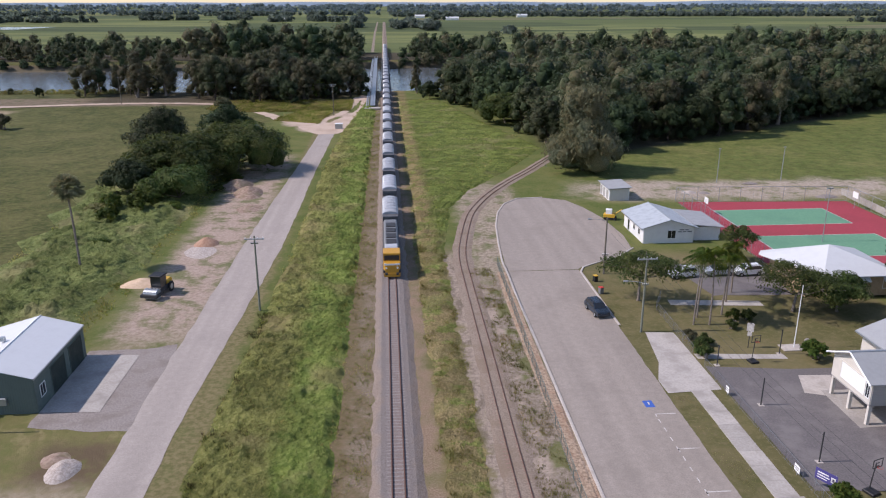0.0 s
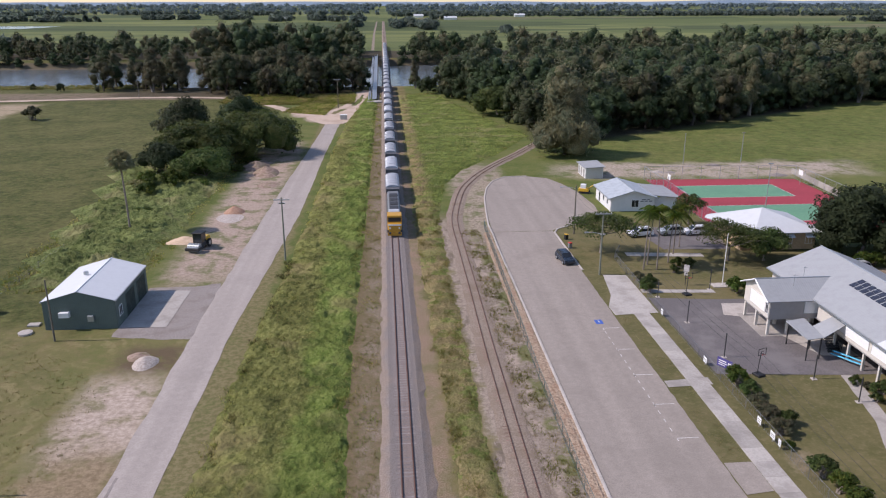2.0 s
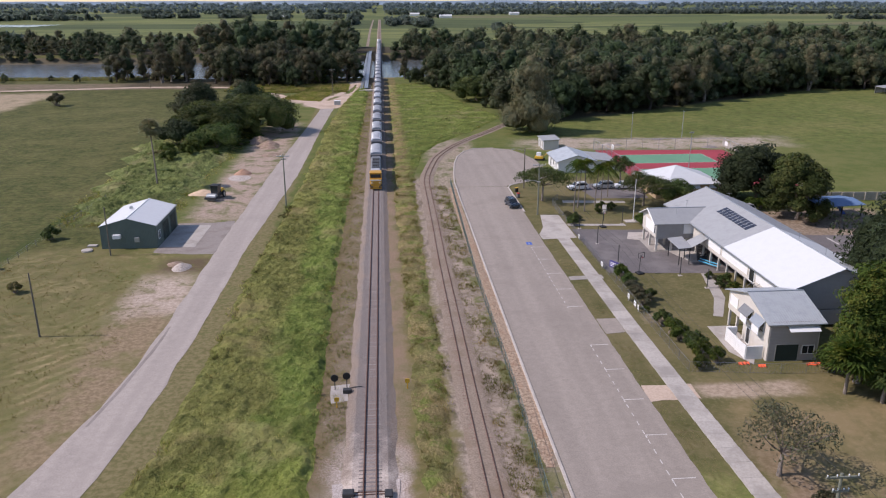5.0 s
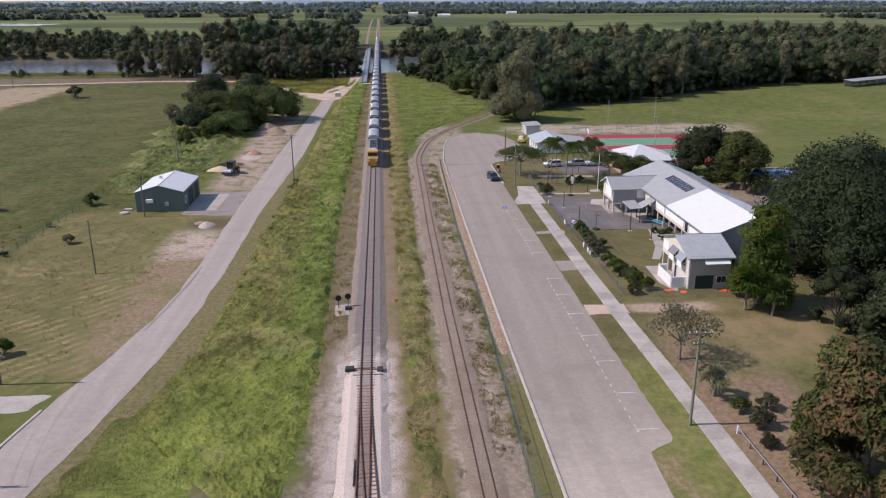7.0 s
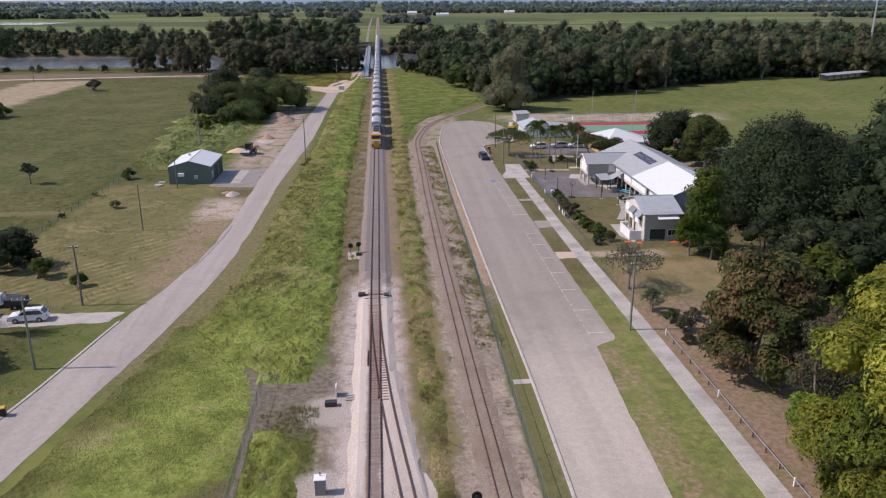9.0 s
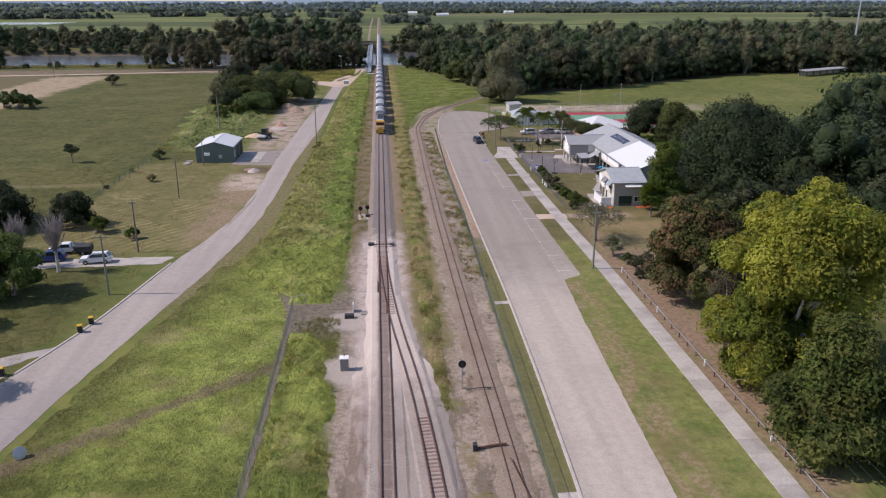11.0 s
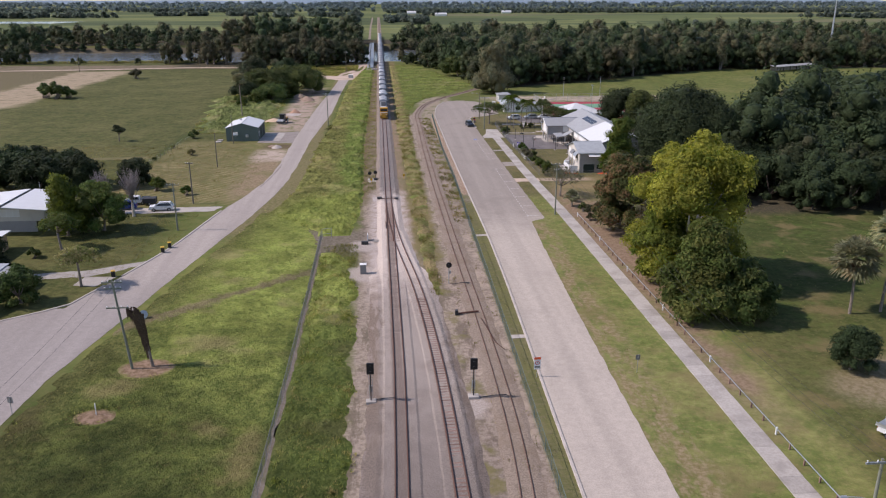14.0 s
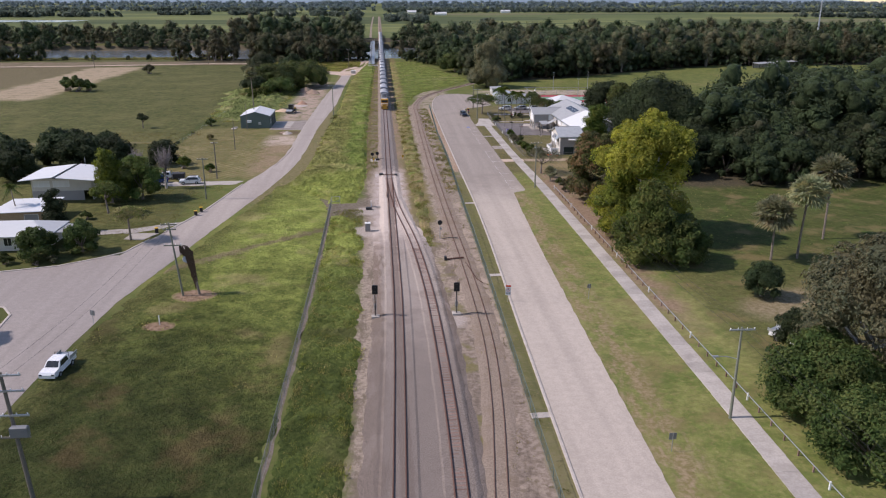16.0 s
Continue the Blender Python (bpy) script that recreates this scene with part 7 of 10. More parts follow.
strip("footing", [(-12.0, -28, 0.5), (-12.0, -60, 0.5), (-12.2, -86, 0.5), (-12.8, -125, 0.55), (-13.4, -180, 0.55)], 0.5, "fence_soil", "bare grey strip under the chain-link fence", 0.02, 0.3)
gate = thing("steel_gate", -11.9, -28.6, 0, 0, "small galvanised gate frame ending the fence", "gate")
Shape().tube([(0, 0, 0), (0, 0, 1.9)], 0.05, 6).ob("post", "galv", gate)
Shape().tube([(1.6, 0.6, 0), (1.6, 0.6, 1.9)], 0.05, 6).ob("post", "galv", gate)
Shape().tube([(0, 0, 1.85), (1.6, 0.6, 1.85)], 0.04, 6).ob("rail", "galv", gate)
Shape().tube([(0, 0, 0.9), (1.6, 0.6, 0.9)], 0.03, 6).ob("rail", "galv", gate)
chain_fence("school_fence", [(36.1, 75.4), (36.1, 50), (36.2, 18.4), (46.4, 17.0), (58, 16.4)], 1.25, "mesh_grey", "low grey wire fence round the school lawn", 3.2, cells=8, r=0.026)
chain_fence("school_fence", [(36.1, 79), (36.4, 93), (38.4, 97)], 1.25, "mesh_grey", "low grey wire fence beside the school garden", 3.2, cells=8, r=0.026)
chain_fence("court_fence", [(60.6, 107), (60.6, 151), (97.3, 149), (96.6, 105), (78, 106)], 3.2, "galv", "tall wire fence around the school courts", 4.4, cells=6, r=0.055)
rail_fence = thing("log_rail_fence", 36.3, -18, 0, 0, "low pipe-rail park fence with white end posts", "fence")
for i in range(62):
    y = -2.6 * i
    white = i % 6 == 0
    Shape().box(-0.07, y - 0.07, 0, 0.07, y + 0.07, 0.85 if white else 0.6, 0.02).ob("post", "white" if white else "timber_sleeper", rail_fence)
Shape().tube([(0, 0, 0.66), (0, -2.6 * 61, 0.66)], 0.05, 6).ob("rail", "galv", rail_fence)
paddock = thing("paddock_fence", -64, 60, 0, 0, "old wire paddock fence overgrown with weeds", "fence")
for i in range(27):
    x, y = 3.6 + 0.12 * i, 3.2 * i - 38
    Shape().tube([(x, y, -0.05), (x + 0.05 * math.sin(2.3 * i), y, 1.1 + 0.1 * math.sin(1.7 * i))], 0.05, 5).ob("post", "pole", paddock)
for z in (0.4, 0.75, 1.05):
    Shape().tube([(3.6, -38, z), (3.6 + 0.12 * 26, 3.2 * 26 - 38, z)], 0.008, 3).ob("wire", "galv", paddock)


def sign(name, x, y, rz, w, h, z, face, label, marks=(), legs=1):
    s = thing(name, x, y, 0, rz, label, "sign")
    for u in ((0,) if legs == 1 else (-w * 0.4, w * 0.4)):
        Shape().tube([(u, 0.03, 0), (u, 0.03, z + h)], 0.035, 6).ob("post", "galv", s)
    b = Shape().box(-w / 2, -0.03, z, w / 2, 0.0, z + h, 0.005).ob("board", face, s)
    for u0, v0, u1, v1, m in marks:
        Shape().box(u0, -0.042, z + v0, u1, -0.031, z + v1).ob("marking", m, b)
    return s


ring = [(-0.12, 0.55, 0.12, 0.62, "red"), (-0.12, 0.95, 0.12, 1.02, "red"), (-0.25, 0.68, -0.18, 0.9, "red"), (0.18, 0.68, 0.25, 0.9, "red"), (-0.2, 0.6, -0.12, 0.68, "red"), (0.12, 0.6, 0.2, 0.68, "red"), (-0.2, 0.9, -0.12, 0.97, "red"), (0.12, 0.9, 0.2, 0.97, "red"), (-0.1, 0.74, 0.1, 0.84, "black"), (-0.3, 0.2, 0.3, 0.26, "black"), (-0.3, 0.32, 0.3, 0.38, "black")]
sign("school_zone_sign", 15.5, -82.4, 0, 0.75, 1.5, 1.0, "white", "white road sign with a red ring under an orange board", ring + [(-0.37, 1.2, 0.37, 1.49, "orange")])
sign("street_sign", 24.8, -120.4, 180, 0.7, 0.7, 1.3, "mesh_grey", "grey back of a diamond road sign on the verge")
sign("street_sign", 27.0, -82.2, 180, 0.5, 0.6, 1.6, "mesh_grey", "grey back of a small road sign")
sign("street_sign", -39.3, -86.0, 160, 0.7, 0.7, 1.3, "mesh_grey", "grey back of a road sign at the corner")
sign("school_sign", 37.2, 51.6, -60, 2.0, 1.1, 0.8, "purple", "navy school sign with pale lettering bars", [(-0.8, 0.7, 0.2, 0.82, "white"), (-0.8, 0.45, 0.3, 0.55, "white"), (-0.8, 0.22, 0.1, 0.3, "white"), (0.45, 0.3, 0.85, 0.8, "white"), (0.52, 0.38, 0.78, 0.72, "purple")], 2)
for y, w in ((54.0, 0.9), (68.8, 0.7), (40.2, 0.8), (37.4, 0.9), (36.0, 0.5)):
    sign("fence_notice", 35.95, y, -90, w, 0.7, 0.35, "white", "small white notice board fixed to the fence", [(-w * 0.35, 0.4, w * 0.35, 0.48, "mesh_grey"), (-w * 0.35, 0.2, w * 0.3, 0.27, "mesh_grey")])
flag = thing("flagpole", 49.2, 79.7, 0, 0, "tall white flagpole on a pale concrete base", "flagpole")
Shape().tube([(0, 0, 0.1), (0, 0, 8.3)], [0.07, 0.045], 8).ob("shaft", "white", flag)
Shape().box(-1.6, -0.9, 0, 1.2, 0.9, 0.12, 0.02).ob("base", "kerb", flag)
mem = tagged(Shape().box(-0.45, -0.2, 0, 0.45, 0.2, 0.9, 0.1).box(-0.3, -0.14, 0.9, 0.3, 0.14, 1.4, 0.15).ob("memorial_stone", "concrete"), "small pale memorial stone beside the flagpole", "memorial")
mem.location = (50.6, 79.4, 0)
for x, y, h in ((47.0, 49.6, 3.0), (49.0, 44.1, 3.0), (39.1, 55.8, 3.2), (46.6, 78.2, 3.2), (38.6, 66.4, 3.2), (37.8, 75.8, 2.6)):
    b = thing("bollard_post", x, y, 0, 0, "dark steel shade-sail post in a concrete pad", "post", "yard posts")
    Shape().tube([(0, 0, 0.05), (0, 0, h)], 0.07, 8).ob("shaft", "dark_steel", b)
    Shape().box(-0.3, -0.3, 0, 0.3, 0.3, 0.06).ob("pad", "kerb", b)
for x, y, rz in ((41.1, 51.0, 20), (42.4, 76.4, 10)):
    hoop = thing("basketball_hoop", x, y, 0, rz, "portable black basketball hoop with a wheeled base", "basketball hoop", "basketball hoops")
    Shape().box(-0.5, -0.6, 0, 0.5, 0.5, 0.25, 0.06).ob("base", "black", hoop)
    Shape().tube([(0, 0.2, 0.2), (0, 0.0, 3.0)], 0.05, 7).ob("shaft", "dark_steel", hoop)
    r = Shape()
    for a in ((-0.6, 2.6, 0.6, 2.66), (-0.6, 3.4, 0.6, 3.46), (-0.6, 2.6, -0.54, 3.46), (0.54, 2.6, 0.6, 3.46), (-0.2, 2.75, 0.2, 2.8), (-0.2, 3.05, 0.2, 3.1)):
        r.box(a[0], -0.15, a[1], a[2], -0.1, a[3])
    r.ob("backboard", "dark_steel", hoop)
    Shape().tube([(0.23 * math.cos(q), -0.4 + 0.23 * math.sin(q), 2.75) for q in [i * math.pi / 5 for i in range(11)]], 0.015, 4).ob("hoop", "red", hoop)
post = thing("court_light", 76.4, 121.5, 0, 0, "tall slim floodlight pole between the courts", "light pole")
Shape().tube([(0, 0, 0), (0, 0, 9.8)], [0.09, 0.05], 7).ob("shaft", "galv", post)
Shape().box(-0.5, -0.15, 9.6, 0.5, 0.15, 9.8, 0.03).ob("lamp_head", "galv", post)
for x, y, rz in ((63.0, 141.0, 90), (95.2, 143.0, -90)):
    bb = thing("netball_board", x, y, 0, rz, "white goal backboard on a steel post", "goal post", "court goals")
    Shape().tube([(0, 0.1, 0), (0, 0.1, 3.0)], 0.06, 7).ob("shaft", "galv", bb)
    Shape().box(-0.9, 0, 2.2, 0.9, 0.05, 3.4, 0.01).ob("board", "white", bb)
tower = thing("radio_tower", 362, 454, 0, 0, "tall pale telecommunication mast above the forest", "mast")
Shape().tube([(0, 0, -1), (0, 0, 44)], [0.9, 0.35], 8).ob("shaft", "galv", tower)
Shape().box(-1.2, -1.2, 40, 1.2, 1.2, 42).ob("antenna", "white", tower)
# blue bench: two narrow planks on short posts beside the wing
bench = thing("slide", 53.2, 53.5, 0, -60, "narrow bright blue bench standing by the wing", "slide")
Shape().box(-1.9, -0.36, 0.45, 1.9, -0.05, 0.5, 0.02).box(-1.9, 0.05, 0.7, 1.9, 0.36, 0.75, 0.02).ob("bed", "cyan", bench)
posts(bench, [(-1.8, 0), (1.8, 0)], 0, 0.45, 0.06, "galv")
sculpt = thing("school_emblem", 43.6, 80.2, 0, -30, "cream cut-out emblem board on a thin post", "sign")
Shape().tube([(0, 0, 0), (0, 0, 3.4)], 0.05, 6).ob("post", "dark_steel", sculpt)
Shape().box(-0.4, -0.05, 2.2, 0.4, 0.05, 3.3, 0.1).box(-0.25, -0.05, 1.6, 0.25, 0.05, 2.15, 0.08).ob("board", "line", sculpt)


# ---- signals and lineside gear ----
def signal(x, y, h, label, heads=1):
    s = thing("railway_signal", x, y, 0, 0, label, "signal", "signals")
    Shape().box(-0.55, -0.4, 0, 0.55, 0.4, 0.3, 0.04).ob("base", "concrete", s)
    Shape().tube([(0, 0, 0.3), (0, 0, h)], 0.07, 7).ob("post", "dark_steel", s)
    Shape().box(-0.38, -0.2, h - 0.9, 0.38, 0.0, h + 0.35, 0.05).ob("backing_board", "black", s)
    for i in range(2):
        Shape().tube([(0, -0.2, h - 0.6 + 0.6 * i), (0, -0.42, h - 0.6 + 0.6 * i)], [0.13, 0.15], 9).ob("lamp_hood", "black", s)
    Shape().box(-0.14, 0.05, 1.2, 0.14, 0.3, 1.9, 0.02).ob("relay_box", "galv", s)
    l = Shape()
    for u in (-0.18, 0.18):
        l.tube([(u, 0.25, 0.3), (u, 0.12, h - 0.6)], 0.02, 4)
    for i in range(8):
        l.tube([(-0.18, 0.24 - 0.012 * i, 0.6 + 0.35 * i), (0.18, 0.24 - 0.012 * i, 0.6 + 0.35 * i)], 0.015, 4)
    l.ob("ladder", "galv", s)
    return s


signal(-2.9, -86.6, 4.3, "black colour-light signal on a thin dark post")
signal(7.9, -86.4, 4.3, "black colour-light signal between the tracks")
small = thing("railway_signal", 8.3, -52.3, 0, 0, "slim grey signal post with one round black head", "signal", "signals")
Shape().tube([(0, 0, -0.05), (0, 0, 2.9)], 0.065, 7).ob("post", "galv", small)
Shape().tube([(0, -0.12, 2.95), (0, 0.0, 2.95), (0, 0.12, 2.95)], [0.42, 0.42, 0.2], 14).ob("head", "black", small, "round black signal head")
Shape().tube([(0, -0.12, 2.95), (0, -0.4, 2.98)], [0.16, 0.18], 10).ob("lamp_hood", "black", small)
Shape().box(0.08, -0.1, 1.6, 0.3, 0.12, 2.05, 0.02).ob("relay_box", "galv", small)
for x, y, w in ((-1.6, -86.3, 2.4), (10.0, -86.6, 2.8), (10.0, -52.8, 2.6), (-1.9, 17.2, 1.6)):
    tagged(Shape().tube([(x - w / 2, y, 0.12), (x, y + 0.03, 0.3), (x + w / 2, y - 0.02, 0.34)], 0.05, 5).ob("signal_cable", "dark_steel"), "dark cable duct laid across the ballast", "cable", "track cables")
dwarf = thing("ground_signal", -3.4, 17.2, 0, 0, "pair of round black ground signals by the line", "signal", "signals")
for x, h in ((-0.6, 1.5), (0.7, 1.7)):
    Shape().tube([(x, 0, 0.05), (x, 0, h)], 0.05, 6).ob("post", "dark_steel", dwarf)
    Shape().tube([(x, -0.12, h), (x, 0.0, h), (x, 0.1, h)], [0.42, 0.42, 0.2], 12).ob("disc", "black", dwarf)
Shape().box(0.3, -1.0, 0.05, 1.2, -0.4, 0.5, 0.04).ob("machine_box", "dark_steel", dwarf)
patch("slab", [(-4.6, 18.2), (-2.6, 18.4), (-2.4, 14.6), (-4.4, 14.2)], "concrete", "pale sand-coloured pad around the ground signals", 0.02, 0.3, "slab")
point = thing("point_machine", -1.6, -2.0, 0, 0, "dark point machine with rods on a white pad", "point machine")
Shape().box(-0.7, -0.5, 0.3, 0.3, 0.3, 0.72, 0.06).ob("case", "dark_steel", point)
for y in (-0.2, 0.15, -1.4):
    Shape().tube([(0.2, y, 0.36), (3.6, y, 0.36)], 0.045, 6).ob("rod", "rail", point)
Shape().box(2.9, -0.7, 0.3, 3.6, 0.3, 0.5, 0.04).ob("lock_box", "dark_steel", point)
patch("slab", [(-3.3, 0.0), (2.6, 0.2), (2.6, -3.6), (-3.2, -3.4)], "ballast_pale", "white stone pad around the points", 0.05, 0.4, "slab")
cab = thing("relay_cabinet", -4.4, -46.8, 0, 0, "grey lineside relay cabinet with a white roof", "cabinet")
Shape().box(-0.45, -0.4, 0, 0.45, 0.4, 1.5, 0.02).ob("case", "mesh_grey", cab)
Shape().box(-0.52, -0.47, 1.5, 0.52, 0.47, 1.58, 0.03).ob("lid", "white", cab)
Shape().tube([(0, 0.2, 1.58), (0, 0.2, 1.9)], 0.05, 6).ob("vent", "dark_steel", cab)
ph = thing("lineside_box", -4.3, -32.0, 0, 0, "low lineside box with a white panel on pale gravel", "cabinet")
Shape().box(-0.7, -0.4, 0, 0.5, 0.3, 0.55, 0.05).ob("case", "dark_steel", ph)
Shape().box(0.3, 1.6, 0, 0.42, 2.6, 1.2, 0.02).ob("panel", "white", ph)
for i in range(3):
    tagged(Shape().box(-2.9, -31.2 + 0.5 * i, 0.02, -1.9, -31.0 + 0.5 * i, 0.14, 0.02).ob("spare_beam", "concrete"), "short pale concrete beam lying on gravel", "beam", "spare beams")
der = thing("derailer", 9.6, -64.0, 0, 0, "rusty derailing block and lever across the siding", "derailer")
Shape().tube([(-1.2, 0.0, 0.15), (0.3, 0.25, 0.22), (1.7, 0.35, 0.28)], 0.12, 6).ob("rod", "rail", der)
Shape().box(-1.5, -0.3, 0, -1.1, 0.3, 0.7, 0.05).ob("lever", "dark_steel", der)
Shape().tube([(1.7, -2, 0.3), (2.6, -9.5, 0.2)], 0.05, 5).tube([(2.6, -9.5, 0.2), (3.4, -11.4, 0.2)], 0.05, 5).ob("throw_rail", "rail", der)
sb = thing("junction_box", -16.1, 254.0, 0, 0, "pale roadside service box with a lid", "box")
Shape().box(-1.2, -0.8, 0, 1.2, 0.8, 1.6, 0.05).ob("case", "galv", sb)
Shape().box(-1.3, -0.9, 1.6, 1.3, 0.9, 1.75, 0.04).ob("lid", "white", sb)
for x, y, c in ((-3.6, 13.4, "yellow"), (3.9, 17.0, "yellow")):
    tagged(Shape().tube([(x, y, 0), (x, y, 0.9)], 0.06, 6).box(x - 0.25, y - 0.03, 0.7, x + 0.25, y + 0.03, 1.2, 0.02).ob("track_marker", c), "small yellow trackside marker on a short post", "marker", "track markers")


# ---- vehicles ----
def car_body(owner, prof, half, mat, glassmat="glass_dark"):
    """A car body from a side profile of (y, z, half width) pairs, tumblehome at the cabin."""
    s, k = Shape(), len(prof)
    s.v = [(-w * half, y, z) for y, z, w in prof] + [(w * half, y, z) for y, z, w in prof]
    s.f = [tuple(range(k)), tuple(range(k, 2 * k))[::-1]]
    s.f += [(i, k + i, k + (i + 1) % k, (i + 1) % k) for i in range(k)]
    return s.ob("body", mat, owner)


def wheels(owner, ys, half, r=0.36):
    for y in ys:
        for sx in (-1, 1):
            w = Shape().wheel(sx * (half - 0.1), y, r, r, 0.24).ob("wheel", "tyre", owner)
            Shape().wheel(sx * (half - 0.01), y, r, r * 0.6, 0.08, 10).ob("rim", "galv", w)


def car(x, y, rz, mat, label, kind="suv"):
    c = thing("car", x, y, 0, rz, label, "car", "parked cars")
    half = 0.94
    if kind == "suv":
        car_body(c, [(-2.3, 0.35, 0.95), (-2.35, 0.75, 0.96), (-2.25, 0.98, 0.94), (-1.2, 1.08, 0.95), (2.2, 1.1, 0.95), (2.36, 0.8, 0.96), (2.3, 0.35, 0.95)], half, mat)
        car_body(c, [(-1.25, 1.07, 0.93), (-0.45, 1.68, 0.76), (1.7, 1.72, 0.76), (2.22, 1.09, 0.9)], half, mat)
        for sx in (-1, 1):
            q = [(-1.0, 1.12, 0.945), (-0.42, 1.6, 0.81), (1.6, 1.62, 0.81), (1.98, 1.12, 0.945)]
            Shape().quad(*[(sx * (w * half + 0.004), yy, z) for yy, z, w in (q if sx < 0 else q[::-1])]).ob("side_glass", "glass_dark", c)
        Shape().quad((-0.74, -1.2, 1.13), (0.74, -1.2, 1.13), (0.62, -0.52, 1.65), (-0.62, -0.52, 1.65)).ob("windscreen", "glass_dark", c)
        Shape().quad((0.74, 2.2, 1.15), (-0.74, 2.2, 1.15), (-0.62, 1.78, 1.66), (0.62, 1.78, 1.66)).ob("rear_glass", "glass_dark", c)
        for sx in (-0.6, 0.6):
            Shape().box(sx - 0.03, -0.3, 1.71, sx + 0.03, 1.5, 1.78).ob("roof_rail", "dark_steel", c)
    else:
        car_body(c, [(-2.6, 0.4, 0.95), (-2.65, 0.8, 0.96), (-2.5, 1.05, 0.93), (-1.4, 1.12, 0.95), (2.5, 1.0, 0.95), (2.6, 0.5, 0.95)], half, mat)
        car_body(c, [(-1.45, 1.1, 0.93), (-0.75, 1.72, 0.76), (0.75, 1.74, 0.76), (1.0, 1.06, 0.9)], half, mat)
        for sx in (-1, 1):
            q = [(-1.15, 1.15, 0.94), (-0.7, 1.62, 0.81), (0.65, 1.64, 0.81), (0.82, 1.15, 0.93)]
            Shape().quad(*[(sx * (w * half + 0.004), yy, z) for yy, z, w in (q if sx < 0 else q[::-1])]).ob("side_glass", "glass_dark", c)
        Shape().quad((-0.74, -1.4, 1.17), (0.74, -1.4, 1.17), (0.62, -0.82, 1.69), (-0.62, -0.82, 1.69)).ob("windscreen", "glass_dark", c)
        Shape().box(-0.95, 1.05, 1.02, 0.95, 2.75, 1.12, 0.02).ob("tray", "galv", c)
        for sx in (-0.92, 0.92):
            Shape().box(sx - 0.03, 1.05, 1.12, sx + 0.03, 2.75, 1.4).ob("tray_side", "galv", c)
        Shape().tube([(-0.8, 1.1, 1.12), (-0.8, 1.1, 1.85), (0.8, 1.1, 1.85), (0.8, 1.1, 1.12)], 0.04, 6).ob("rack", "dark_steel", c)
    Shape().box(-0.9, -2.55 if kind != "suv" else -2.42, 0.38, 0.9, -2.3, 0.62, 0.06).ob("bumper", "dark_steel", c)
    for sx in (-0.68, 0.68):
        Shape().box(sx - 0.17, (-2.66 if kind != "suv" else -2.37), 0.72, sx + 0.17, -2.25, 0.88, 0.03).ob("headlight", "glass_dark", c)
        Shape().box(sx - 0.12, 2.2 if kind == "suv" else 2.5, 0.8, sx + 0.12, 2.37 if kind == "suv" else 2.62, 1.0, 0.02).ob("tail_light", "red", c)
    wheels(c, (-1.45, 1.45), half)
    return c


car(27.9, 92.6, 8, "car_navy", "dark blue hatchback parked by the kerb")
car(-38.7, -99.1, -5, "car_white", "white utility truck parked half on the grass", "ute")
car(-45.0, -6.6, -84, "car_white", "white four-wheel drive parked on the driveway")
car(-52.6, -5.2, -82, "car_blue", "blue sedan parked beside the bare trees")
car(-51.6, -1.2, -84, "car_white", "white utility truck parked near the hedge", "ute")
car(44.9, 105.6, -80, "car_white", "white hatchback in the school car park")
car(50.9, 106.2, -85, "car_silver", "silver car shaded by palms in the car park")
car(55.4, 105.9, -85, "car_white", "white van-like car in the school car park")
car(73.0, 84.0, -80, "car_silver", "silver car half hidden behind the school")
car(48.0, -98.6, 30, "car_white", "white utility truck standing on the park lawn", "ute")
trailer = thing("box_trailer", -48.6, -1.8, 0, -85, "dark covered trailer parked behind the car", "trailer")
Shape().box(-0.9, -1.3, 0.5, 0.9, 1.3, 1.5, 0.08).ob("body", "dark_steel", trailer)
wheels(trailer, (0.0,), 0.95, 0.32)

roller = thing("road_roller", -34.0, 104.2, 0, -14, "yellow and black road roller parked on bare earth", "road roller")
Shape().tube([(-1.05, -1.9, 0.75), (-1.0, -1.9, 0.75), (1.0, -1.9, 0.75), (1.05, -1.9, 0.75)], [0.7, 0.75, 0.75, 0.7], 20).ob("drum", "galv", roller, "grey steel padded drum")
for i in range(10):
    a = 2 * math.pi * i / 10
    for x in (-0.8, -0.3, 0.2, 0.7):
        Shape().box(x - 0.12, -1.9 + 0.76 * math.cos(a) - 0.07, 0.75 + 0.76 * math.sin(a) - 0.07, x + 0.12, -1.9 + 0.76 * math.cos(a) + 0.07, 0.75 + 0.76 * math.sin(a) + 0.07).ob("pad", "galv", roller)
Shape().box(-1.25, -2.8, 0.5, -1.1, -0.9, 0.95, 0.04).box(1.1, -2.8, 0.5, 1.25, -0.9, 0.95, 0.04).box(-1.25, -2.95, 0.45, 1.25, -2.7, 0.95, 0.05).ob("drum_frame", "dark_steel", roller)
Shape().box(-0.85, -0.9, 0.6, 0.85, 2.6, 1.3, 0.1).ob("chassis", "dark_steel", roller)
Shape().box(-0.8, 1.0, 1.3, 0.8, 2.55, 1.9, 0.15).ob("engine_cover", "yellow", roller)
Shape().box(-0.8, -0.7, 1.3, 0.8, 0.9, 2.9, 0.08).ob("cab", "glass_dark", roller)
Shape().box(-0.95, -0.85, 2.9, 0.95, 1.05, 3.05, 0.05).ob("cab_roof", "black", roller)
wheels(roller, (1.6,), 1.15, 0.75)
mower = thing("yellow_machine", 42.9, 138.6, 0, 70, "small yellow excavator parked beside the clubhouse", "excavator")
Shape().box(-0.8, -1.2, 0.1, -0.45, 1.2, 0.55, 0.1).ob("track", "tyre", mower)
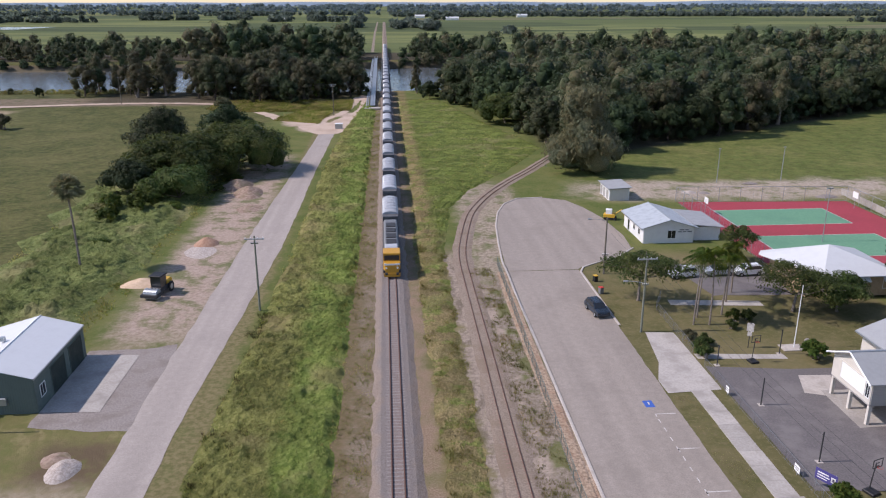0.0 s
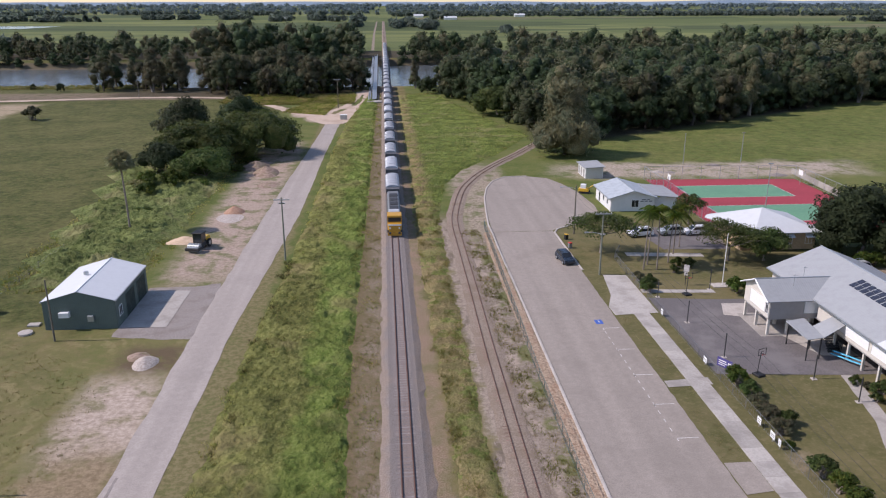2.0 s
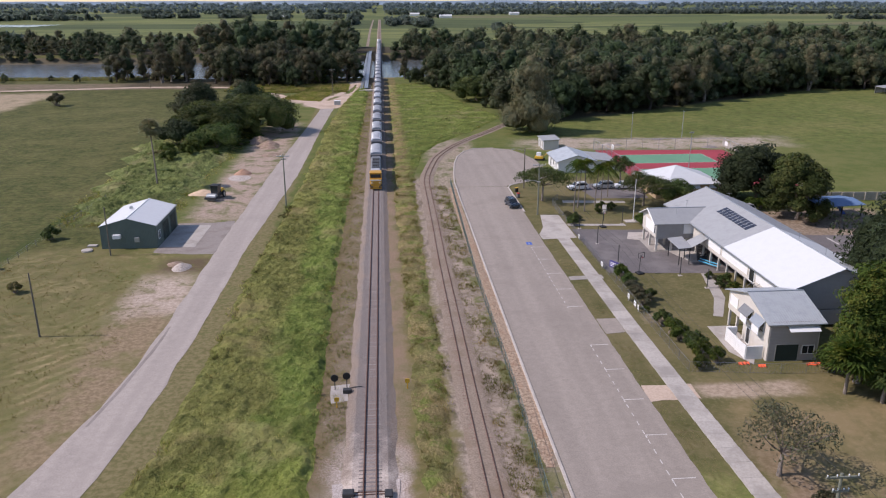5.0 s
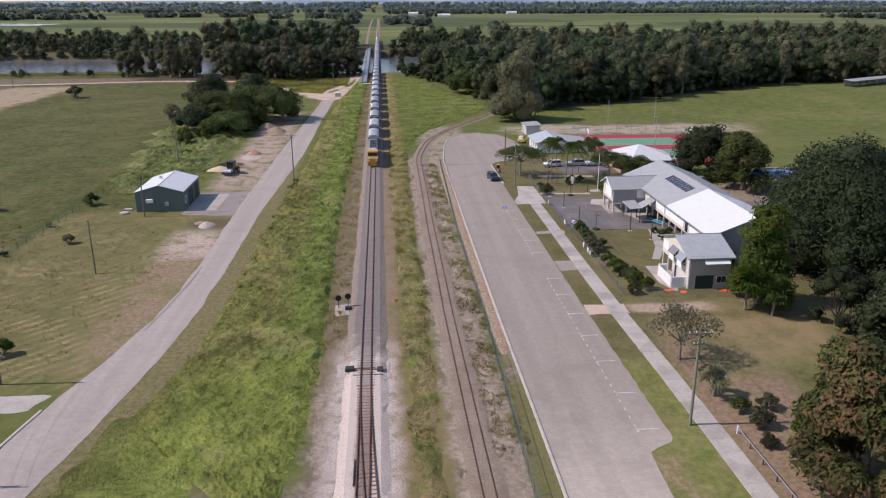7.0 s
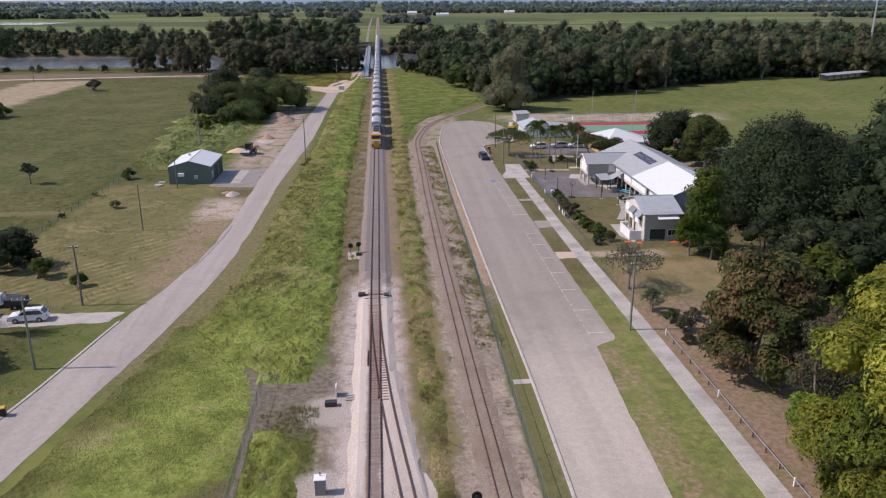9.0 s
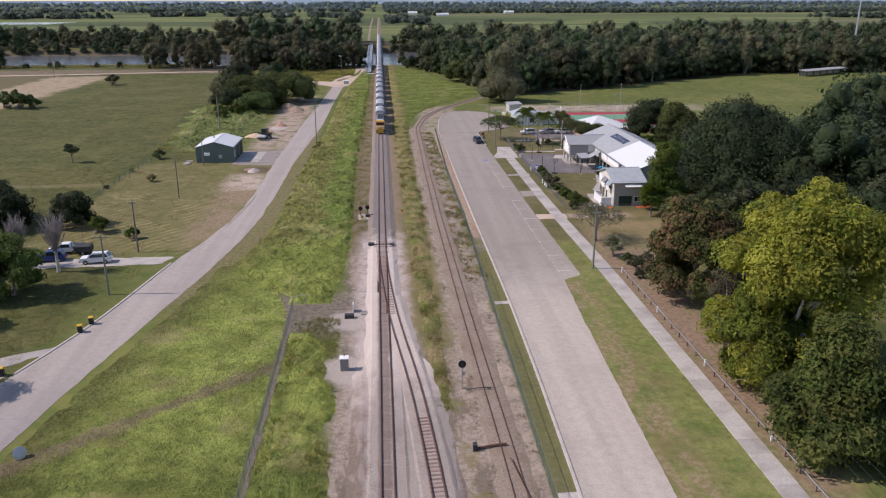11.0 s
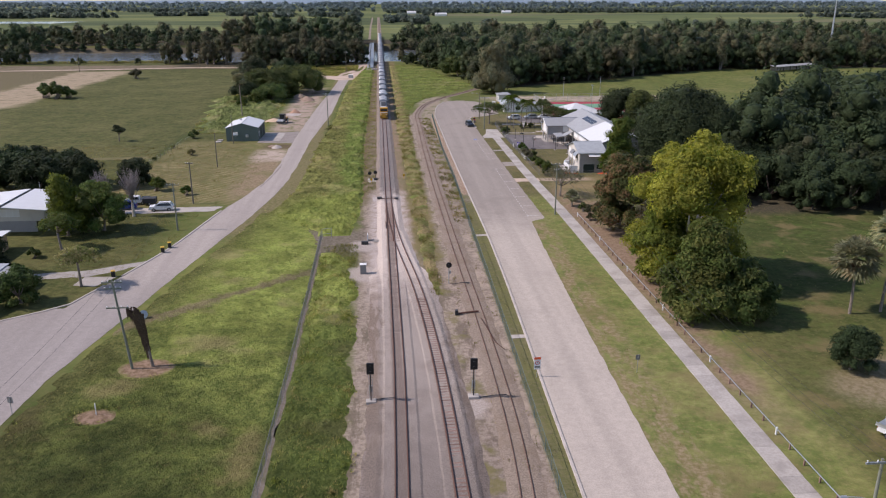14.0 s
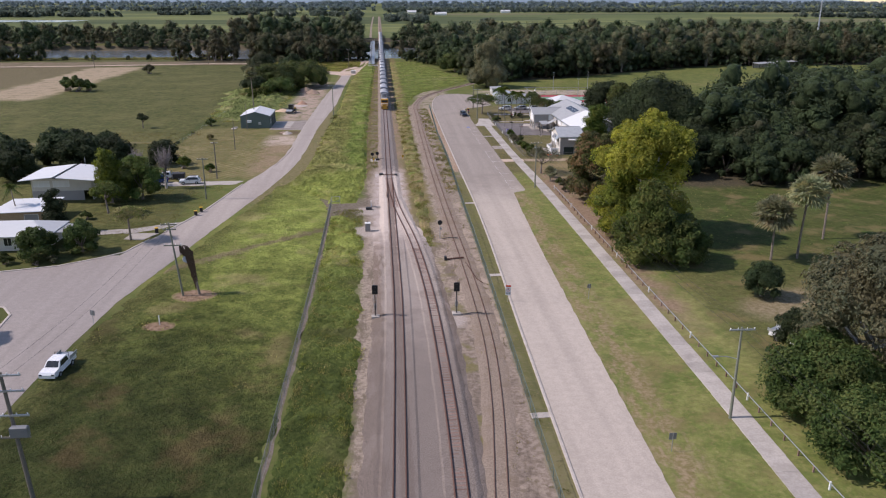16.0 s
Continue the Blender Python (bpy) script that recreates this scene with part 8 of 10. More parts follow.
Shape().box(0.45, -1.2, 0.1, 0.8, 1.2, 0.55, 0.1).ob("track", "tyre", mower)
Shape().box(-0.8, -0.9, 0.55, 0.8, 1.3, 1.2, 0.12).ob("body", "yellow", mower)
Shape().box(-0.6, -0.3, 1.2, 0.3, 0.9, 2.1, 0.06).ob("cab", "white", mower)
Shape().tube([(0.3, -0.8, 1.0), (0.4, -2.0, 2.0), (0.4, -3.0, 0.5)], [0.14, 0.12, 0.1], 6).ob("arm", "yellow", mower)

for x, y, lid in ((-37.8, -33.9, "yellow"), (-37.3, -31.4, "yellow"), (30.4, 99.6, "red"), (30.9, 104.6, "yellow"), (-42.2, -45.2, "yellow")):
    b = thing("wheelie_bin", x, y, 0, 15, "dark wheelie bin with a bright lid at the kerb", "bin", "wheelie bins")
    Shape().prism([(-0.28, -0.3), (0.28, -0.3), (0.28, 0.3), (-0.28, 0.3)], 0.06, 0.95).ob("body", "mesh_grey" if lid == "red" else "black", b)
    Shape().box(-0.31, -0.34, 0.95, 0.31, 0.34, 1.04, 0.04).ob("lid", lid, b)
    Shape().wheel(-0.25, 0.3, 0.1, 0.1, 0.06, 8).wheel(0.25, 0.3, 0.1, 0.1, 0.06, 8).ob("wheels", "tyre", b)

# heaps of road material
def heap(x, y, rx, ry, h, mat, label, seed):
    tagged(Shape().heap(x, y, rx, ry, h, seed).ob("spoil_mound", mat, smooth=True), label, "mound", "mounds of road material")


heap(-37.6, 108.4, 3.6, 2.0, 1.1, "sand_heap", "tan heap of sand beside the roller", 1)
heap(-32.6, 124.0, 2.9, 4.2, 0.3, "white_heap", "spread pale heap of white gravel", 2)
heap(-32.4, 128.4, 2.2, 2.6, 1.3, "red_heap", "small rust-red heap of soil", 3)
heap(-31.2, 165.5, 3.4, 6.5, 1.6, "earth_heap", "long brown heap of excavated earth", 4)
heap(-34.8, 172.0, 3.4, 5.0, 1.9, "earth_heap", "weedy brown mound of spoil", 5)
heap(-28.8, 152.0, 3.0, 4.0, 0.4, "earth_heap", "low scraped patch of brown earth", 8)
heap(-30.6, 59.6, 1.5, 2.2, 0.8, "white_heap", "small pale gravel heap on the verge", 6)
for x, y, rx, ry, h, sd in ((66.5, 158.6, 2.0, 1.3, 0.8, 21), (69.6, 158.0, 1.5, 1.0, 0.7, 22), (84.0, 166.5, 1.8, 1.0, 0.5, 23), (95.0, 153.0, 2.4, 1.2, 0.9, 24)):
    heap(x, y, rx, ry, h * 0.7, "white_heap" if sd == 21 else "grey_heap", "rubble heap dumped behind the sports courts", sd)
heap(-32.0, 61.4, 1.6, 1.6, 0.4, "earth_heap", "low brown clods beside the gravel heap", 7)


# ---- train ----
NOSE = 107.0
loco = thing("locomotive", 0, NOSE, 0.5, 0, "grey diesel locomotive with a bright yellow nose", "locomotive")
Shape().box(-1.35, 0.3, 0.75, 1.35, 22.0, 1.15, 0.03).ob("chassis", "dark_steel", loco)
nose = Shape().prism([(-1.3, 0.9), (-1.0, 0.25), (1.0, 0.25), (1.3, 0.9), (1.3, 3.8), (-1.3, 3.8)], 0.75, 2.3).ob("nose", "loco_yellow", loco)
Shape().prism([(-1.3, 1.3), (1.3, 1.3), (1.3, 3.8), (-1.3, 3.8)], 2.3, 3.45).ob("cab", "loco_yellow", loco)
Shape().box(-1.33, 1.25, 3.45, 1.33, 3.9, 3.62, 0.08).ob("cab_roof", "loco_yellow", loco)
Shape().quad((-1.15, 1.27, 2.45), (1.15, 1.27, 2.45), (1.15, 1.27, 3.25), (-1.15, 1.27, 3.25)).ob("windscreen", "glass_dark", loco)
Shape().box(-1.2, 0.22, 2.0, 1.2, 0.3, 2.28).ob("nose_band", "white", loco)
for x in (-0.85, 0.85):
    Shape().tube([(x, 0.2, 1.6), (x, 0.12, 1.6)], 0.16, 10).ob("headlight", "white", loco)
    Shape().box(x - 0.2, -0.15, 0.55, x + 0.2, 0.25, 0.85, 0.04).ob("buffer", "dark_steel", loco)
Shape().box(-1.25, 0.05, 0.2, 1.25, 0.2, 0.75).ob("cowcatcher", "loco_yellow", loco)
Shape().box(-1.2, 3.9, 1.15, 1.2, 21.5, 3.3, 0.25).ob("hood", "loco_grey", loco)
for i in range(4):
    Shape().box(-0.8, 7.0 + 3.2 * i, 3.3, 0.8, 9.2 + 3.2 * i, 3.46, 0.05).ob("roof_fan", "dark_steel", loco)
Shape().box(-1.0, 4.3, 3.3, 1.0, 6.4, 3.55, 0.1).ob("roof_hatch", "wagon_lid", loco)
for y in (4.2, 17.5):
    Shape().box(-1.15, y - 2.0, 0.1, 1.15, y + 2.0, 0.7, 0.06).ob("bogie", "dark_steel", loco)
    for d in (-1.4, 0, 1.4):
        Shape().wheel(-0.55, y + d, 0.42, 0.45, 0.12, 12).wheel(0.55, y + d, 0.42, 0.45, 0.12, 12).ob("wheelset", "rail", loco)
PITCH = 19.4
wag = thing("hopper_wagon", 0, NOSE + 23.2, 0.5, 0, "dark hopper wagon under an arched pale grey lid", "wagon", "train wagons")
L = PITCH - 1.6
Shape().box(-1.3, 0.2, 0.75, 1.3, L, 1.05, 0.03).ob("chassis", "dark_steel", wag)
hopper = Shape()
for z, y0, y1, w in ((1.05, 3.4, L - 3.2, 0.9), (2.0, 1.5, L - 1.3, 1.4), (2.9, 1.5, L - 1.3, 1.4)):
    hopper.v += [(-w, y0, z), (w, y0, z), (w, y1, z), (-w, y1, z)]
hopper.f = [(3, 2, 1, 0), (8, 9, 10, 11)] + [(4 * r + i, 4 * r + (i + 1) % 4, 4 * r + 4 + (i + 1) % 4, 4 * r + 4 + i) for r in range(2) for i in range(4)]
hopper.ob("hopper", "wagon_side", wag)
for y in (0.6, L - 0.5):
    Shape().box(-1.2, y - 0.1, 1.05, 1.2, y + 0.1, 2.2, 0.02).ob("end_frame", "dark_steel", wag)
arch = Shape()
rows = []
for y, sh in ((3.1, 0.75), (3.6, 1.0), (L - 3.4, 1.0), (L - 2.9, 0.75)):
    rows.append([(1.5 * math.cos(a), y, 2.85 + sh * 0.75 * math.sin(a)) for a in [math.pi * (8 - i) / 8 for i in range(9)]])
arch = grid_sheet(rows)
arch.f = [f[::-1] for f in arch.f]
arch.f += [tuple(range(9)), tuple(range(27, 36))[::-1]]
arch.ob("lid", "wagon_lid", wag)
for i in range(1, 6):
    y = 3.1 + (L - 6.0) * i / 6
    Shape().tube([(1.52 * math.cos(a), y, 2.86 + 0.76 * math.sin(a)) for a in [math.pi * k / 8 for k in range(9)]], 0.045, 4).ob("lid_rib", "galv", wag)
for y in (2.6, L - 2.4):
    Shape().box(-1.1, y - 1.2, 0.1, 1.1, y + 1.2, 0.7, 0.05).ob("bogie", "dark_steel", wag)
    for d in (-0.8, 0.8):
        Shape().wheel(-0.55, y + d, 0.4, 0.42, 0.12, 10).wheel(0.55, y + d, 0.4, 0.42, 0.12, 10).ob("wheelset", "rail", wag)
Shape().box(-0.12, L, 0.7, 0.12, PITCH + 0.1, 0.9).ob("coupler", "dark_steel", wag)
for i in range(1, 29):
    copy_thing(wag, pose(0, NOSE + 23.2 + PITCH * i, 0.5))

# leaning dead vine trunk beside the corner pole
vine = thing("vine_trunk", -28.0, -76.2, 0, 0, "bent dead trunk shrouded in brown hanging vine", "dead tree")
Shape().tube([(0, 0, 0), (-0.3, 0.1, 2), (-0.55, 0.15, 4.4), (-0.9, 0.1, 6.4), (-1.3, 0, 7.2)], [0.2, 0.17, 0.15, 0.12, 0.08], 8).ob("trunk", "bark", vine)
rng = random.Random(8)
shag = Shape()
for i in range(420):
    t = rng.random() ** 0.7
    z = 1.6 + 5.6 * t
    cx = -0.3 - 0.75 * t - (0.6 * (t - 0.85) / 0.15 if t > 0.85 else 0)
    a, rr = rng.uniform(0, 6.28), 0.16 + 0.42 * t * rng.uniform(0.6, 1.1)
    x, y = cx + rr * math.cos(a), 0.12 + rr * math.sin(a)
    l, w = rng.uniform(0.5, 1.3), rng.uniform(0.05, 0.12)
    shag.quad((x - w, y, z), (x + w, y + w * 0.6, z), (x + w * 0.2 + rng.uniform(-0.1, 0.1), y, z - l))
shag.ob("hanging_vine", "dead_frond", vine)


tagged(Shape().tube([(-30.8, -86.7, 0), (-30.8, -86.7, 1.3)], 0.06, 7).ob("marker_post", "white"), "short white marker post in the grass", "post")
bowl = tagged(Shape().tube([(0, 0, 0), (0, 0, 0.5), (0, 0, 0.55)], [0.55, 0.6, 0.3], 12).ob("drum", "galv"), "pale metal drum lying on the verge", "drum")
bowl.matrix_basis = pose(-33.2, -61.8, 0.5, 70, 0, 30)
# ---- plants ----
RNG = np.random.default_rng(7)


def raw_mesh(name, verts, tris, mat):
    me = bpy.data.meshes.new(name)
    me.vertices.add(len(verts))
    me.vertices.foreach_set("co", np.asarray(verts, np.float32).ravel())
    n = len(tris)
    me.loops.add(3 * n)
    me.loops.foreach_set("vertex_index", np.asarray(tris, np.int32).ravel())
    me.polygons.add(n)
    me.polygons.foreach_set("loop_start", np.arange(0, 3 * n, 3, dtype=np.int32))
    me.polygons.foreach_set("use_smooth", [True] * n)
    me.update(calc_edges=True)
    me.materials.append(MAT[mat])
    return me


def leaf_cloud(blobs, count, size, rng, droop=0.0, shell=0.55, fold=True):
    """Leaf sprays, folded or flat, over lumpy crowns: blobs are (x, y, z, rx, ry, rz)."""
    B = np.array(blobs, float)
    w = (B[:, 3] * B[:, 4] + B[:, 3] * B[:, 5] + B[:, 4] * B[:, 5])
    pick = rng.choice(len(B), count, p=w / w.sum())
    d = rng.normal(size=(count, 3))
    d /= np.linalg.norm(d, axis=1)[:, None]
    d[:, 2] = np.where((d[:, 2] < -0.35) & (rng.random(count) < 0.7), -d[:, 2], d[:, 2])
    r = shell + (1.06 - shell) * rng.random(count) ** 0.6
    c = B[pick, :3] + d * B[pick, 3:] * r[:, None]
    nrm = d + 0.3 * rng.normal(size=(count, 3)) + np.array([0, 0, 0.3])
    nrm /= np.linalg.norm(nrm, axis=1)[:, None]
    u = np.cross(nrm, rng.normal(size=(count, 3)))
    u /= np.linalg.norm(u, axis=1)[:, None]
    v = np.cross(nrm, u)
    s = size * (0.55 + 0.9 * rng.random(count))[:, None]
    tip = c + u * s
    tip[:, 2] -= droop * s[:, 0]
    if not fold:
        verts = np.stack([c - u * s * 0.55 + v * s * 0.5, c - u * s * 0.55 - v * s * 0.5, tip], 1).reshape(-1, 3)
        return verts, np.arange(3 * count).reshape(-1, 3)
    verts = np.stack([c - u * s * 0.8, c + v * s * 0.5 + nrm * s * 0.12, tip, c - v * s * 0.5 + nrm * s * 0.12], 1).reshape(-1, 3)
    k = 4 * np.arange(count)[:, None]
    tris = np.concatenate([k + np.array([[0, 2, 1]]), k + np.array([[0, 3, 2]])], 1).reshape(-1, 3)
    return verts, tris


def crown_blobs(r, z0, z1, n, rng, flat=1.0, tall=False, lobe=1.0):
    """Several overlapping lobes that make an uneven crown."""
    out, h = [], z1 - z0
    for i in range(n):
        t = (i + 0.5) / n
        a = i * 2.4 + rng.uniform(-0.5, 0.5)
        if tall:
            z = z0 + h * (0.1 + 0.8 * t)
            off = r * 0.5 * rng.uniform(0.3, 1.0) * (1.1 - 0.6 * t)
            q = lobe * r * rng.uniform(0.38, 0.58) * (1.1 - 0.45 * t)
            rz = q * rng.uniform(0.8, 1.15)
        else:
            off = r * math.sqrt(t) * 0.72
            z = z0 + h * (0.78 - 0.42 * (off / r) ** 2 * 1.6 + rng.uniform(-0.1, 0.08))
            q = lobe * r * rng.uniform(0.3, 0.46)
            rz = min(q * flat, h * 0.42) * rng.uniform(0.8, 1.1)
        out.append((off * math.cos(a), off * math.sin(a), z, q, q * rng.uniform(0.85, 1.15), rz))
    return out


def clumps(blobs, per, k, rng):
    """Smaller leafy clumps over the upper side of every lobe."""
    out = []
    for x, y, z, a, b, c in blobs:
        for i in range(per):
            d = rng.normal(size=3)
            d /= np.linalg.norm(d)
            if d[2] < -0.3:
                d[2] = -d[2]
            q = k * rng.uniform(0.75, 1.25)
            out.append((x + d[0] * a * 0.82, y + d[1] * b * 0.82, z + d[2] * c * 0.82, a * q, b * q, c * q * 0.85))
    return out


def skirt(blobs, r, h, n, rng):
    """Low lobes that bring a dense crown down to the ground."""
    for i in range(n):
        a = 2 * math.pi * (i + rng.uniform(0, 0.7)) / n
        q = r * rng.uniform(0.24, 0.36)
        blobs.append((r * 0.66 * math.cos(a), r * 0.66 * math.sin(a), q * 0.75 + h * rng.uniform(0.0, 0.22), q, q, q * rng.uniform(0.8, 1.2)))


def core(blobs, rng, k, rings, sides):
    """Lumpy inner mass of each lobe, behind the leaves."""
    V, F, n = [], [], 0
    for x, y, z, a, b, c in blobs:
        t = np.linspace(-0.8, 0.82, rings)[:, None]
        p = 2 * math.pi * (np.arange(sides)[None] + 0.5 * np.arange(rings)[:, None]) / sides
        q = k * rng.uniform(0.8, 1.14, (rings, sides))
        v = np.stack([x + a * q * np.cos(t) * np.cos(p), y + b * q * np.cos(t) * np.sin(p), z + c * q * np.sin(t)], -1).reshape(-1, 3)
        v = np.concatenate([v, [[x, y, z - c * k], [x, y, z + c * k]]])
        f = []
        for r in range(rings - 1):
            for i in range(sides):
                u, w = r * sides + i, r * sides + (i + 1) % sides
                f += [(u, w, w + sides), (u, w + sides, u + sides)]
        low, top, last = rings * sides, rings * sides + 1, (rings - 1) * sides
        f += [(low, (i + 1) % sides, i) for i in range(sides)] + [(top, last + i, last + (i + 1) % sides) for i in range(sides)]
        V.append(v)
        F.append(np.array(f) + n)
        n += len(v)
    return np.concatenate(V), np.concatenate(F)


def tree(name, h, r, leaf, count, size, label, category="tree", seed=1, bark="bark", base=0.3, lobes=9, flat=0.9, tall=False, stems=1, droop=0.2, trunk_r=None, limbs=6, group="", low=0, per=7, k=0.42, lobe=1.0, airy=False, solid=0.7):
    """A tapered trunk with limbs and a crown of leaf sprays. Returned at the origin."""
    rng = np.random.default_rng(seed)
    t = thing(name, 0, 0, 0, 0, label, category, group)
    blobs = crown_blobs(r, h * base, h, lobes, rng, flat, tall, lobe)
    skirt(blobs, r, h, low, rng)
    tr = trunk_r or 0.022 * h + 0.08
    s = Shape()
    for j in range(stems):
        lean = Vector((rng.uniform(-0.1, 0.1) * r, rng.uniform(-0.1, 0.1) * r, 0)) * (2.5 if stems > 1 else 1)
        fork = Vector((0, 0, h * (base + 0.12))) + lean
        off = Vector((0.35 * j, 0.25 * (j % 2), 0))
        s.tube([off + Vector((0, 0, -0.15)), off + Vector((0, 0, 0.3)), off + lean * 0.4 + Vector((0, 0, h * base * 0.6)), fork], [tr * 1.5, tr, tr * 0.85, tr * 0.7], 8)
        for b in sorted(blobs, key=lambda q: -q[3])[:limbs]:
            end = Vector(b[:3])
            mid = fork.lerp(end, 0.5) + Vector((0, 0, -0.05 * h))
            s.tube([fork - Vector((0, 0, 0.2)), mid, end], [tr * 0.5, tr * 0.32, tr * 0.1], 6)
    s.ob("trunk", bark, t, smooth=True)
    bits = clumps(blobs, per, k, rng)
    v, f = leaf_cloud(blobs + bits, int(count * 1.6), size * 0.75, rng, droop, 0.6 if airy else 0.7, False)
    if airy:
        twigs = Shape()
        for b in blobs:
            for j in range(5):
                a, e = rng.uniform(0, 6.28), rng.uniform(-0.2, 1.2)
                m = Vector(b[:3]) * 0.8 + Vector((0, 0, h * (base + 0.12))) * 0.2
                twigs.tube([m, (b[0] + b[3] * 0.8 * math.cos(a), b[1] + b[4] * 0.8 * math.sin(a), b[2] + b[5] * 0.7 * e)], [tr * 0.14, 0.02], 4)
        twigs.ob("branch_head", bark, t)
        cv, cf = np.zeros((0, 3)), np.zeros((0, 3), int)
    else:
        cv, cf = core(blobs, rng, solid, 3, 7)
    me = raw_mesh("crown", np.concatenate([v, cv]), np.concatenate([f, cf + len(v)]), leaf)
    c = new("crown", me)
    c.parent = t
    return t


def place(t, x, y, rz=0.0, s=1.0, sz=None):
    t.location, t.rotation_euler, t.scale = (x, y, ground_z(x, y)), (0, 0, radians(rz)), (s, s, sz or s)
    return t


def again(t, x, y, rz, s, sz=None):
    c = copy_thing(t, pose(x, y, ground_z(x, y) - 0.1, 0, 0, rz))
    c.scale = (s, s, sz or s)
    return c


# near trees of the park side
place(tree("almond_tree", 16.5, 7.2, "leaf_brown", 16000, 0.42, "broad tree with reddish-brown and green leaves", seed=3, base=0.02, lobes=30, flat=0.8, low=9, lobe=0.74), 43.0, -28.5)
place(tree("casuarina_tree", 13.0, 3.8, "leaf_silver", 6000, 0.22, "feathery olive-green tree with thin pale stems", seed=4, base=0.15, lobes=9, tall=True, stems=3, droop=0.7, airy=True), 43.0, -40.5)
place(tree("yellow_tree", 23.5, 10.2, "leaf_yellow", 24000, 0.36, "tall tree with bright yellow-green foliage", seed=5, bark="pale_bark", base=0.16, lobes=34, flat=1.0, limbs=12, low=9, per=7, k=0.42, lobe=0.66), 44.0, -53.0)
place(tree("dense_tree", 13.2, 6.6, "leaf_fresh", 14000, 0.38, "dense dark green spreading tree over the lawn", seed=6, base=0.0, lobes=30, tall=True, low=9, per=7, k=0.4, lobe=0.7), 40.8, -66.5)
place(tree("dense_tree", 9.0, 5.4, "leaf_mid", 8000, 0.36, "lower dark green tree leaning over the lawn", seed=106, base=0.0, lobes=20, flat=0.8, low=7, per=7, k=0.4, lobe=0.75), 44.8, -68.0)
place(tree("understorey_tree", 13.0, 5.2, "leaf_lime", 9000, 0.34, "leafy bright green small tree by the fence", seed=9, base=0.02, lobes=18, low=8, lobe=0.8), 40.6, -53.5)
place(tree("understorey_tree", 6.5, 3.4, "leaf_lime", 4500, 0.26, "bright green young tree under the yellow one", seed=10, base=0.05, lobes=8), 40.0, -45.5)
place(tree("dark_tree", 14.5, 5.2, "leaf_bright", 11000, 0.3, "tall mid-green tree beside the school building", seed=11, base=0.04, lobes=18, tall=True, low=6, per=8), 53.9, 14.4)
place(tree("rain_tree", 18.8, 15.5, "leaf_dark", 30000, 0.44, "huge dark domed rain tree behind the school", seed=12, base=0.02, lobes=70, flat=1.0, bark="dark_bark", limbs=12, trunk_r=0.7, low=16, per=7, k=0.4, lobe=0.7), 76.0, 29.0)
place(tree("rain_tree", 12.0, 8.6, "leaf_dark", 6500, 0.42, "round dark green tree near the courts", seed=13, base=0.02, lobes=26, low=10, lobe=0.8), 79.5, 93.5)
place(tree("rain_tree", 13.5, 6.6, "leaf_mid", 7500, 0.42, "tall dark green tree shading the school play yard", seed=14, base=0.06, lobes=24, low=7, lobe=0.8), 81.5, 79.0)
place(tree("gum_tree", 18.5, 9.4, "leaf_silver", 24000, 0.3, "tall gum with pale trunks and olive-brown leaves", seed=15, bark="pale_bark", base=0.16, lobes=40, stems=2, droop=0.6, limbs=10, low=6, lobe=0.7, k=0.45), 50.0, -112.0)
place(tree("hedge_tree", 9.0, 7.0, "leaf_mid", 17000, 0.3, "dense green tree overhanging the footpath", seed=16, base=0.0, lobes=30, flat=0.7, low=10, per=7, k=0.4, lobe=0.75), 43.0, -115.0)
place(tree("hedge_tree", 7.4, 5.4, "leaf_mid", 10000, 0.26, "dense dark green bushy tree beside the path", seed=17, base=0.02, lobes=18, low=8, lobe=0.8), 41.6, -124.0)
place(tree("hedge_tree", 9.0, 5.0, "leaf_dark", 7000, 0.3, "dark bushy tree under the tall gum", seed=18, base=0.03, lobes=12), 46.5, -103.5, 0, 0.75)
place(tree("round_bush", 5.4, 2.7, "leaf_dark", 5500, 0.19, "clipped round dark green bush on the lawn", "bush", 19, base=0.0, lobes=14, flat=1.1, low=9, lobe=1.1), 51.6, -83.4)
place(tree("frangipani", 6.4, 4.8, "leaf_silver", 1500, 0.22, "sparse grey frangipani with few pale leaves", seed=20, base=0.25, lobes=9, limbs=9, airy=True), 36.6, -1.8)
place(tree("school_acacia", 7.2, 6.0, "leaf_mid", 4200, 0.24, "light airy olive acacia beside the school drive", seed=21, base=0.35, lobes=10, flat=0.6, airy=True), 35.0, 96.5)
place(tree("school_acacia", 6.6, 6.0, "leaf_mid", 4000, 0.24, "wide grey-green acacia in front of the hall", seed=22, base=0.3, lobes=12, flat=0.6, airy=True), 55.0, 91.0)
place(tree("school_acacia", 5.2, 4.8, "leaf_mid", 4000, 0.26, "low dark green tree before the tan hall", seed=23, base=0.15, lobes=10, flat=0.7), 61.0, 90.5)
place(tree("school_acacia", 6.0, 3.4, "leaf_mid", 2200, 0.24, "small airy tree over the school car park", seed=24, base=0.3, lobes=8, airy=True), 56.5, 112.0)

# willow-like tree and others by the turning head
place(tree("weeping_tree", 21.0, 11.6, "leaf_silver", 10000, 0.5, "large weeping grey-green tree by the siding", seed=25, base=0.04, lobes=30, tall=True, droop=1.2, low=10, lobe=0.85), 48.5, 183.0)
place(tree("spreading_tree", 10.5, 11.0, "leaf_mid", 4500, 0.55, "low dark spreading tree at the forest edge", seed=26, base=0.1, lobes=22, flat=0.6, low=8, lobe=0.8), 41.0, 262.0)

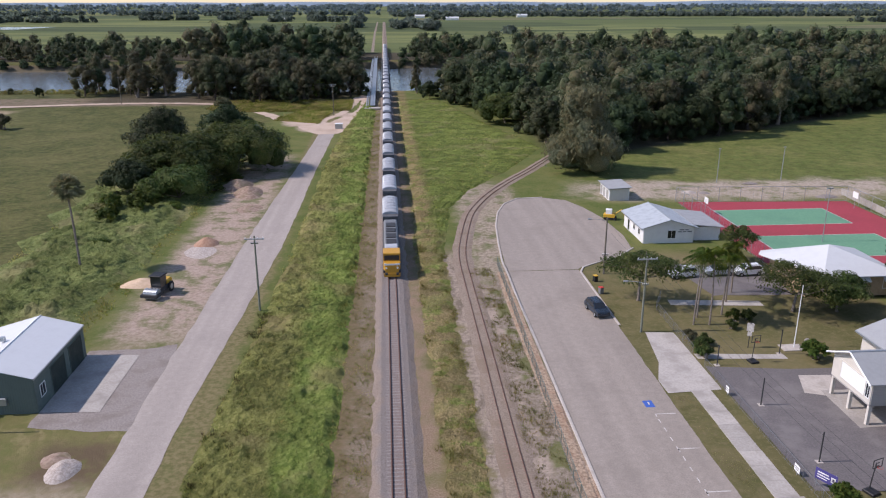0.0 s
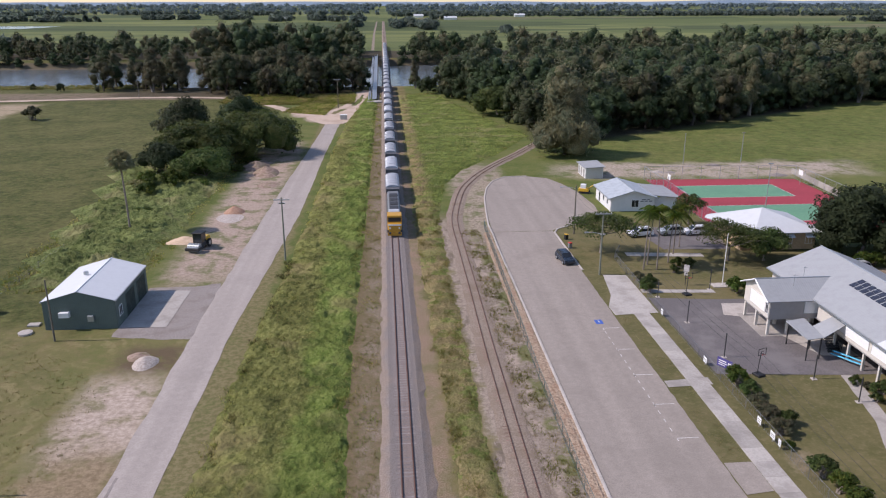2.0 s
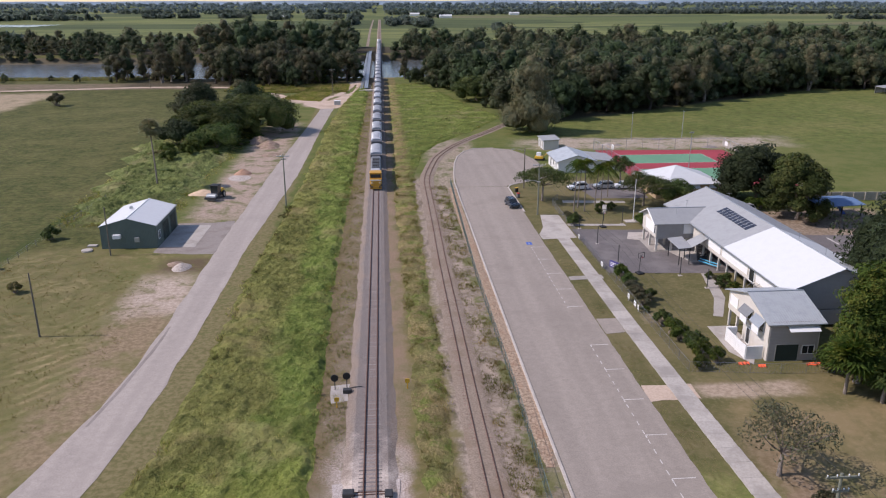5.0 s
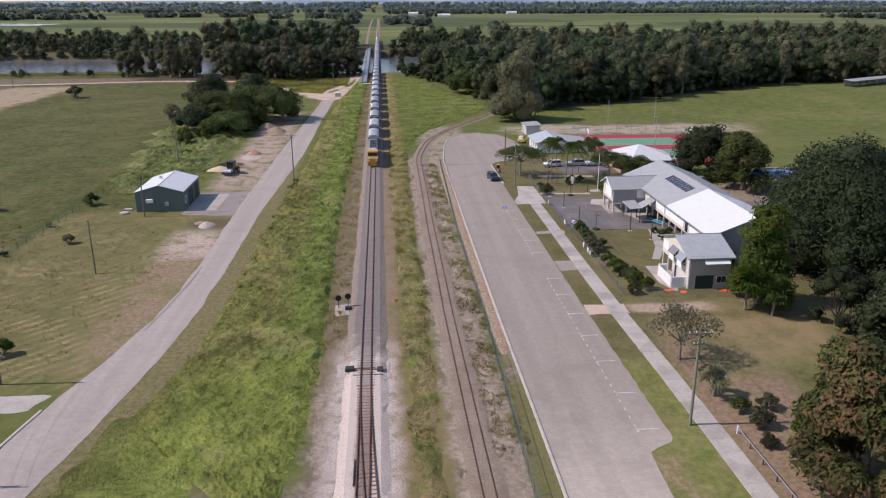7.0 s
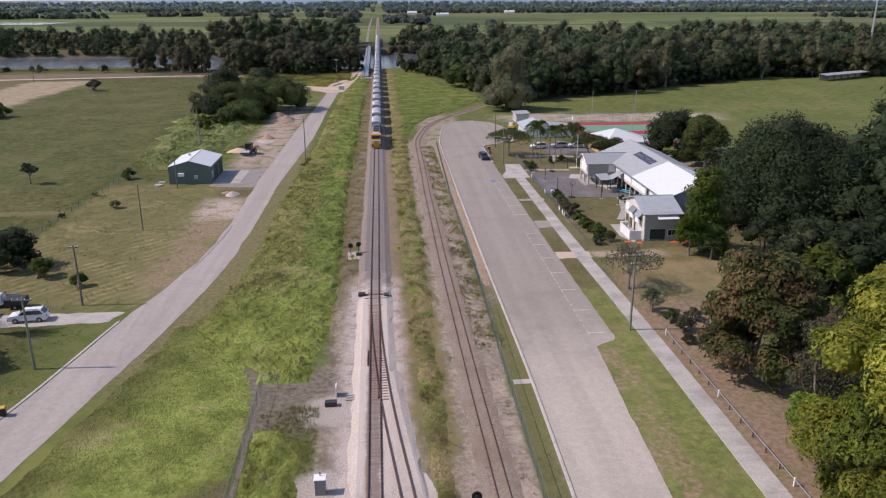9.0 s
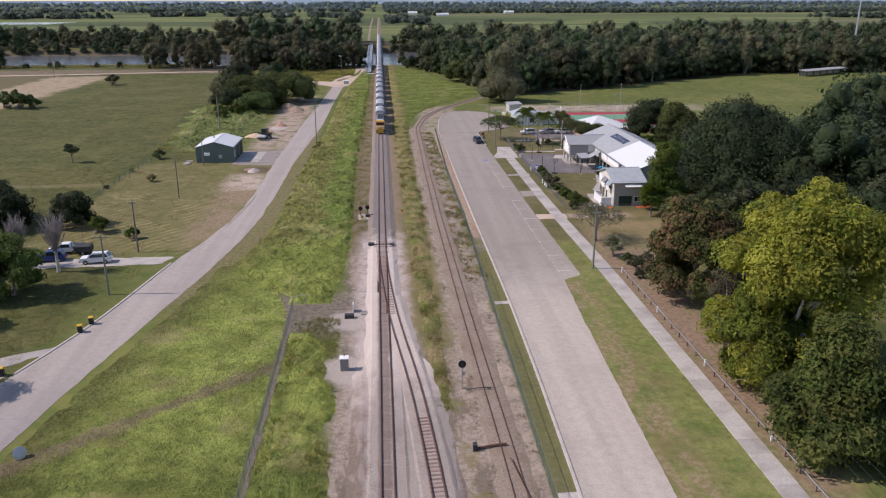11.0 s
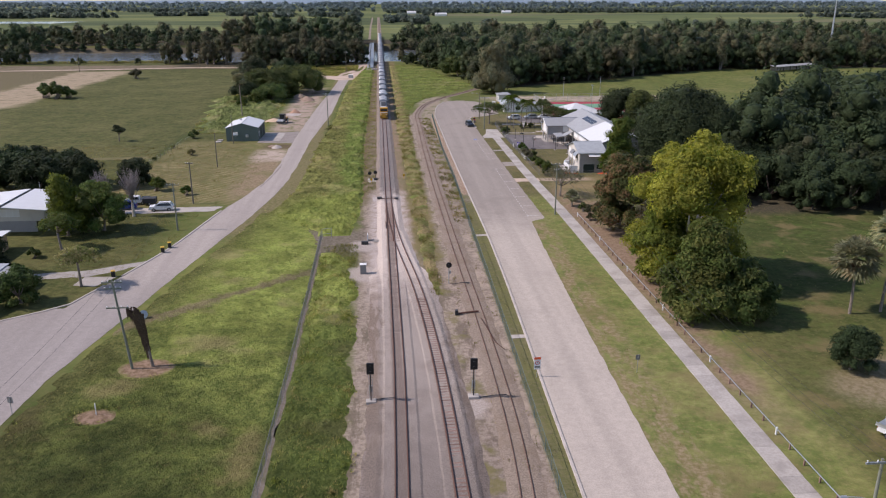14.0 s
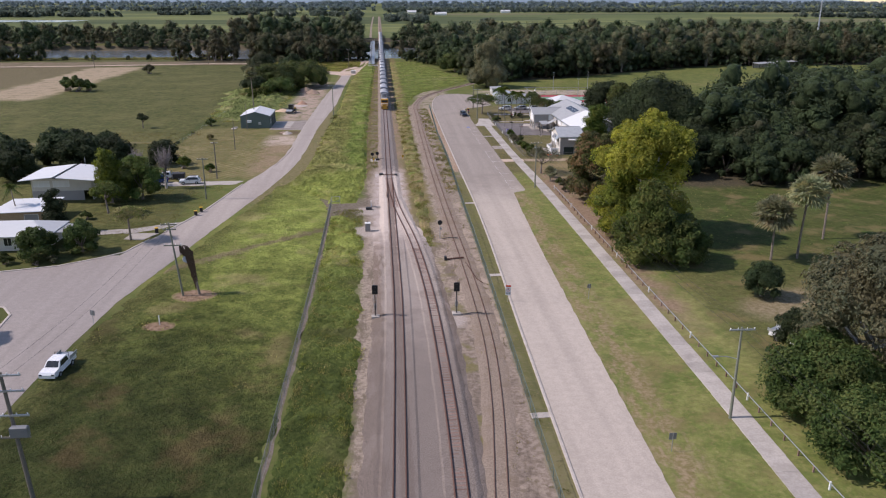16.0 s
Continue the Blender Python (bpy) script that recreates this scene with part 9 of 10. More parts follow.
# left side: dark cluster by the road
place(tree("poinciana", 13.0, 14.0, "leaf_mid", 9000, 0.45, "wide dark green spreading tree beside the road", seed=27, base=0.04, lobes=40, flat=0.55, low=8, per=6, lobe=0.72), -38.0, 190.0)
place(tree("poinciana", 12.0, 12.0, "leaf_mid", 7500, 0.45, "dark layered tree overgrown with creepers", seed=28, base=0.03, lobes=32, flat=0.55, low=9, per=6, lobe=0.75), -50.0, 174.0)
place(tree("thicket_tree", 16.5, 8.8, "leaf_forest", 4800, 0.5, "grey-green thicket tree in the paddock corner", seed=29, base=0.02, lobes=20), -56.5, 192.0)
place(tree("thicket_tree", 7.0, 7.4, "leaf_mid", 3000, 0.46, "low green tree at the thicket edge", seed=30, base=0.01, lobes=14, flat=0.8), -45.0, 160.0)
place(tree("thicket_tree", 14.0, 7.6, "leaf_dark", 4200, 0.55, "dense green tree behind the thicket", seed=31, base=0.02, lobes=18), -44.0, 212.0)
place(tree("thicket_tree", 8.0, 6.0, "leaf_dark", 2800, 0.5, "dark low tree joining the thicket", seed=131, base=0.01, lobes=14), -56.0, 164.0)
place(tree("thicket_tree", 11.0, 8.6, "leaf_mid", 4200, 0.48, "dense green tree filling the middle of the thicket", seed=132, base=0.02, lobes=20, flat=0.7), -45.0, 180.0)
place(tree("dry_tree", 8.8, 4.0, "leaf_olive", 1200, 0.5, "thin olive tree at the track junction", seed=32, base=0.15, lobes=7), -57.0, 274.0)
# unseen tree beyond the corner, added to lay shade on the road
place(tree("street_tree", 8.0, 4.0, "leaf_mid", 4000, 0.3, "round green tree out of view, added to shade the corner", seed=90, base=0.3, lobes=14, lobe=0.85), -57.0, -90.5)
# left gardens
place(tree("garden_tree", 11.0, 4.2, "leaf_lime", 3600, 0.42, "tall yellow-green garden tree beside the house", seed=33, base=0.15, low=7, lobes=13, tall=True), -57.2, -22.5)
place(tree("garden_tree", 9.0, 4.8, "leaf_fresh", 4500, 0.36, "leafy bright green garden tree shading the lawn", seed=34, base=0.12, low=7, lobes=12), -51.8, -20.0)
place(tree("garden_tree", 6.6, 3.6, "leaf_fresh", 1500, 0.33, "airy olive garden tree on the lawn", seed=35, base=0.35, lobes=9, flat=0.6, airy=True), -55.2, -31.0)
place(tree("umbrella_tree", 6.0, 3.6, "leaf_clump", 1300, 0.3, "small flat-topped pale tree at the kerb", seed=36, base=0.55, lobes=9, flat=0.45, airy=True), -45.6, -49.0)
place(tree("garden_tree", 5.4, 3.4, "leaf_mid", 2300, 0.36, "dense dark garden shrub tree near the corner", seed=37, base=0.05, low=7, lobes=11), -57.4, -58.2)
place(tree("garden_tree", 5.6, 3.0, "leaf_mid", 2000, 0.36, "dark green garden tree by the driveway", seed=38, base=0.08, low=7, lobes=10), -51.6, -55.0)
place(tree("garden_tree", 8.2, 3.0, "leaf_dark", 1600, 0.38, "dark upright tree beside the garage", seed=39, base=0.1, low=7, lobes=9, tall=True), -60.6, -43.0)
place(tree("mango_tree", 6.4, 4.3, "leaf_dark", 2800, 0.4, "dense round mango tree beside the paddock", seed=40, base=0.04, low=7, lobes=12), -56.5, 15.0)
for i, (x, y, s) in enumerate(((-68, 14, 1.0), (-75, 10, 1.1), (-82, 16, 1.2), (-90, 8, 1.15), (-98, 14, 1.25), (-72, 20, 1.0), (-106, 6, 1.2), (-86, 0, 1.0), (-80, 24, 1.0))):
    if i == 0:
        hedge0 = place(tree("hedge_row_tree", 8.0, 5.0, "leaf_dark", 2400, 0.45, "dark dense tree in the row behind the house", seed=41, base=0.04, low=7, lobes=12, group="garden tree row"), x, y)
    else:
        again(hedge0, x, y, 67 * i, s)


def bare_tree(x, y, h, seed):
    rng = random.Random(seed)
    t = thing("bare_tree", x, y, 0, 0, "leafless pale grey bottle tree on the lawn", "tree", "bare trees")
    s = Shape().tube([(0, 0, 0), (0, 0, h * 0.35)], [0.32, 0.2], 8)
    s.ob("trunk", "pale_bark", t)
    b = Shape()
    for i in range(110):
        a, e = rng.uniform(0, 6.28), rng.uniform(0.1, 0.6)
        z0 = h * rng.uniform(0.25, 0.5)
        l = h * rng.uniform(0.35, 0.55)
        d = Vector((math.cos(a) * e, math.sin(a) * e, 1)).normalized()
        p = Vector((0, 0, z0))
        b.tube([p, p + d * l * 0.5, p + d * l + Vector((0, 0, 0.2))], [0.05, 0.035, 0.015], 3)
        for j in range(4):
            q = p + d * l * rng.uniform(0.5, 0.95)
            b.tube([q, q + Vector((rng.uniform(-0.6, 0.6), rng.uniform(-0.6, 0.6), rng.uniform(0.4, 0.9)))], [0.025, 0.012], 3)
    b.ob("branch_head", "twig_grey", t)


bare_tree(-49.3, -10.6, 9.4, 1)
bare_tree(-55.8, -8.0, 8.6, 2)


def fan_palm(x, y, h, r, label, seed, fronds=56, name="palm_tree", leaf="leaf_palm", feather=False):
    """A palm: ringed trunk and a head of fan or feather fronds."""
    rng = random.Random(seed)
    t = thing(name, x, y, 0, 0, label, "palm", "palms")
    lean = rng.uniform(-0.5, 0.5)
    s = Shape().tube([(lean * (i / 10) ** 2, 0, h * i / 10 - (0.1 if i == 0 else 0)) for i in range(11)], [(0.13 if feather else 0.2) - 0.006 * i + 0.012 * (i % 2) for i in range(11)], 8)
    s.ob("trunk", "bark", t)
    f = Shape()
    for i in range(fronds):
        a = i * 2.4
        el = -0.6 + 2.1 * rng.random() ** 0.8
        out = Vector((math.cos(a) * math.cos(el), math.sin(a) * math.cos(el), math.sin(el)))
        side = out.cross(Vector((0, 0, 1))).normalized()
        base = Vector((lean, 0, h))
        if feather:
            n = 12
            spine = [base + out * r * (j / n) - Vector((0, 0, 0.62 * r * (j / n) ** 2)) for j in range(n + 1)]
            f.tube(spine[::3], [0.035, 0.03, 0.022, 0.015, 0.008], 4, False)
            for j in range(1, n):
                span = r * (0.3 if j > 2 else 0.2) * (1.1 - 0.6 * abs(j / n - 0.45))
                for sgn in (-1, 1):
                    tip = spine[j] + sgn * side * span + out * 0.12 * r - Vector((0, 0, 0.2 * r + 0.12 * r * rng.random()))
                    f.quad(spine[j] - out * 0.07, spine[j] + out * 0.07, tip)
        else:
            stalk = base + out * r * 0.45
            f.quad(base - side * 0.03, base + side * 0.03, stalk + side * 0.03, stalk - side * 0.03)
            for k in range(-4, 5):
                q = k / 4 * 1.25
                d = (out * math.cos(q) + side * math.sin(q)).normalized()
                tip = stalk + d * r * 0.7 - Vector((0, 0, rng.uniform(0.15, 0.4) * r * (0.4 + 0.3 * abs(q))))
                w = side * 0.09 * r if abs(q) < 0.8 else out * 0.09 * r
                m = stalk + d * r * 0.3
                f.quad(stalk, m + w, tip, m - w)
    if not feather and h > 7:
        dead = Shape()
        for i in range(18):
            a, el = i * 2.4, rng.uniform(-1.35, -0.9)
            out = Vector((math.cos(a) * math.cos(el), math.sin(a) * math.cos(el), math.sin(el)))
            side = out.cross(Vector((0, 0, 1))).normalized()
            root = Vector((lean, 0, h - 0.2))
            for k in range(-2, 3):
                tip = root + out * r * 0.75 + side * 0.22 * r * k - Vector((0, 0, 0.1 * abs(k)))
                dead.quad(root - side * 0.05, root + side * 0.05, tip)
        dead.ob("dead_skirt", "dead_frond", t, "hanging dead brown fronds")
    f.ob("fronds", leaf, t)
    return t


fan_palm(60.8, -68.0, 7.7, 3.2, "fan palm with grey-green fronds on the lawn", 1, 64)
fan_palm(65.4, -67.6, 11.0, 3.2, "tall fan palm with a slender trunk", 2, 64)
fan_palm(75.4, -57.8, 11.6, 3.7, "tall fan palm with a full round head", 3, 64)
fan_palm(-49.3, 115.6, 13.2, 2.5, "tall slender palm with a drooping grey-green head rising from the paddock", 4, 72, leaf="leaf_palm")
fan_palm(51.0, 12.0, 4.4, 2.7, "bushy fan palm beside the side building", 5, leaf="leaf_bright")
fan_palm(53.8, 9.8, 3.4, 2.2, "low fan palm under the tall tree", 6, leaf="leaf_mid")
fan_palm(37.0, -10.6, 2.2, 1.7, "short cordyline palm beside the power pole", 7, 24)
for i, (x, y, h) in enumerate(((39.6, 87.6, 9.6), (41.7, 87.4, 9.8), (41.0, 90.0, 8.4), (44.7, 90.6, 7.8), (47.2, 95.0, 7.0), (49.6, 98.6, 6.8))):
    fan_palm(x, y, h, 2.7, "slender feather palm in the school garden", 20 + i, 20, feather=True, leaf="leaf_bright")
fan_palm(-70.6, -34.8, 6.4, 2.2, "dark feather palm beside the garage", 31, 20, feather=True, leaf="leaf_mid")


# shrubs
bush_protos = []
for i, (leaf, lab) in enumerate((("leaf_mid", "dense green garden shrub"), ("leaf_bright", "fresh green rounded garden shrub"), ("leaf_silver", "grey-green fluffy garden shrub"), ("leaf_olive", "dry olive paddock bush"), ("leaf_clump", "pale green mound of rank grass and weeds"))):
    bush_protos.append((leaf, lab))
made = {}


def bush(x, y, s, kind, sz=None):
    leaf, lab = bush_protos[kind]
    if kind not in made:
        made[kind] = place(tree("shrub", 2.0, 1.35, leaf, 900, 0.2, lab, "shrub", 50 + kind, base=0.02, lobes=8, stems=2, limbs=4, group="shrubs"), x, y, 0, s, sz)
    else:
        again(made[kind], x, y, 40 * (x + y) % 360, s, sz)


for x, y, s, k in ((37.6, 49.0, 1.15, 1), (37.9, 46.4, 0.9, 0), (37.5, 43.8, 0.9, 2), (37.6, 41.4, 0.95, 2), (38.9, 40.2, 0.9, 0), (37.4, 38.6, 1.0, 2), (37.0, 36.0, 0.5, 1),
                   (37.6, 31.6, 1.1, 0), (38.2, 29.0, 1.1, 1), (38.4, 26.6, 1.1, 1), (39.4, 24.4, 1.1, 0), (38.8, 22.0, 1.2, 1), (40.2, 20.6, 1.0, 1), (37.8, 19.2, 0.9, 1),
                   (50.0, 76.4, 1.3, 1), (45.4, 88.4, 0.9, 1), (37.4, 80.0, 0.8, 0), (37.2, 83.0, 0.8, 2), (37.0, 77.8, 0.9, 0), (38.6, 81.5, 0.8, 0), (44.0, 86.0, 0.7, 0), (47.5, 88.5, 0.8, 0),
                   (51.0, 48.0, 0.6, 0), (52.4, 45.5, 0.9, 0), (52.3, 42.6, 0.8, 1), (51.6, 47.0, 0.5, 2), (50.9, 44.0, 0.6, 0),
                   (38.3, -14.0, 0.9, 0), (39.0, -17.0, 1.0, 3), (38.2, -6.5, 0.8, 3), (41.5, -13.5, 0.9, 2), (42.5, -19.0, 1.1, 1), (38.2, -20.5, 0.7, 3),
                   (-43.2, 5.6, 1.1, 1), (-50.3, 10.3, 1.6, 1), (-60.0, 44.0, 0.5, 1), (-59.6, 61.0, 0.5, 4), (-57.2, 76.6, 1.3, 0), (-52.2, 50.4, 0.9, 4), 
                   (-136.0, 178, 3.4, 0), (-141, 181, 3.0, 0), (-132, 181, 2.4, 0), (-128, 262, 2.4, 3), (-49.5, 150, 2.4, 1), (-53.5, 143, 2.0, 1), (-56.5, 152, 2.0, 1),
                   (-56.6, -61.6, 1.0, 0), (-54.2, -60.6, 0.7, 3), (-61.5, -60.5, 1.0, 0), (-58.0, -35.0, 0.9, 0), (76, 86.5, 1.3, 1), (78.5, 87.5, 1.1, 1), (70, 78, 1.2, 1)):
    bush(x, y, s, k)
place(tree("paddock_tree", 4.6, 2.0, "leaf_forest", 900, 0.3, "small lone tree standing in the paddock", seed=60, base=0.3, lobes=7), -78.2, 74.0)
for i, (x, y, s) in enumerate(((-50.5, 128, 1.2), (-58, 150, 1.6), (-44, 152, 1.3), (-39, 168, 1.3), (-37, 178, 1.3), (-35, 205, 1.5))):
    bush(x, y, s * 1.5, (1, 4, 1, 1)[i % 4], s * 0.7)


# forest: a handful of kinds, repeated
kinds = [
    tree("forest_tree", 19, 7.6, "leaf_forest", 1100, 0.6, "dark green forest tree near the river", seed=70, bark="dark_bark", base=0.02, lobes=15, group="forest trees", low=6, per=4, k=0.44, solid=0.7),
    tree("forest_tree", 17, 7.2, "leaf_dark", 1100, 0.6, "very dark leafy forest tree", seed=71, bark="dark_bark", base=0.02, lobes=14, group="forest trees", low=6, per=4, k=0.44, solid=0.7),
    tree("forest_tree", 20, 7.6, "leaf_olive", 1200, 0.56, "olive-brown river gum with dark trunk", seed=72, bark="dark_bark", base=0.05, lobes=16, droop=0.6, group="forest trees", low=5, per=4, k=0.44, solid=0.68),
    tree("forest_tree", 21, 6.2, "leaf_silver", 1100, 0.54, "grey-green river gum with greyish stems", seed=73, bark="bark", base=0.12, lobes=15, tall=True, droop=0.6, group="forest trees", low=0, per=4, k=0.44, solid=0.62, stems=2),
    tree("forest_tree", 12, 6.6, "leaf_dark", 900, 0.56, "low dense dark forest tree", seed=74, bark="dark_bark", base=0.01, lobes=12, group="forest trees", low=6, per=4, k=0.44, solid=0.7),
    tree("forest_tree", 9, 5.6, "leaf_bright", 750, 0.54, "bright green bushy tree at the forest edge", seed=75, bark="dark_bark", base=0.01, lobes=10, group="forest trees", low=5, per=4, k=0.44, solid=0.7),
]
used = [False] * len(kinds)
frng = random.Random(11)


def grow(k, x, y, s, sz=None):
    rz = frng.uniform(0, 360)
    if used[k]:
        again(kinds[k], x, y, rz, s, sz)
    else:
        used[k] = True
        place(kinds[k], x, y, rz, s, sz)


def scatter(region, count, gap):
    """Random spots where region's test holds, no nearer than gap to one another."""
    x0, x1, y0, y1, test = region
    done, tries = [], 0
    while len(done) < count and tries < count * 80:
        tries += 1
        x, y = frng.uniform(x0, x1), frng.uniform(y0, y1)
        if test(x, y) and all((x - a) ** 2 + (y - b) ** 2 > gap * gap for a, b in done):
            done.append((x, y))
    return done


def plant(region, count, weights, smin, smax, gap=5.0):
    for x, y in scatter(region, count, gap):
        s = frng.uniform(smin, smax)
        grow(frng.choices(range(6), weights)[0], x, y, s, s * frng.uniform(0.88, 1.12))


def canopy(regions, name, label, mat=("leaf_canopy", "leaf_forest", "leaf_dark", "leaf_olive"), each=380, size=0.95, seed=2):
    """Closed forest behind its edge: crowns of leaf sprays with dark cores, joined."""
    rng = np.random.default_rng(seed)
    bins = [([], [], [0]) for m in mat]
    for region, count, gap, hmin, hmax in regions:
        for x, y in scatter(region, count, gap):
            h = frng.uniform(hmin, hmax) * frng.choice((0.72, 0.9, 1.0, 1.0, 1.15))
            r = h * frng.uniform(0.36, 0.56)
            z = ground_z(x, y)
            a = frng.uniform(0, 6.28)
            blobs = [(x, y, z + h * 0.2, r * 0.75, r * 0.75, h * 0.22)]
            for i in range(6):
                t = a + 2.4 * i
                off, q = r * (0.12 + 0.13 * i) * frng.uniform(0.7, 1.2), r * frng.uniform(0.34, 0.52)
                blobs.append((x + off * math.cos(t), y + off * math.sin(t), z + h * (0.8 - 0.075 * i) * frng.uniform(0.9, 1.06), q, q, min(q, h * 0.2) * frng.uniform(0.8, 1.15)))
            bits = clumps(blobs, 3, 0.46, rng)
            v, f = leaf_cloud(blobs + bits, int(each * 1.25), size * 0.72, rng, 0.3, 0.66, False)
            cv, cf = core(blobs, rng, 0.64, 3, 6)
            V, F, k = bins[frng.randrange(len(mat))]
            V += [v, cv]
            F += [f + k[0], cf + k[0] + len(v)]
            k[0] += len(v) + len(cv)
    for m, (V, F, k) in zip(mat, bins):
        tagged(new(name, raw_mesh(name, np.concatenate(V), np.concatenate(F), m)), label, "forest", kind="stuff")


def east_edge(x):
    return float(np.interp(x, [20, 35, 48, 55, 80, 130, 190, 250, 420], [345, 290, 205, 198, 212, 246, 280, 288, 300]))


# east bank forest: edge trees one by one, the depth as canopy
plant((14, 300, 190, 372, lambda x, y: 3 < y - east_edge(x) < 26 and x > 26), 96, (5, 6, 3, 1.5, 4, 0.5), 0.72, 1.08, 5.2)
canopy([((30, 460, 200, 374, lambda x, y: y > east_edge(x) + 18), 400, 6.5, 14, 23)], "forest_canopy", "closed dark green riverside forest behind its edge", seed=21)
# far bank, both sides
canopy([((-480, -130, 545, 626, lambda x, y: y > 548 + bank(x)), 120, 8.5, 11, 18), ((-130, -20, 545, 632, lambda x, y: y > 548 + bank(x)), 60, 8.0, 16, 25), ((19, 520, 545, 636, lambda x, y: y > 548 + bank(x)), 170, 8.5, 12, 21),
        ((-520, -20, 536, 556, lambda x, y: 542 < y - bank(x) < 552), 80, 7, 6, 10), ((10, 400, 536, 556, lambda x, y: 542 < y - bank(x) < 552), 60, 7, 6, 10)], "forest_canopy", "dark dense forest along the far river bank", each=260, size=1.2, seed=22)
# west near bank
plant((-134, -12, 332, 368, lambda x, y: (x < -92 or -84 < x) and y > 332 + (8 if x > -30 else 0) + (14 if x < -92 else 0)), 50, (3, 3, 5, 6, 1, 0.8), 0.72, 1.1, 5.2)
plant((-60, -14, 318, 345, lambda x, y: x < -24), 9, (1, 1, 3, 3, 2, 1), 0.65, 0.9, 5)
plant((-330, -112, 352, 380, lambda x, y: y < 380 + bank(x)), 22, (1, 1, 0, 0, 4, 5), 0.2, 0.36, 6)
plant((8, 30, 322, 366, lambda x, y: True), 7, (2, 2, 0, 1, 2, 2), 0.5, 0.72, 6)
plant((-340, -222, 356, 386, lambda x, y: y < 386 + bank(x)), 30, (3, 4, 1, 2, 3, 0.5), 0.55, 0.8, 6)
# park forest behind the lawn
plant((66, 150, -20, 12, lambda x, y: x > 77 and y > -18 - 0.03 * (x - 70) and (x - 70) ** 2 + (y - 24) ** 2 > 170), 42, (4, 6, 0, 0, 5, 0), 0.7, 0.95, 4.8)
plant((84, 124, 24, 60, lambda x, y: y < 38 + 0.9 * (x - 98)), 14, (4, 5, 0, 0, 2, 0), 0.75, 1.0, 6)
canopy([((84, 240, 4, 64, lambda x, y: (x - 70) ** 2 + (y - 24) ** 2 > 300 and y < 36 + 0.9 * (x - 98)), 140, 6.5, 15, 23), ((150, 260, -18, 6, lambda x, y: True), 36, 6.5, 15, 22),
        ((98, 240, 62, 118, lambda x, y: x > 128 + 0.5 * (y - 62)), 70, 7, 12, 20), ((128, 250, -140, -20, lambda x, y: x > 130), 90, 7.5, 13, 20)], "forest_canopy", "closed dark forest behind the park lawn", ("leaf_dark", "leaf_dark"), 480, 0.8, 23)
plant((60, 68, -9, 2, lambda x, y: x + y > 54), 3, (2, 2, 0, 0, 3, 0), 0.55, 0.75, 5)
grow(5, 61.5, -9.5, 0.95)
for k, x, y, f in ((1, 60.5, 6.0, 0.55), (4, 66.0, 2.5, 0.8), (1, 72.5, -3.0, 0.7), (4, 69.0, -9.0, 0.7)):
    grow(k, x, y, f)


# distant woods: many small crowns in belts
def far_woods(belts, name, label, mat="far_wood", each=9, seed=3):
    rng = np.random.default_rng(seed)
    V, F, k = [], [], 0
    for x0, x1, y0, y1, n, h, slope in belts:
        c = max(3, n // 14)
        pick = rng.integers(0, c, n)
        X = rng.uniform(x0, x1, c)[pick] + rng.normal(0, 0.035 * (x1 - x0), n)
        Y = rng.uniform(y0, y1, c)[pick] + rng.normal(0, 0.1 * (y1 - y0), n) + slope * X
        ok = ~((np.abs(X) < 14) | ((X > -36) & (X < -18)))
        for x, y in zip(X[ok], Y[ok]):
            hh = h * rng.uniform(0.6, 1.25)
            r = hh * rng.uniform(0.4, 0.7)
            v, f = leaf_cloud([(x, y, hh * 0.55, r, r, hh * 0.5), (x + r * 0.6, y, hh * 0.4, r * 0.7, r * 0.7, hh * 0.4)], each, hh * 0.62, rng, 0.1, 0.4, False)
            V.append(v), F.append(f + k)
            k += len(v)
    o = new(name, raw_mesh(name, np.concatenate(V), np.concatenate(F), mat))
    return tagged(o, label, "woods", kind="stuff")


far_woods([(-60, 80, 1050, 1300, 120, 10, 0), (-1300, -480, 1480, 1620, 330, 10, 0), (-480, -230, 1640, 1740, 110, 8, 0), (-230, -40, 1500, 1700, 110, 9, 0), (60, 2400, 1900, 2080, 900, 9, 0.02),
           (-1900, -1200, 1250, 1380, 130, 9, 0), (800, 1700, 1350, 1430, 160, 9, 0), (90, 160, 1610, 1680, 16, 12, 0), (-1400, 60, 2050, 2200, 420, 9, 0),
           (-420, -150, 690, 720, 12, 8, 0.02), (150, 500, 900, 1000, 5, 9, 0.0)], "far_woods", "scattered belts of woodland across the far plain", each=24)
far_woods([(-2600, 2600, 2150, 2500, 800, 11, 0), (-2600, 2600, 2900, 3300, 900, 12, 0), (-3400, 3400, 3600, 4700, 1500, 14, 0)], "far_woods", "woodland plain reaching the horizon, paled in colour for haze", "far_haze", each=10, seed=5)
for x, y, w in ((139, 1628, 26), (82, 1830, 22), (-195, 1560, 20), (330, 1900, 24)):
    fh = thing("farmhouse", x, y, 0, 0, "tiny white-roofed farmhouse among distant trees", "house", "distant houses")
    Shape().box(-w / 2, -6, 0, w / 2, 6, 4).ob("wall", "white_wall", fh)
    gable(fh, -w / 2, w / 2, -6, 6, 4.0, 7.0, "x", "white_roof", 0.6)
strip("dirt_track", [(-10, 640, 2.5), (-11, 800, 2.5), (-12, 1000, 2.5), (-12, 1200, 2.5), (-12, 1500, 2.5)], 2.5, "siding_gravel", "pale farm track running beside the far line", 0.05, 0.5)
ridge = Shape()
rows = [[], []]
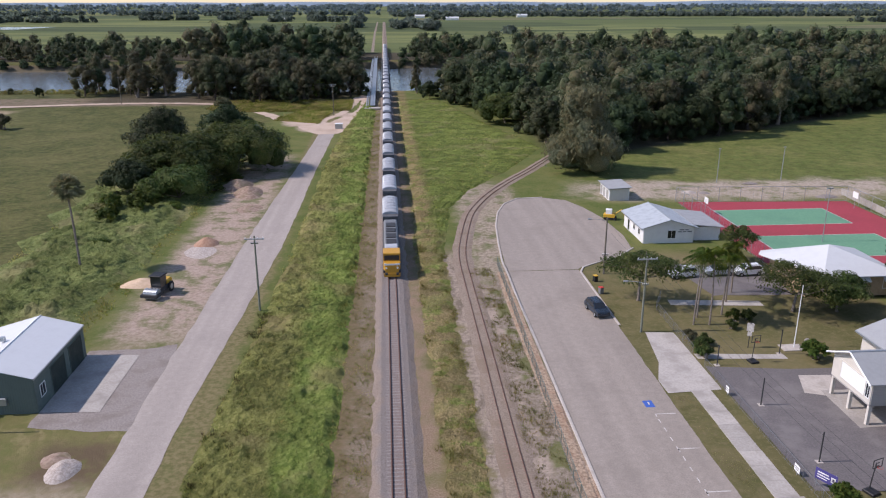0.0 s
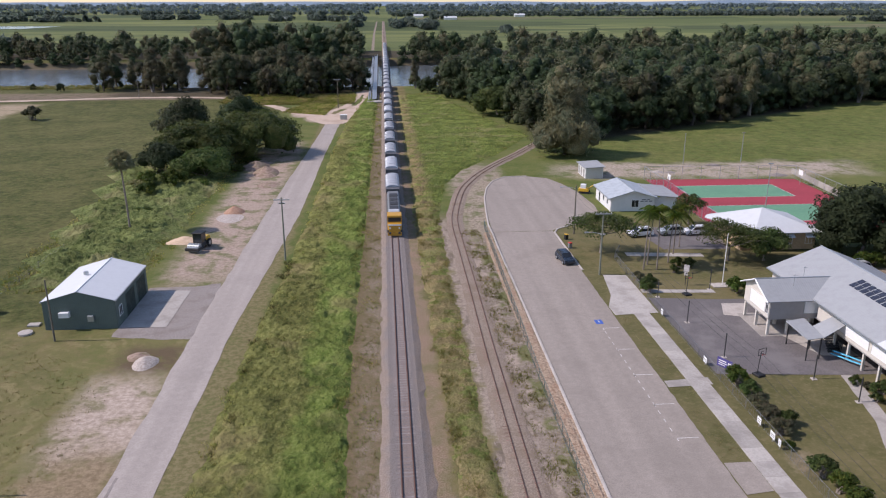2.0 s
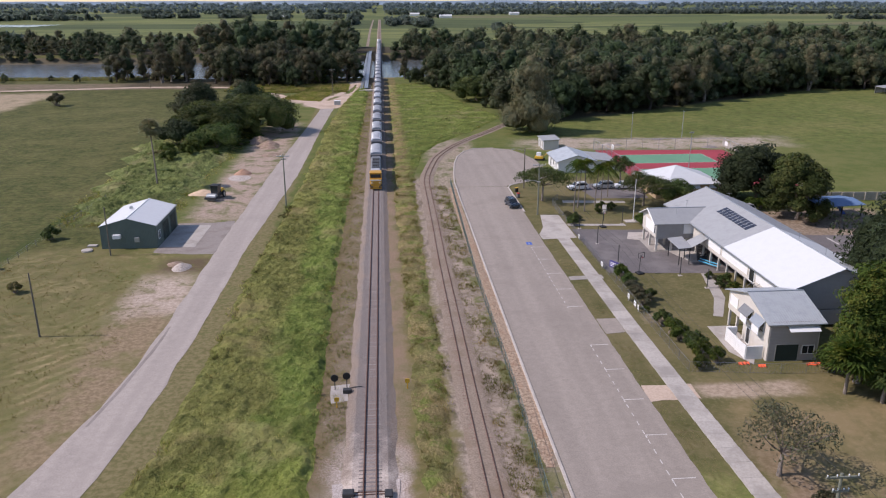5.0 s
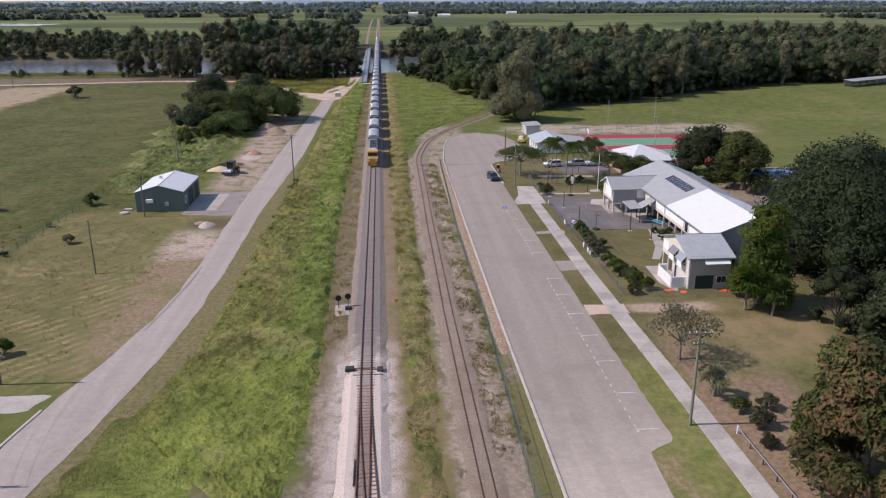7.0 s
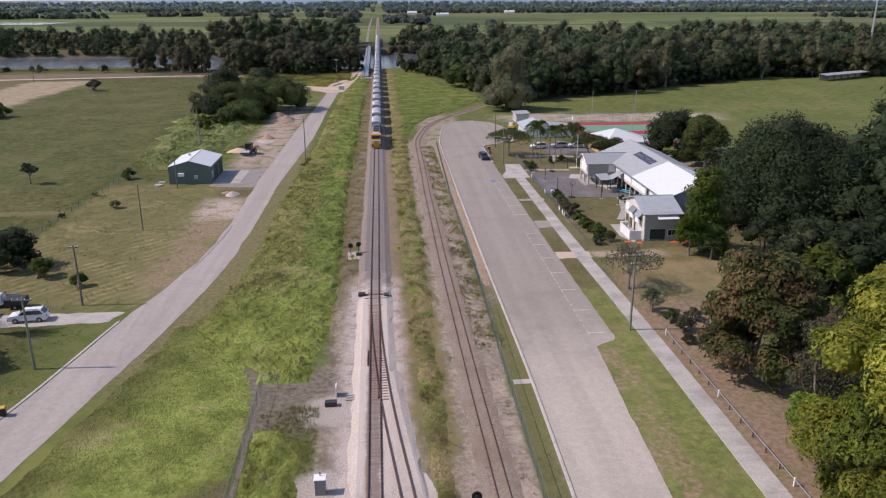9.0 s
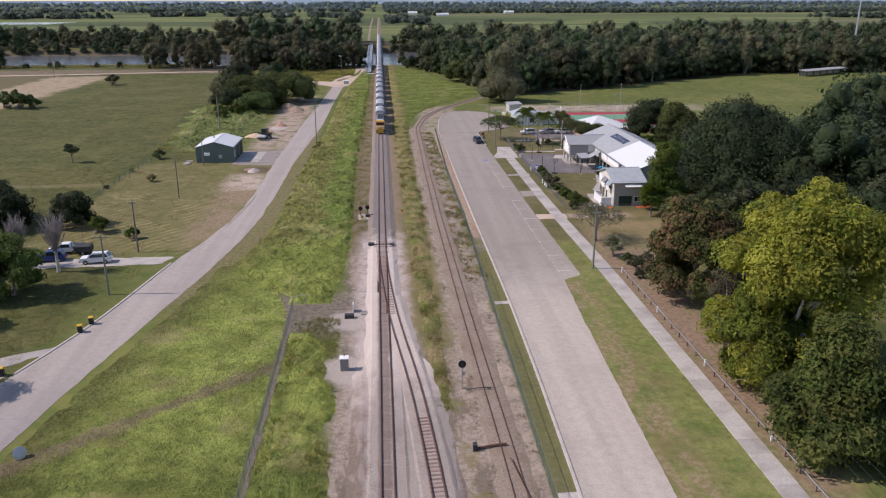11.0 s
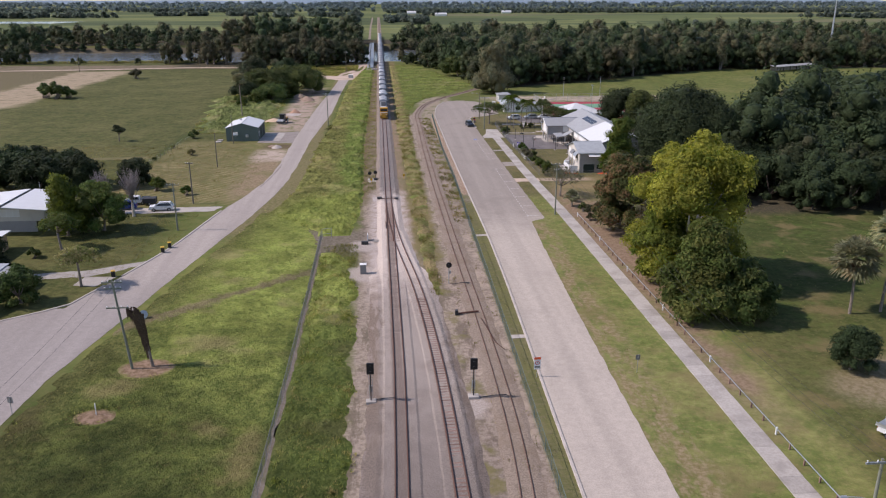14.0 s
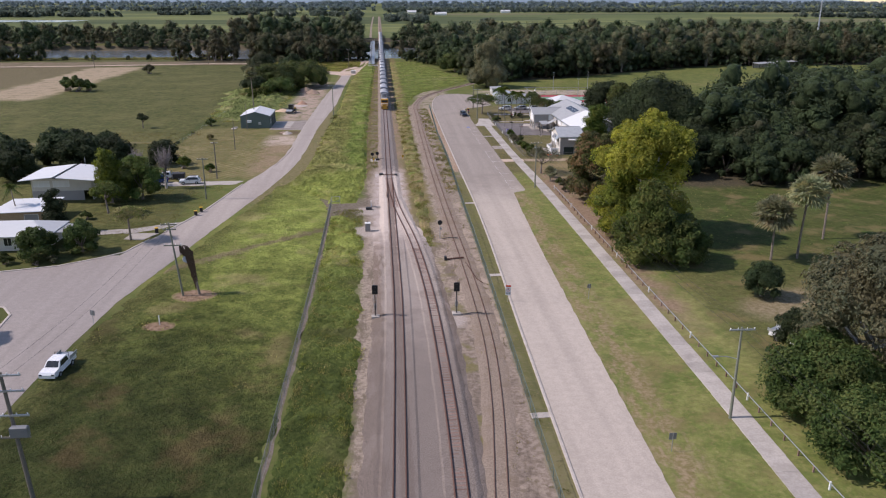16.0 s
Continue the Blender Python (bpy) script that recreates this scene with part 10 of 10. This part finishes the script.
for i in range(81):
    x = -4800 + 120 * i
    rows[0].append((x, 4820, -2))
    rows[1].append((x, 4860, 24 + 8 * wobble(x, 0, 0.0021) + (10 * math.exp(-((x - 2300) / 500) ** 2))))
tagged(grid_sheet(rows).ob("backdrop", "ridge"), "low hills along the horizon, coloured blue-grey for haze", "hills", kind="structure")


# ---- grass ----
def lumps(X, Y):
    """Height of the deep grass, 0 to 1."""
    a = np.sin(X * 0.9 + 1.7 * np.sin(Y * 0.31)) * np.sin(Y * 0.7 + 1.3 * np.sin(X * 0.43)) + 0.6 * np.sin(X * 2.3 + Y * 1.1) * np.sin(Y * 1.9 - X * 0.7)
    b = np.sin(X * 0.35 + 2.0 * np.sin(Y * 0.11)) * np.sin(Y * 0.23 + X * 0.3)
    c = np.sin(X * 4.1 + 2.0 * np.sin(Y * 1.3)) * np.sin(Y * 3.3 + 1.5 * np.sin(X * 1.7))
    return np.clip(0.5 + 0.26 * a + 0.22 * b + 0.2 * c, 0.05, 1.2)


def tufts(X, Y, size, seed):
    """Smooth random bumps of about that size, 0 to 1."""
    table = np.random.default_rng(seed).random((256, 256))
    u, v = X / size, Y / size
    i, j = np.floor(u).astype(int), np.floor(v).astype(int)
    u, v = u - i, v - j
    u, v = u * u * (3 - 2 * u), v * v * (3 - 2 * v)
    at = lambda p, q: table[p % 256, q % 256]
    return (at(i, j) * (1 - u) + at(i + 1, j) * u) * (1 - v) + (at(i, j + 1) * (1 - u) + at(i + 1, j + 1) * u) * v


def sward(left, right, y0, y1, h, label, dx=0.3, dy=0.36, soft=2.0):
    """A lumpy, tufted sheet of deep grass between two edges, thinning to nothing at its rim."""
    ly, lx = np.array([p[0] for p in left][::-1], float), np.array([p[1] for p in left][::-1], float)
    ry, rx = np.array([p[0] for p in right][::-1], float), np.array([p[1] for p in right][::-1], float)
    Y = np.arange(y0, y1, dy)
    A, B = np.interp(Y, ly, lx) - 0.4, np.interp(Y, ry, rx) + 0.4
    n = int(np.max(B - A) / dx) + 2
    T = np.linspace(0, 1, n)
    X = A[:, None] + (B - A)[:, None] * T[None]
    YY = np.repeat(Y[:, None], n, 1)
    m = len(Y)
    rim = 1.6 * tufts(X, YY, 2.2, 3) + 1.0 * tufts(X, YY, 0.8, 4) - 1.1
    d = np.minimum(np.minimum(X - A[:, None], B[:, None] - X), np.minimum(YY - y0, y1 - YY)) + rim
    for cx, cy, rad in ((-28.6, -76.6, 2.6), (-30.8, -87.2, 1.6)):
        d = np.minimum(d, np.hypot(X - cx, 1.3 * (YY - cy)) - rad)
    relief = 0.55 * lumps(X, YY) + 0.5 * tufts(X, YY, 1.5, 5) ** 1.5 + 0.42 * tufts(X, YY, 0.7, 6) + 0.09 * np.random.default_rng(n).normal(size=X.shape)
    inner = np.minimum(np.minimum(X - A[:, None], B[:, None] - X), np.minimum(YY - y0, y1 - YY))
    Z = h * np.maximum(relief, 0.03) * np.clip(d / soft, 0, 1) ** 1.2 * np.clip(inner / 0.8, 0, 1) - 0.03
    V = np.stack([X, YY, Z], -1).reshape(-1, 3)
    k = (np.arange(m - 1)[:, None] * n + np.arange(n - 1)[None]).reshape(-1, 1)
    tris = np.concatenate([k + np.array([[0, 1, n + 1]]), k + np.array([[0, n + 1, n]])], 1).reshape(-1, 3)
    return tagged(new("grass_bed", raw_mesh("grass_bed", V, tris, "sward")), label, "grass", kind="stuff")


def blades(region, count, hmin, hmax, width, mat, name, label, seed, per=5, patchy=0.12, test=None, thin=0.0, lift=0.0):
    """Tufts of bent blades scattered over a rectangle; patchy leaves gaps."""
    rng = np.random.default_rng(seed)
    x0, x1, y0, y1 = region
    count = int(count * 1.7)
    X, Y = rng.uniform(x0, x1, count), rng.uniform(y0, y1, count)
    lump = np.sin(X * 0.9 + 1.7 * np.sin(Y * 0.31)) * np.sin(Y * 0.7 + 1.3 * np.sin(X * 0.43)) + 0.6 * np.sin(X * 2.3 + Y * 1.1) * np.sin(Y * 1.9 - X * 0.7)
    keep = (lump + rng.normal(0, 0.5, count)) > -1.2 + patchy * 4 + thin
    keep &= (np.hypot(X + 28.6, 1.3 * (Y + 76.6)) > 2.4) & (np.hypot(X + 30.8, 1.3 * (Y + 87.2)) > 1.5)
    if test is not None:
        keep &= test(X, Y)
    X, Y, lump = X[keep], Y[keep], lump[keep]
    n = len(X)
    H = (hmin + (hmax - hmin) * np.clip(0.5 + 0.35 * lump + rng.normal(0, 0.18, n), 0, 1.3))
    A = rng.uniform(0, 2 * math.pi, (n, per))
    spread = rng.uniform(0.25, 0.9, (n, per)) * H[:, None] + 0.06
    bx, by = X[:, None] + 0.3 * spread * np.cos(A), Y[:, None] + 0.3 * spread * np.sin(A)
    tx, ty = X[:, None] + 1.25 * spread * np.cos(A), Y[:, None] + 1.25 * spread * np.sin(A)
    w = width * rng.uniform(0.6, 1.3, (n, per))
    px, py = -np.sin(A) * w, np.cos(A) * w
    hh = H[:, None] * rng.uniform(0.6, 1.1, (n, per))
    z0 = np.repeat((lift * lumps(X, Y) * 0.55 - 0.04)[:, None], per, 1)
    hh = hh + z0
    verts = np.stack([np.stack([bx - px, by - py, z0], -1), np.stack([bx + px, by + py, z0], -1), np.stack([tx, ty, hh], -1)], 2).reshape(-1, 3)
    tris = np.arange(3 * n * per).reshape(-1, 3)
    return tagged(new(name, raw_mesh(name, verts, tris, mat)), label, "grass", kind="stuff")


def between(left, right, inset=0.0):
    ly, lx = np.array([p[0] for p in left][::-1], float), np.array([p[1] for p in left][::-1], float)
    ry, rx = np.array([p[0] for p in right][::-1], float), np.array([p[1] for p in right][::-1], float)
    def test(X, Y):
        ragged = 0.9 * np.sin(Y * 0.55 + 1.3 * np.sin(Y * 0.21)) * np.sin(Y * 0.23 + X) + np.random.default_rng(len(X)).exponential(0.8, len(X))
        return (X > np.interp(Y, ly, lx) + inset + ragged) & (X < np.interp(Y, ry, rx) - inset - ragged)

    return test


EDGE_W = [(330, -8.0), (250, -14.5), (190, -16.4), (125, -16.8), (88, -17.6), (60, -19), (40, -19.3), (20, -19.6), (5, -20.2), (-4, -21.8), (-10, -23.4), (-18, -18.0), (-24, -12.6)]
EDGE_E = [(330, -4.2), (120, -5.6), (60, -6.2), (0, -5.4), (-14, -6.0), (-24, -7.0)]
sward(EDGE_W, EDGE_E, -27, 328, 0.8, "deep green and straw grass between road and railway")
blades((-22, -4, -24, 120), 12000, 0.15, 0.5, 0.034, "grass_lush", "tall_grass", "tall lush green grass between road and railway", 1, test=between(EDGE_W, EDGE_E), patchy=0.04, lift=0.75)
blades((-22, -4, 120, 330), 4500, 0.15, 0.5, 0.07, "grass_lush", "tall_grass", "tall green grass along the far verge", 31, test=between(EDGE_W, EDGE_E), patchy=0.04, lift=0.75)
blades((-22, -4, -2, 330), 5000, 0.15, 0.5, 0.05, "grass_dry", "tall_grass", "straw-coloured grass mixed along the railway verge", 2, test=between(EDGE_W, EDGE_E), thin=0.5, lift=0.75)
blades((-21, -12, -2, 95), 5500, 0.2, 0.6, 0.034, "grass_dark", "tall_grass", "dark rank weeds along the road ditch", 3, test=between([(95, -18.5), (30, -19), (-2, -18)], [(95, -13.5), (30, -12), (-2, -14)]), thin=0.7, lift=0.7)
sward([(176, -66), (166, -70), (158, -65), (150, -68), (140, -62), (132, -66), (124, -61), (116, -64), (108, -59), (100, -62), (94, -57), (86, -58)], [(176, -40), (158, -41), (146, -39.5), (130, -41.5), (118, -39.5), (104, -42), (86, -42)], 86, 176, 1.5, "rank mounded pale green grass between shed and thicket", 0.5, 0.55, 5.0)
VERGE_W = [(-6, -24.6), (-14, -25.4), (-40, -29.8), (-60, -33.8), (-79, -37.4), (-100, -39.2), (-130, -40), (-190, -40)]
VERGE_E = [(-6, -19), (-20, -15), (-29, -13), (-190, -13.2)]
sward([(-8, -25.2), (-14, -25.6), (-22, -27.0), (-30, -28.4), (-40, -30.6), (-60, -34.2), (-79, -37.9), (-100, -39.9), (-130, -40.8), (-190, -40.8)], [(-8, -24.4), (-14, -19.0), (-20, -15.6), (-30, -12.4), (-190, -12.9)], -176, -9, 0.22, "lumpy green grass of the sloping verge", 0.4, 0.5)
blades((-40, -12.6, -150, -8), 9000, 0.06, 0.24, 0.024, "grass_lush", "verge_grass", "short green grass of the sloping verge", 4, test=lambda X, Y: between(VERGE_W, VERGE_E)(X, Y) & (Y + 0.7 * X > -118), thin=0.4, lift=0.22)
blades((-40, -12.6, -150, -8), 6500, 0.08, 0.26, 0.024, "grass_field", "verge_grass", "patchy olive grass of the sloping verge", 5, test=lambda X, Y: between(VERGE_W, VERGE_E)(X, Y) & (Y + 0.7 * X > -112), thin=0.8, lift=0.22)
blades((-41, -12.6, -170, -84), 8000, 0.1, 0.3, 0.026, "grass_dark", "verge_grass", "darker rank grass towards the street corner", 32, test=lambda X, Y: between(VERGE_W, VERGE_E)(X, Y) & (Y + 0.7 * X < -104), thin=0.3, lift=0.22)
FENCE_W, FENCE_E = [(-36, -11.4), (-190, -12.4)], [(-36, -9.4), (-39, -7.6), (-42, -6.2), (-45, -6.8), (-49, -6.6), (-53, -5.2), (-57, -5.0), (-60, -6.2), (-64, -5.2), (-70, -5.0), (-76, -5.8), (-83, -4.8), (-90, -5.4), (-97, -4.6), (-105, -5.4), (-114, -5.0), (-122, -5.8), (-130, -5.6), (-190, -8)]
sward(FENCE_W, FENCE_E, -178, -36.0, 0.5, "deep lush grass between fence and railway")
blades((-11.6, -4.2, -170, -33), 8000, 0.15, 0.45, 0.034, "grass_lush", "tall_grass", "lush grass between fence and railway", 6, test=between(FENCE_W, FENCE_E), patchy=0.02, lift=0.55)
blades((-9.5, -5.5, -44, -32), 350, 0.2, 0.5, 0.03, "grass_dry", "tall_grass", "yellow grass clump beside the relay cabinet", 7, patchy=0.0)
MID_W, MID_E = [(130, 4.0), (60, 4.2), (30, 4.6), (12, 4.3), (-5, 5.0), (-16, 4.6), (-30, 5.2), (-42, 5.0), (-58, 6.0)], [(130, 9.0), (100, 8.6), (40, 8.0), (20, 8.3), (5, 7.6), (-8, 7.9), (-20, 7.2), (-32, 7.5), (-44, 6.9), (-58, 7.0)]
sward(MID_W, MID_E, -57, 130, 0.4, "yellowing grass strip between the two tracks")
blades((3.4, 9.4, -58, 130), 7500, 0.12, 0.4, 0.03, "grass_dry", "tall_grass", "dry yellow grass strip between the tracks", 8, test=between(MID_W, MID_E), thin=0.2, lift=0.35)
blades((3.6, 9.2, -58, 130), 4000, 0.15, 0.45, 0.032, "grass_lush", "tall_grass", "green weeds in the strip between tracks", 9, test=between(MID_W, MID_E), thin=0.7, lift=0.35)
EAST_W, EAST_E = [(330, 5), (118, 4.5)], [(330, 22), (260, 34), (215, 44), (185, 30), (165, 18), (150, 12.5), (118, 8.5)]
sward(EAST_W, EAST_E, 120, 326, 0.5, "green grass meadow east of the railway", 0.7, 0.9)
blades((4, 46, 118, 330), 6000, 0.15, 0.45, 0.09, "grass_lush", "tall_grass", "green grass meadow east of the railway", 10, test=between(EAST_W, EAST_E), patchy=0.0, lift=0.5)
blades((12.2, 15.8, -20, 112), 4500, 0.1, 0.4, 0.028, "grass_dry", "verge_grass", "sparse dry weeds beside the green fence", 11, thin=0.5)
blades((8.6, 14, -180, -20), 3000, 0.08, 0.3, 0.028, "grass_dry", "verge_grass", "sparse weeds in the siding gravel", 33, thin=1.3)
blades((12.5, 17, -180, -8), 3500, 0.05, 0.16, 0.024, "grass_field", "verge_grass", "patchy mown strip between fence and kerb", 12, test=between([(-8, 15.0), (-49, 14.6), (-88, 13.8), (-127, 12.9), (-190, 12)], [(-8, 17.3), (-50, 16.9), (-88, 15.5), (-127, 14.5), (-190, 14)]))
blades((-66, -36, 84, 205), 8000, 0.15, 0.55, 0.055, "grass_lush", "tall_grass", "rank green grass around the thicket", 14, test=between([(205, -66), (84, -62)], [(205, -37), (150, -38.5), (110, -39), (84, -39)]), thin=0.1)
blades((-120, -29, -3, 66), 9000, 0.08, 0.26, 0.035, "grass_dry", "paddock_grass", "mown straw and stubble by the poles", 15, test=between([(66, -110), (-3, -60)], [(66, -47), (55, -33), (20, -30.5), (-3, -36)]), thin=0.3)
blades((22.5, 36, -150, -12), 6000, 0.05, 0.14, 0.025, "grass_field", "verge_grass", "mown grass verge between street and footpath", 16, test=between([(-12, 29.9), (-20, 28.2), (-30, 26.4), (-88, 24.2), (-190, 22.4)], [(-12, 32.4), (-88, 32.3), (-190, 32.2)]), patchy=0.05)
blades((29.8, 32.1, -14, 69), 2500, 0.04, 0.12, 0.025, "grass_field", "verge_grass", "mown green street beds", 17, test=lambda X, Y: ((Y > 51.2) | ((Y < 48.6) & (Y > 34.6)) | ((Y < 28.8) & (Y > 16.2)) | (Y < 11.5)), patchy=0.0)
blades((37, 118, -150, -10), 4000, 0.05, 0.18, 0.04, "grass_field", "lawn_grass", "mown park lawn behind the footpath", 18, patchy=0.05, test=lambda X, Y: X > 42)
blades((-62, -37, -46, -9), 5000, 0.06, 0.18, 0.035, "grass_field", "lawn_grass", "mown lawn before the houses", 20, test=between([(-9, -60), (-46, -56)], [(-9, -34.6), (-31, -37.5), (-46, -42.5)]))
blades((-7.6, -2.7, 2, 330), 8000, 0.1, 0.35, 0.03, "grass_dry", "verge_grass", "sparse dry weeds on the railway shoulder", 22, thin=0.5)
blades((-70, -14, 296, 330), 6000, 0.4, 1.1, 0.13, "grass_lush", "tall_grass", "tall reeds and grass above the river bank", 23, test=lambda X, Y: (Y > 268 - 0.7 * (X + 20)) | (X > -46), patchy=0.0)
blades((-330, -100, 362, 396), 5000, 0.5, 1.4, 0.16, "grass_field", "tall_grass", "reedy grass along the near river bank", 41, test=lambda X, Y: (Y > 366 + 7 * np.sin(X / 85.0) + 0.06 * (X + 60)) & (Y < 388 + 7 * np.sin(X / 85.0) + 0.06 * (X + 60)), patchy=0.0)
blades((-46, -17, 262, 300), 3500, 0.4, 1.0, 0.12, "grass_lush", "tall_grass", "tall grass mound between the sandy tracks", 24, test=lambda X, Y: (X > -44 + 0.3 * (Y - 262)) & (X < -24 + 0.1 * (Y - 262)) & (Y > 268 - 0.5 * (X + 30)), patchy=0.0)
# far side of the sports field
long_shed = thing("long_shed", 238.0, 279.0, 0, 28, "long low open shed with a grey sheet roof", "shed")
Shape().slab((-19, -2.4, 2.7), (19, -2.4, 2.7), (19, 2.4, 3.2), (-19, 2.4, 3.2), 0.12).ob("roof_slope", "grey_roof", long_shed)
posts(long_shed, [(x, y) for x in (-18, -12, -6, 0, 6, 12, 18) for y in (-2.1, 2.1)], 0, 2.7, 0.1, "dark_steel")
Shape().box(-18.5, 2.15, 0, 18.5, 2.25, 2.6).ob("back_wall", "grey_wall", long_shed)
for x, y, h in ((76.8, 168.0, 8.0), (92.9, 169.0, 8.0), (229.7, 297.0, 11.0)):
    mast = thing("field_pole", x, y, 0, 0, "thin grey pole standing on the sports field", "pole", "field poles")
    Shape().tube([(0, 0, -0.05), (0, 0, h)], [0.11, 0.07], 8).ob("shaft", "galv", mast)
    Shape().box(-0.35, -0.06, h - 0.1, 0.35, 0.06, h + 0.02, 0.02).ob("lamp_arm", "galv", mast)

# ---- many small pieces: sleepers and footpath slabs ----
sleepers(main_line, path_of(MAIN, 365, -6, 3.0), 0.312, "sleeper", (-6, 48))
sleepers(main_line, path_of(MAIN, -32, -200, 3.0), 0.318, "yard_sleeper", (-128, -32), w=1.45)
sleepers(turnout, [(0.5 * (smooth_along(MAIN, y, 3.0) + smooth_along(TURN_OUT, y, 3.0)), y) for y in np.arange(-6.0, -32.5, -0.5)], 0.322, "timber_sleeper", (-32, -6), w=1.8)
sleepers(turnout, [p for p in turn_path if -200 < p[1] < -57], 0.322, "timber_sleeper", (-128, -57), w=1.35)
sleepers(siding, [p for p in side_path if p[1] > -200], 0.048, "timber_sleeper", (-128, 48), 0.65)

path = thing("footpath", 33.5, 0, 0, 0, "pale concrete slab footpath along the street", "footpath", kind="structure")
slab = Shape().box(-1.12, -1.195, -0.05, 1.12, 1.19, 0.07, 0.012)
slab_me = bpy.data.meshes.new("slab")
slab_me.from_pydata(slab.v, [], slab.f)
slab_me.materials.append(MAT["concrete"])
prng = random.Random(4)
WALK = [(80, 0.0), (30, 0.0), (10, 0.2), (-5, 0.55), (-20, 0.75), (-90, 0.75), (-110, 0.7), (-128, 0.4), (-220, 0.0)]
for i in range(113):
    y = 68.8 - 2.4 * i
    share("slab", slab_me, path, (prng.uniform(-0.015, 0.015) + smooth_along(WALK, y, 6.0), y, prng.uniform(-0.006, 0.006)), prng.uniform(-0.003, 0.003))
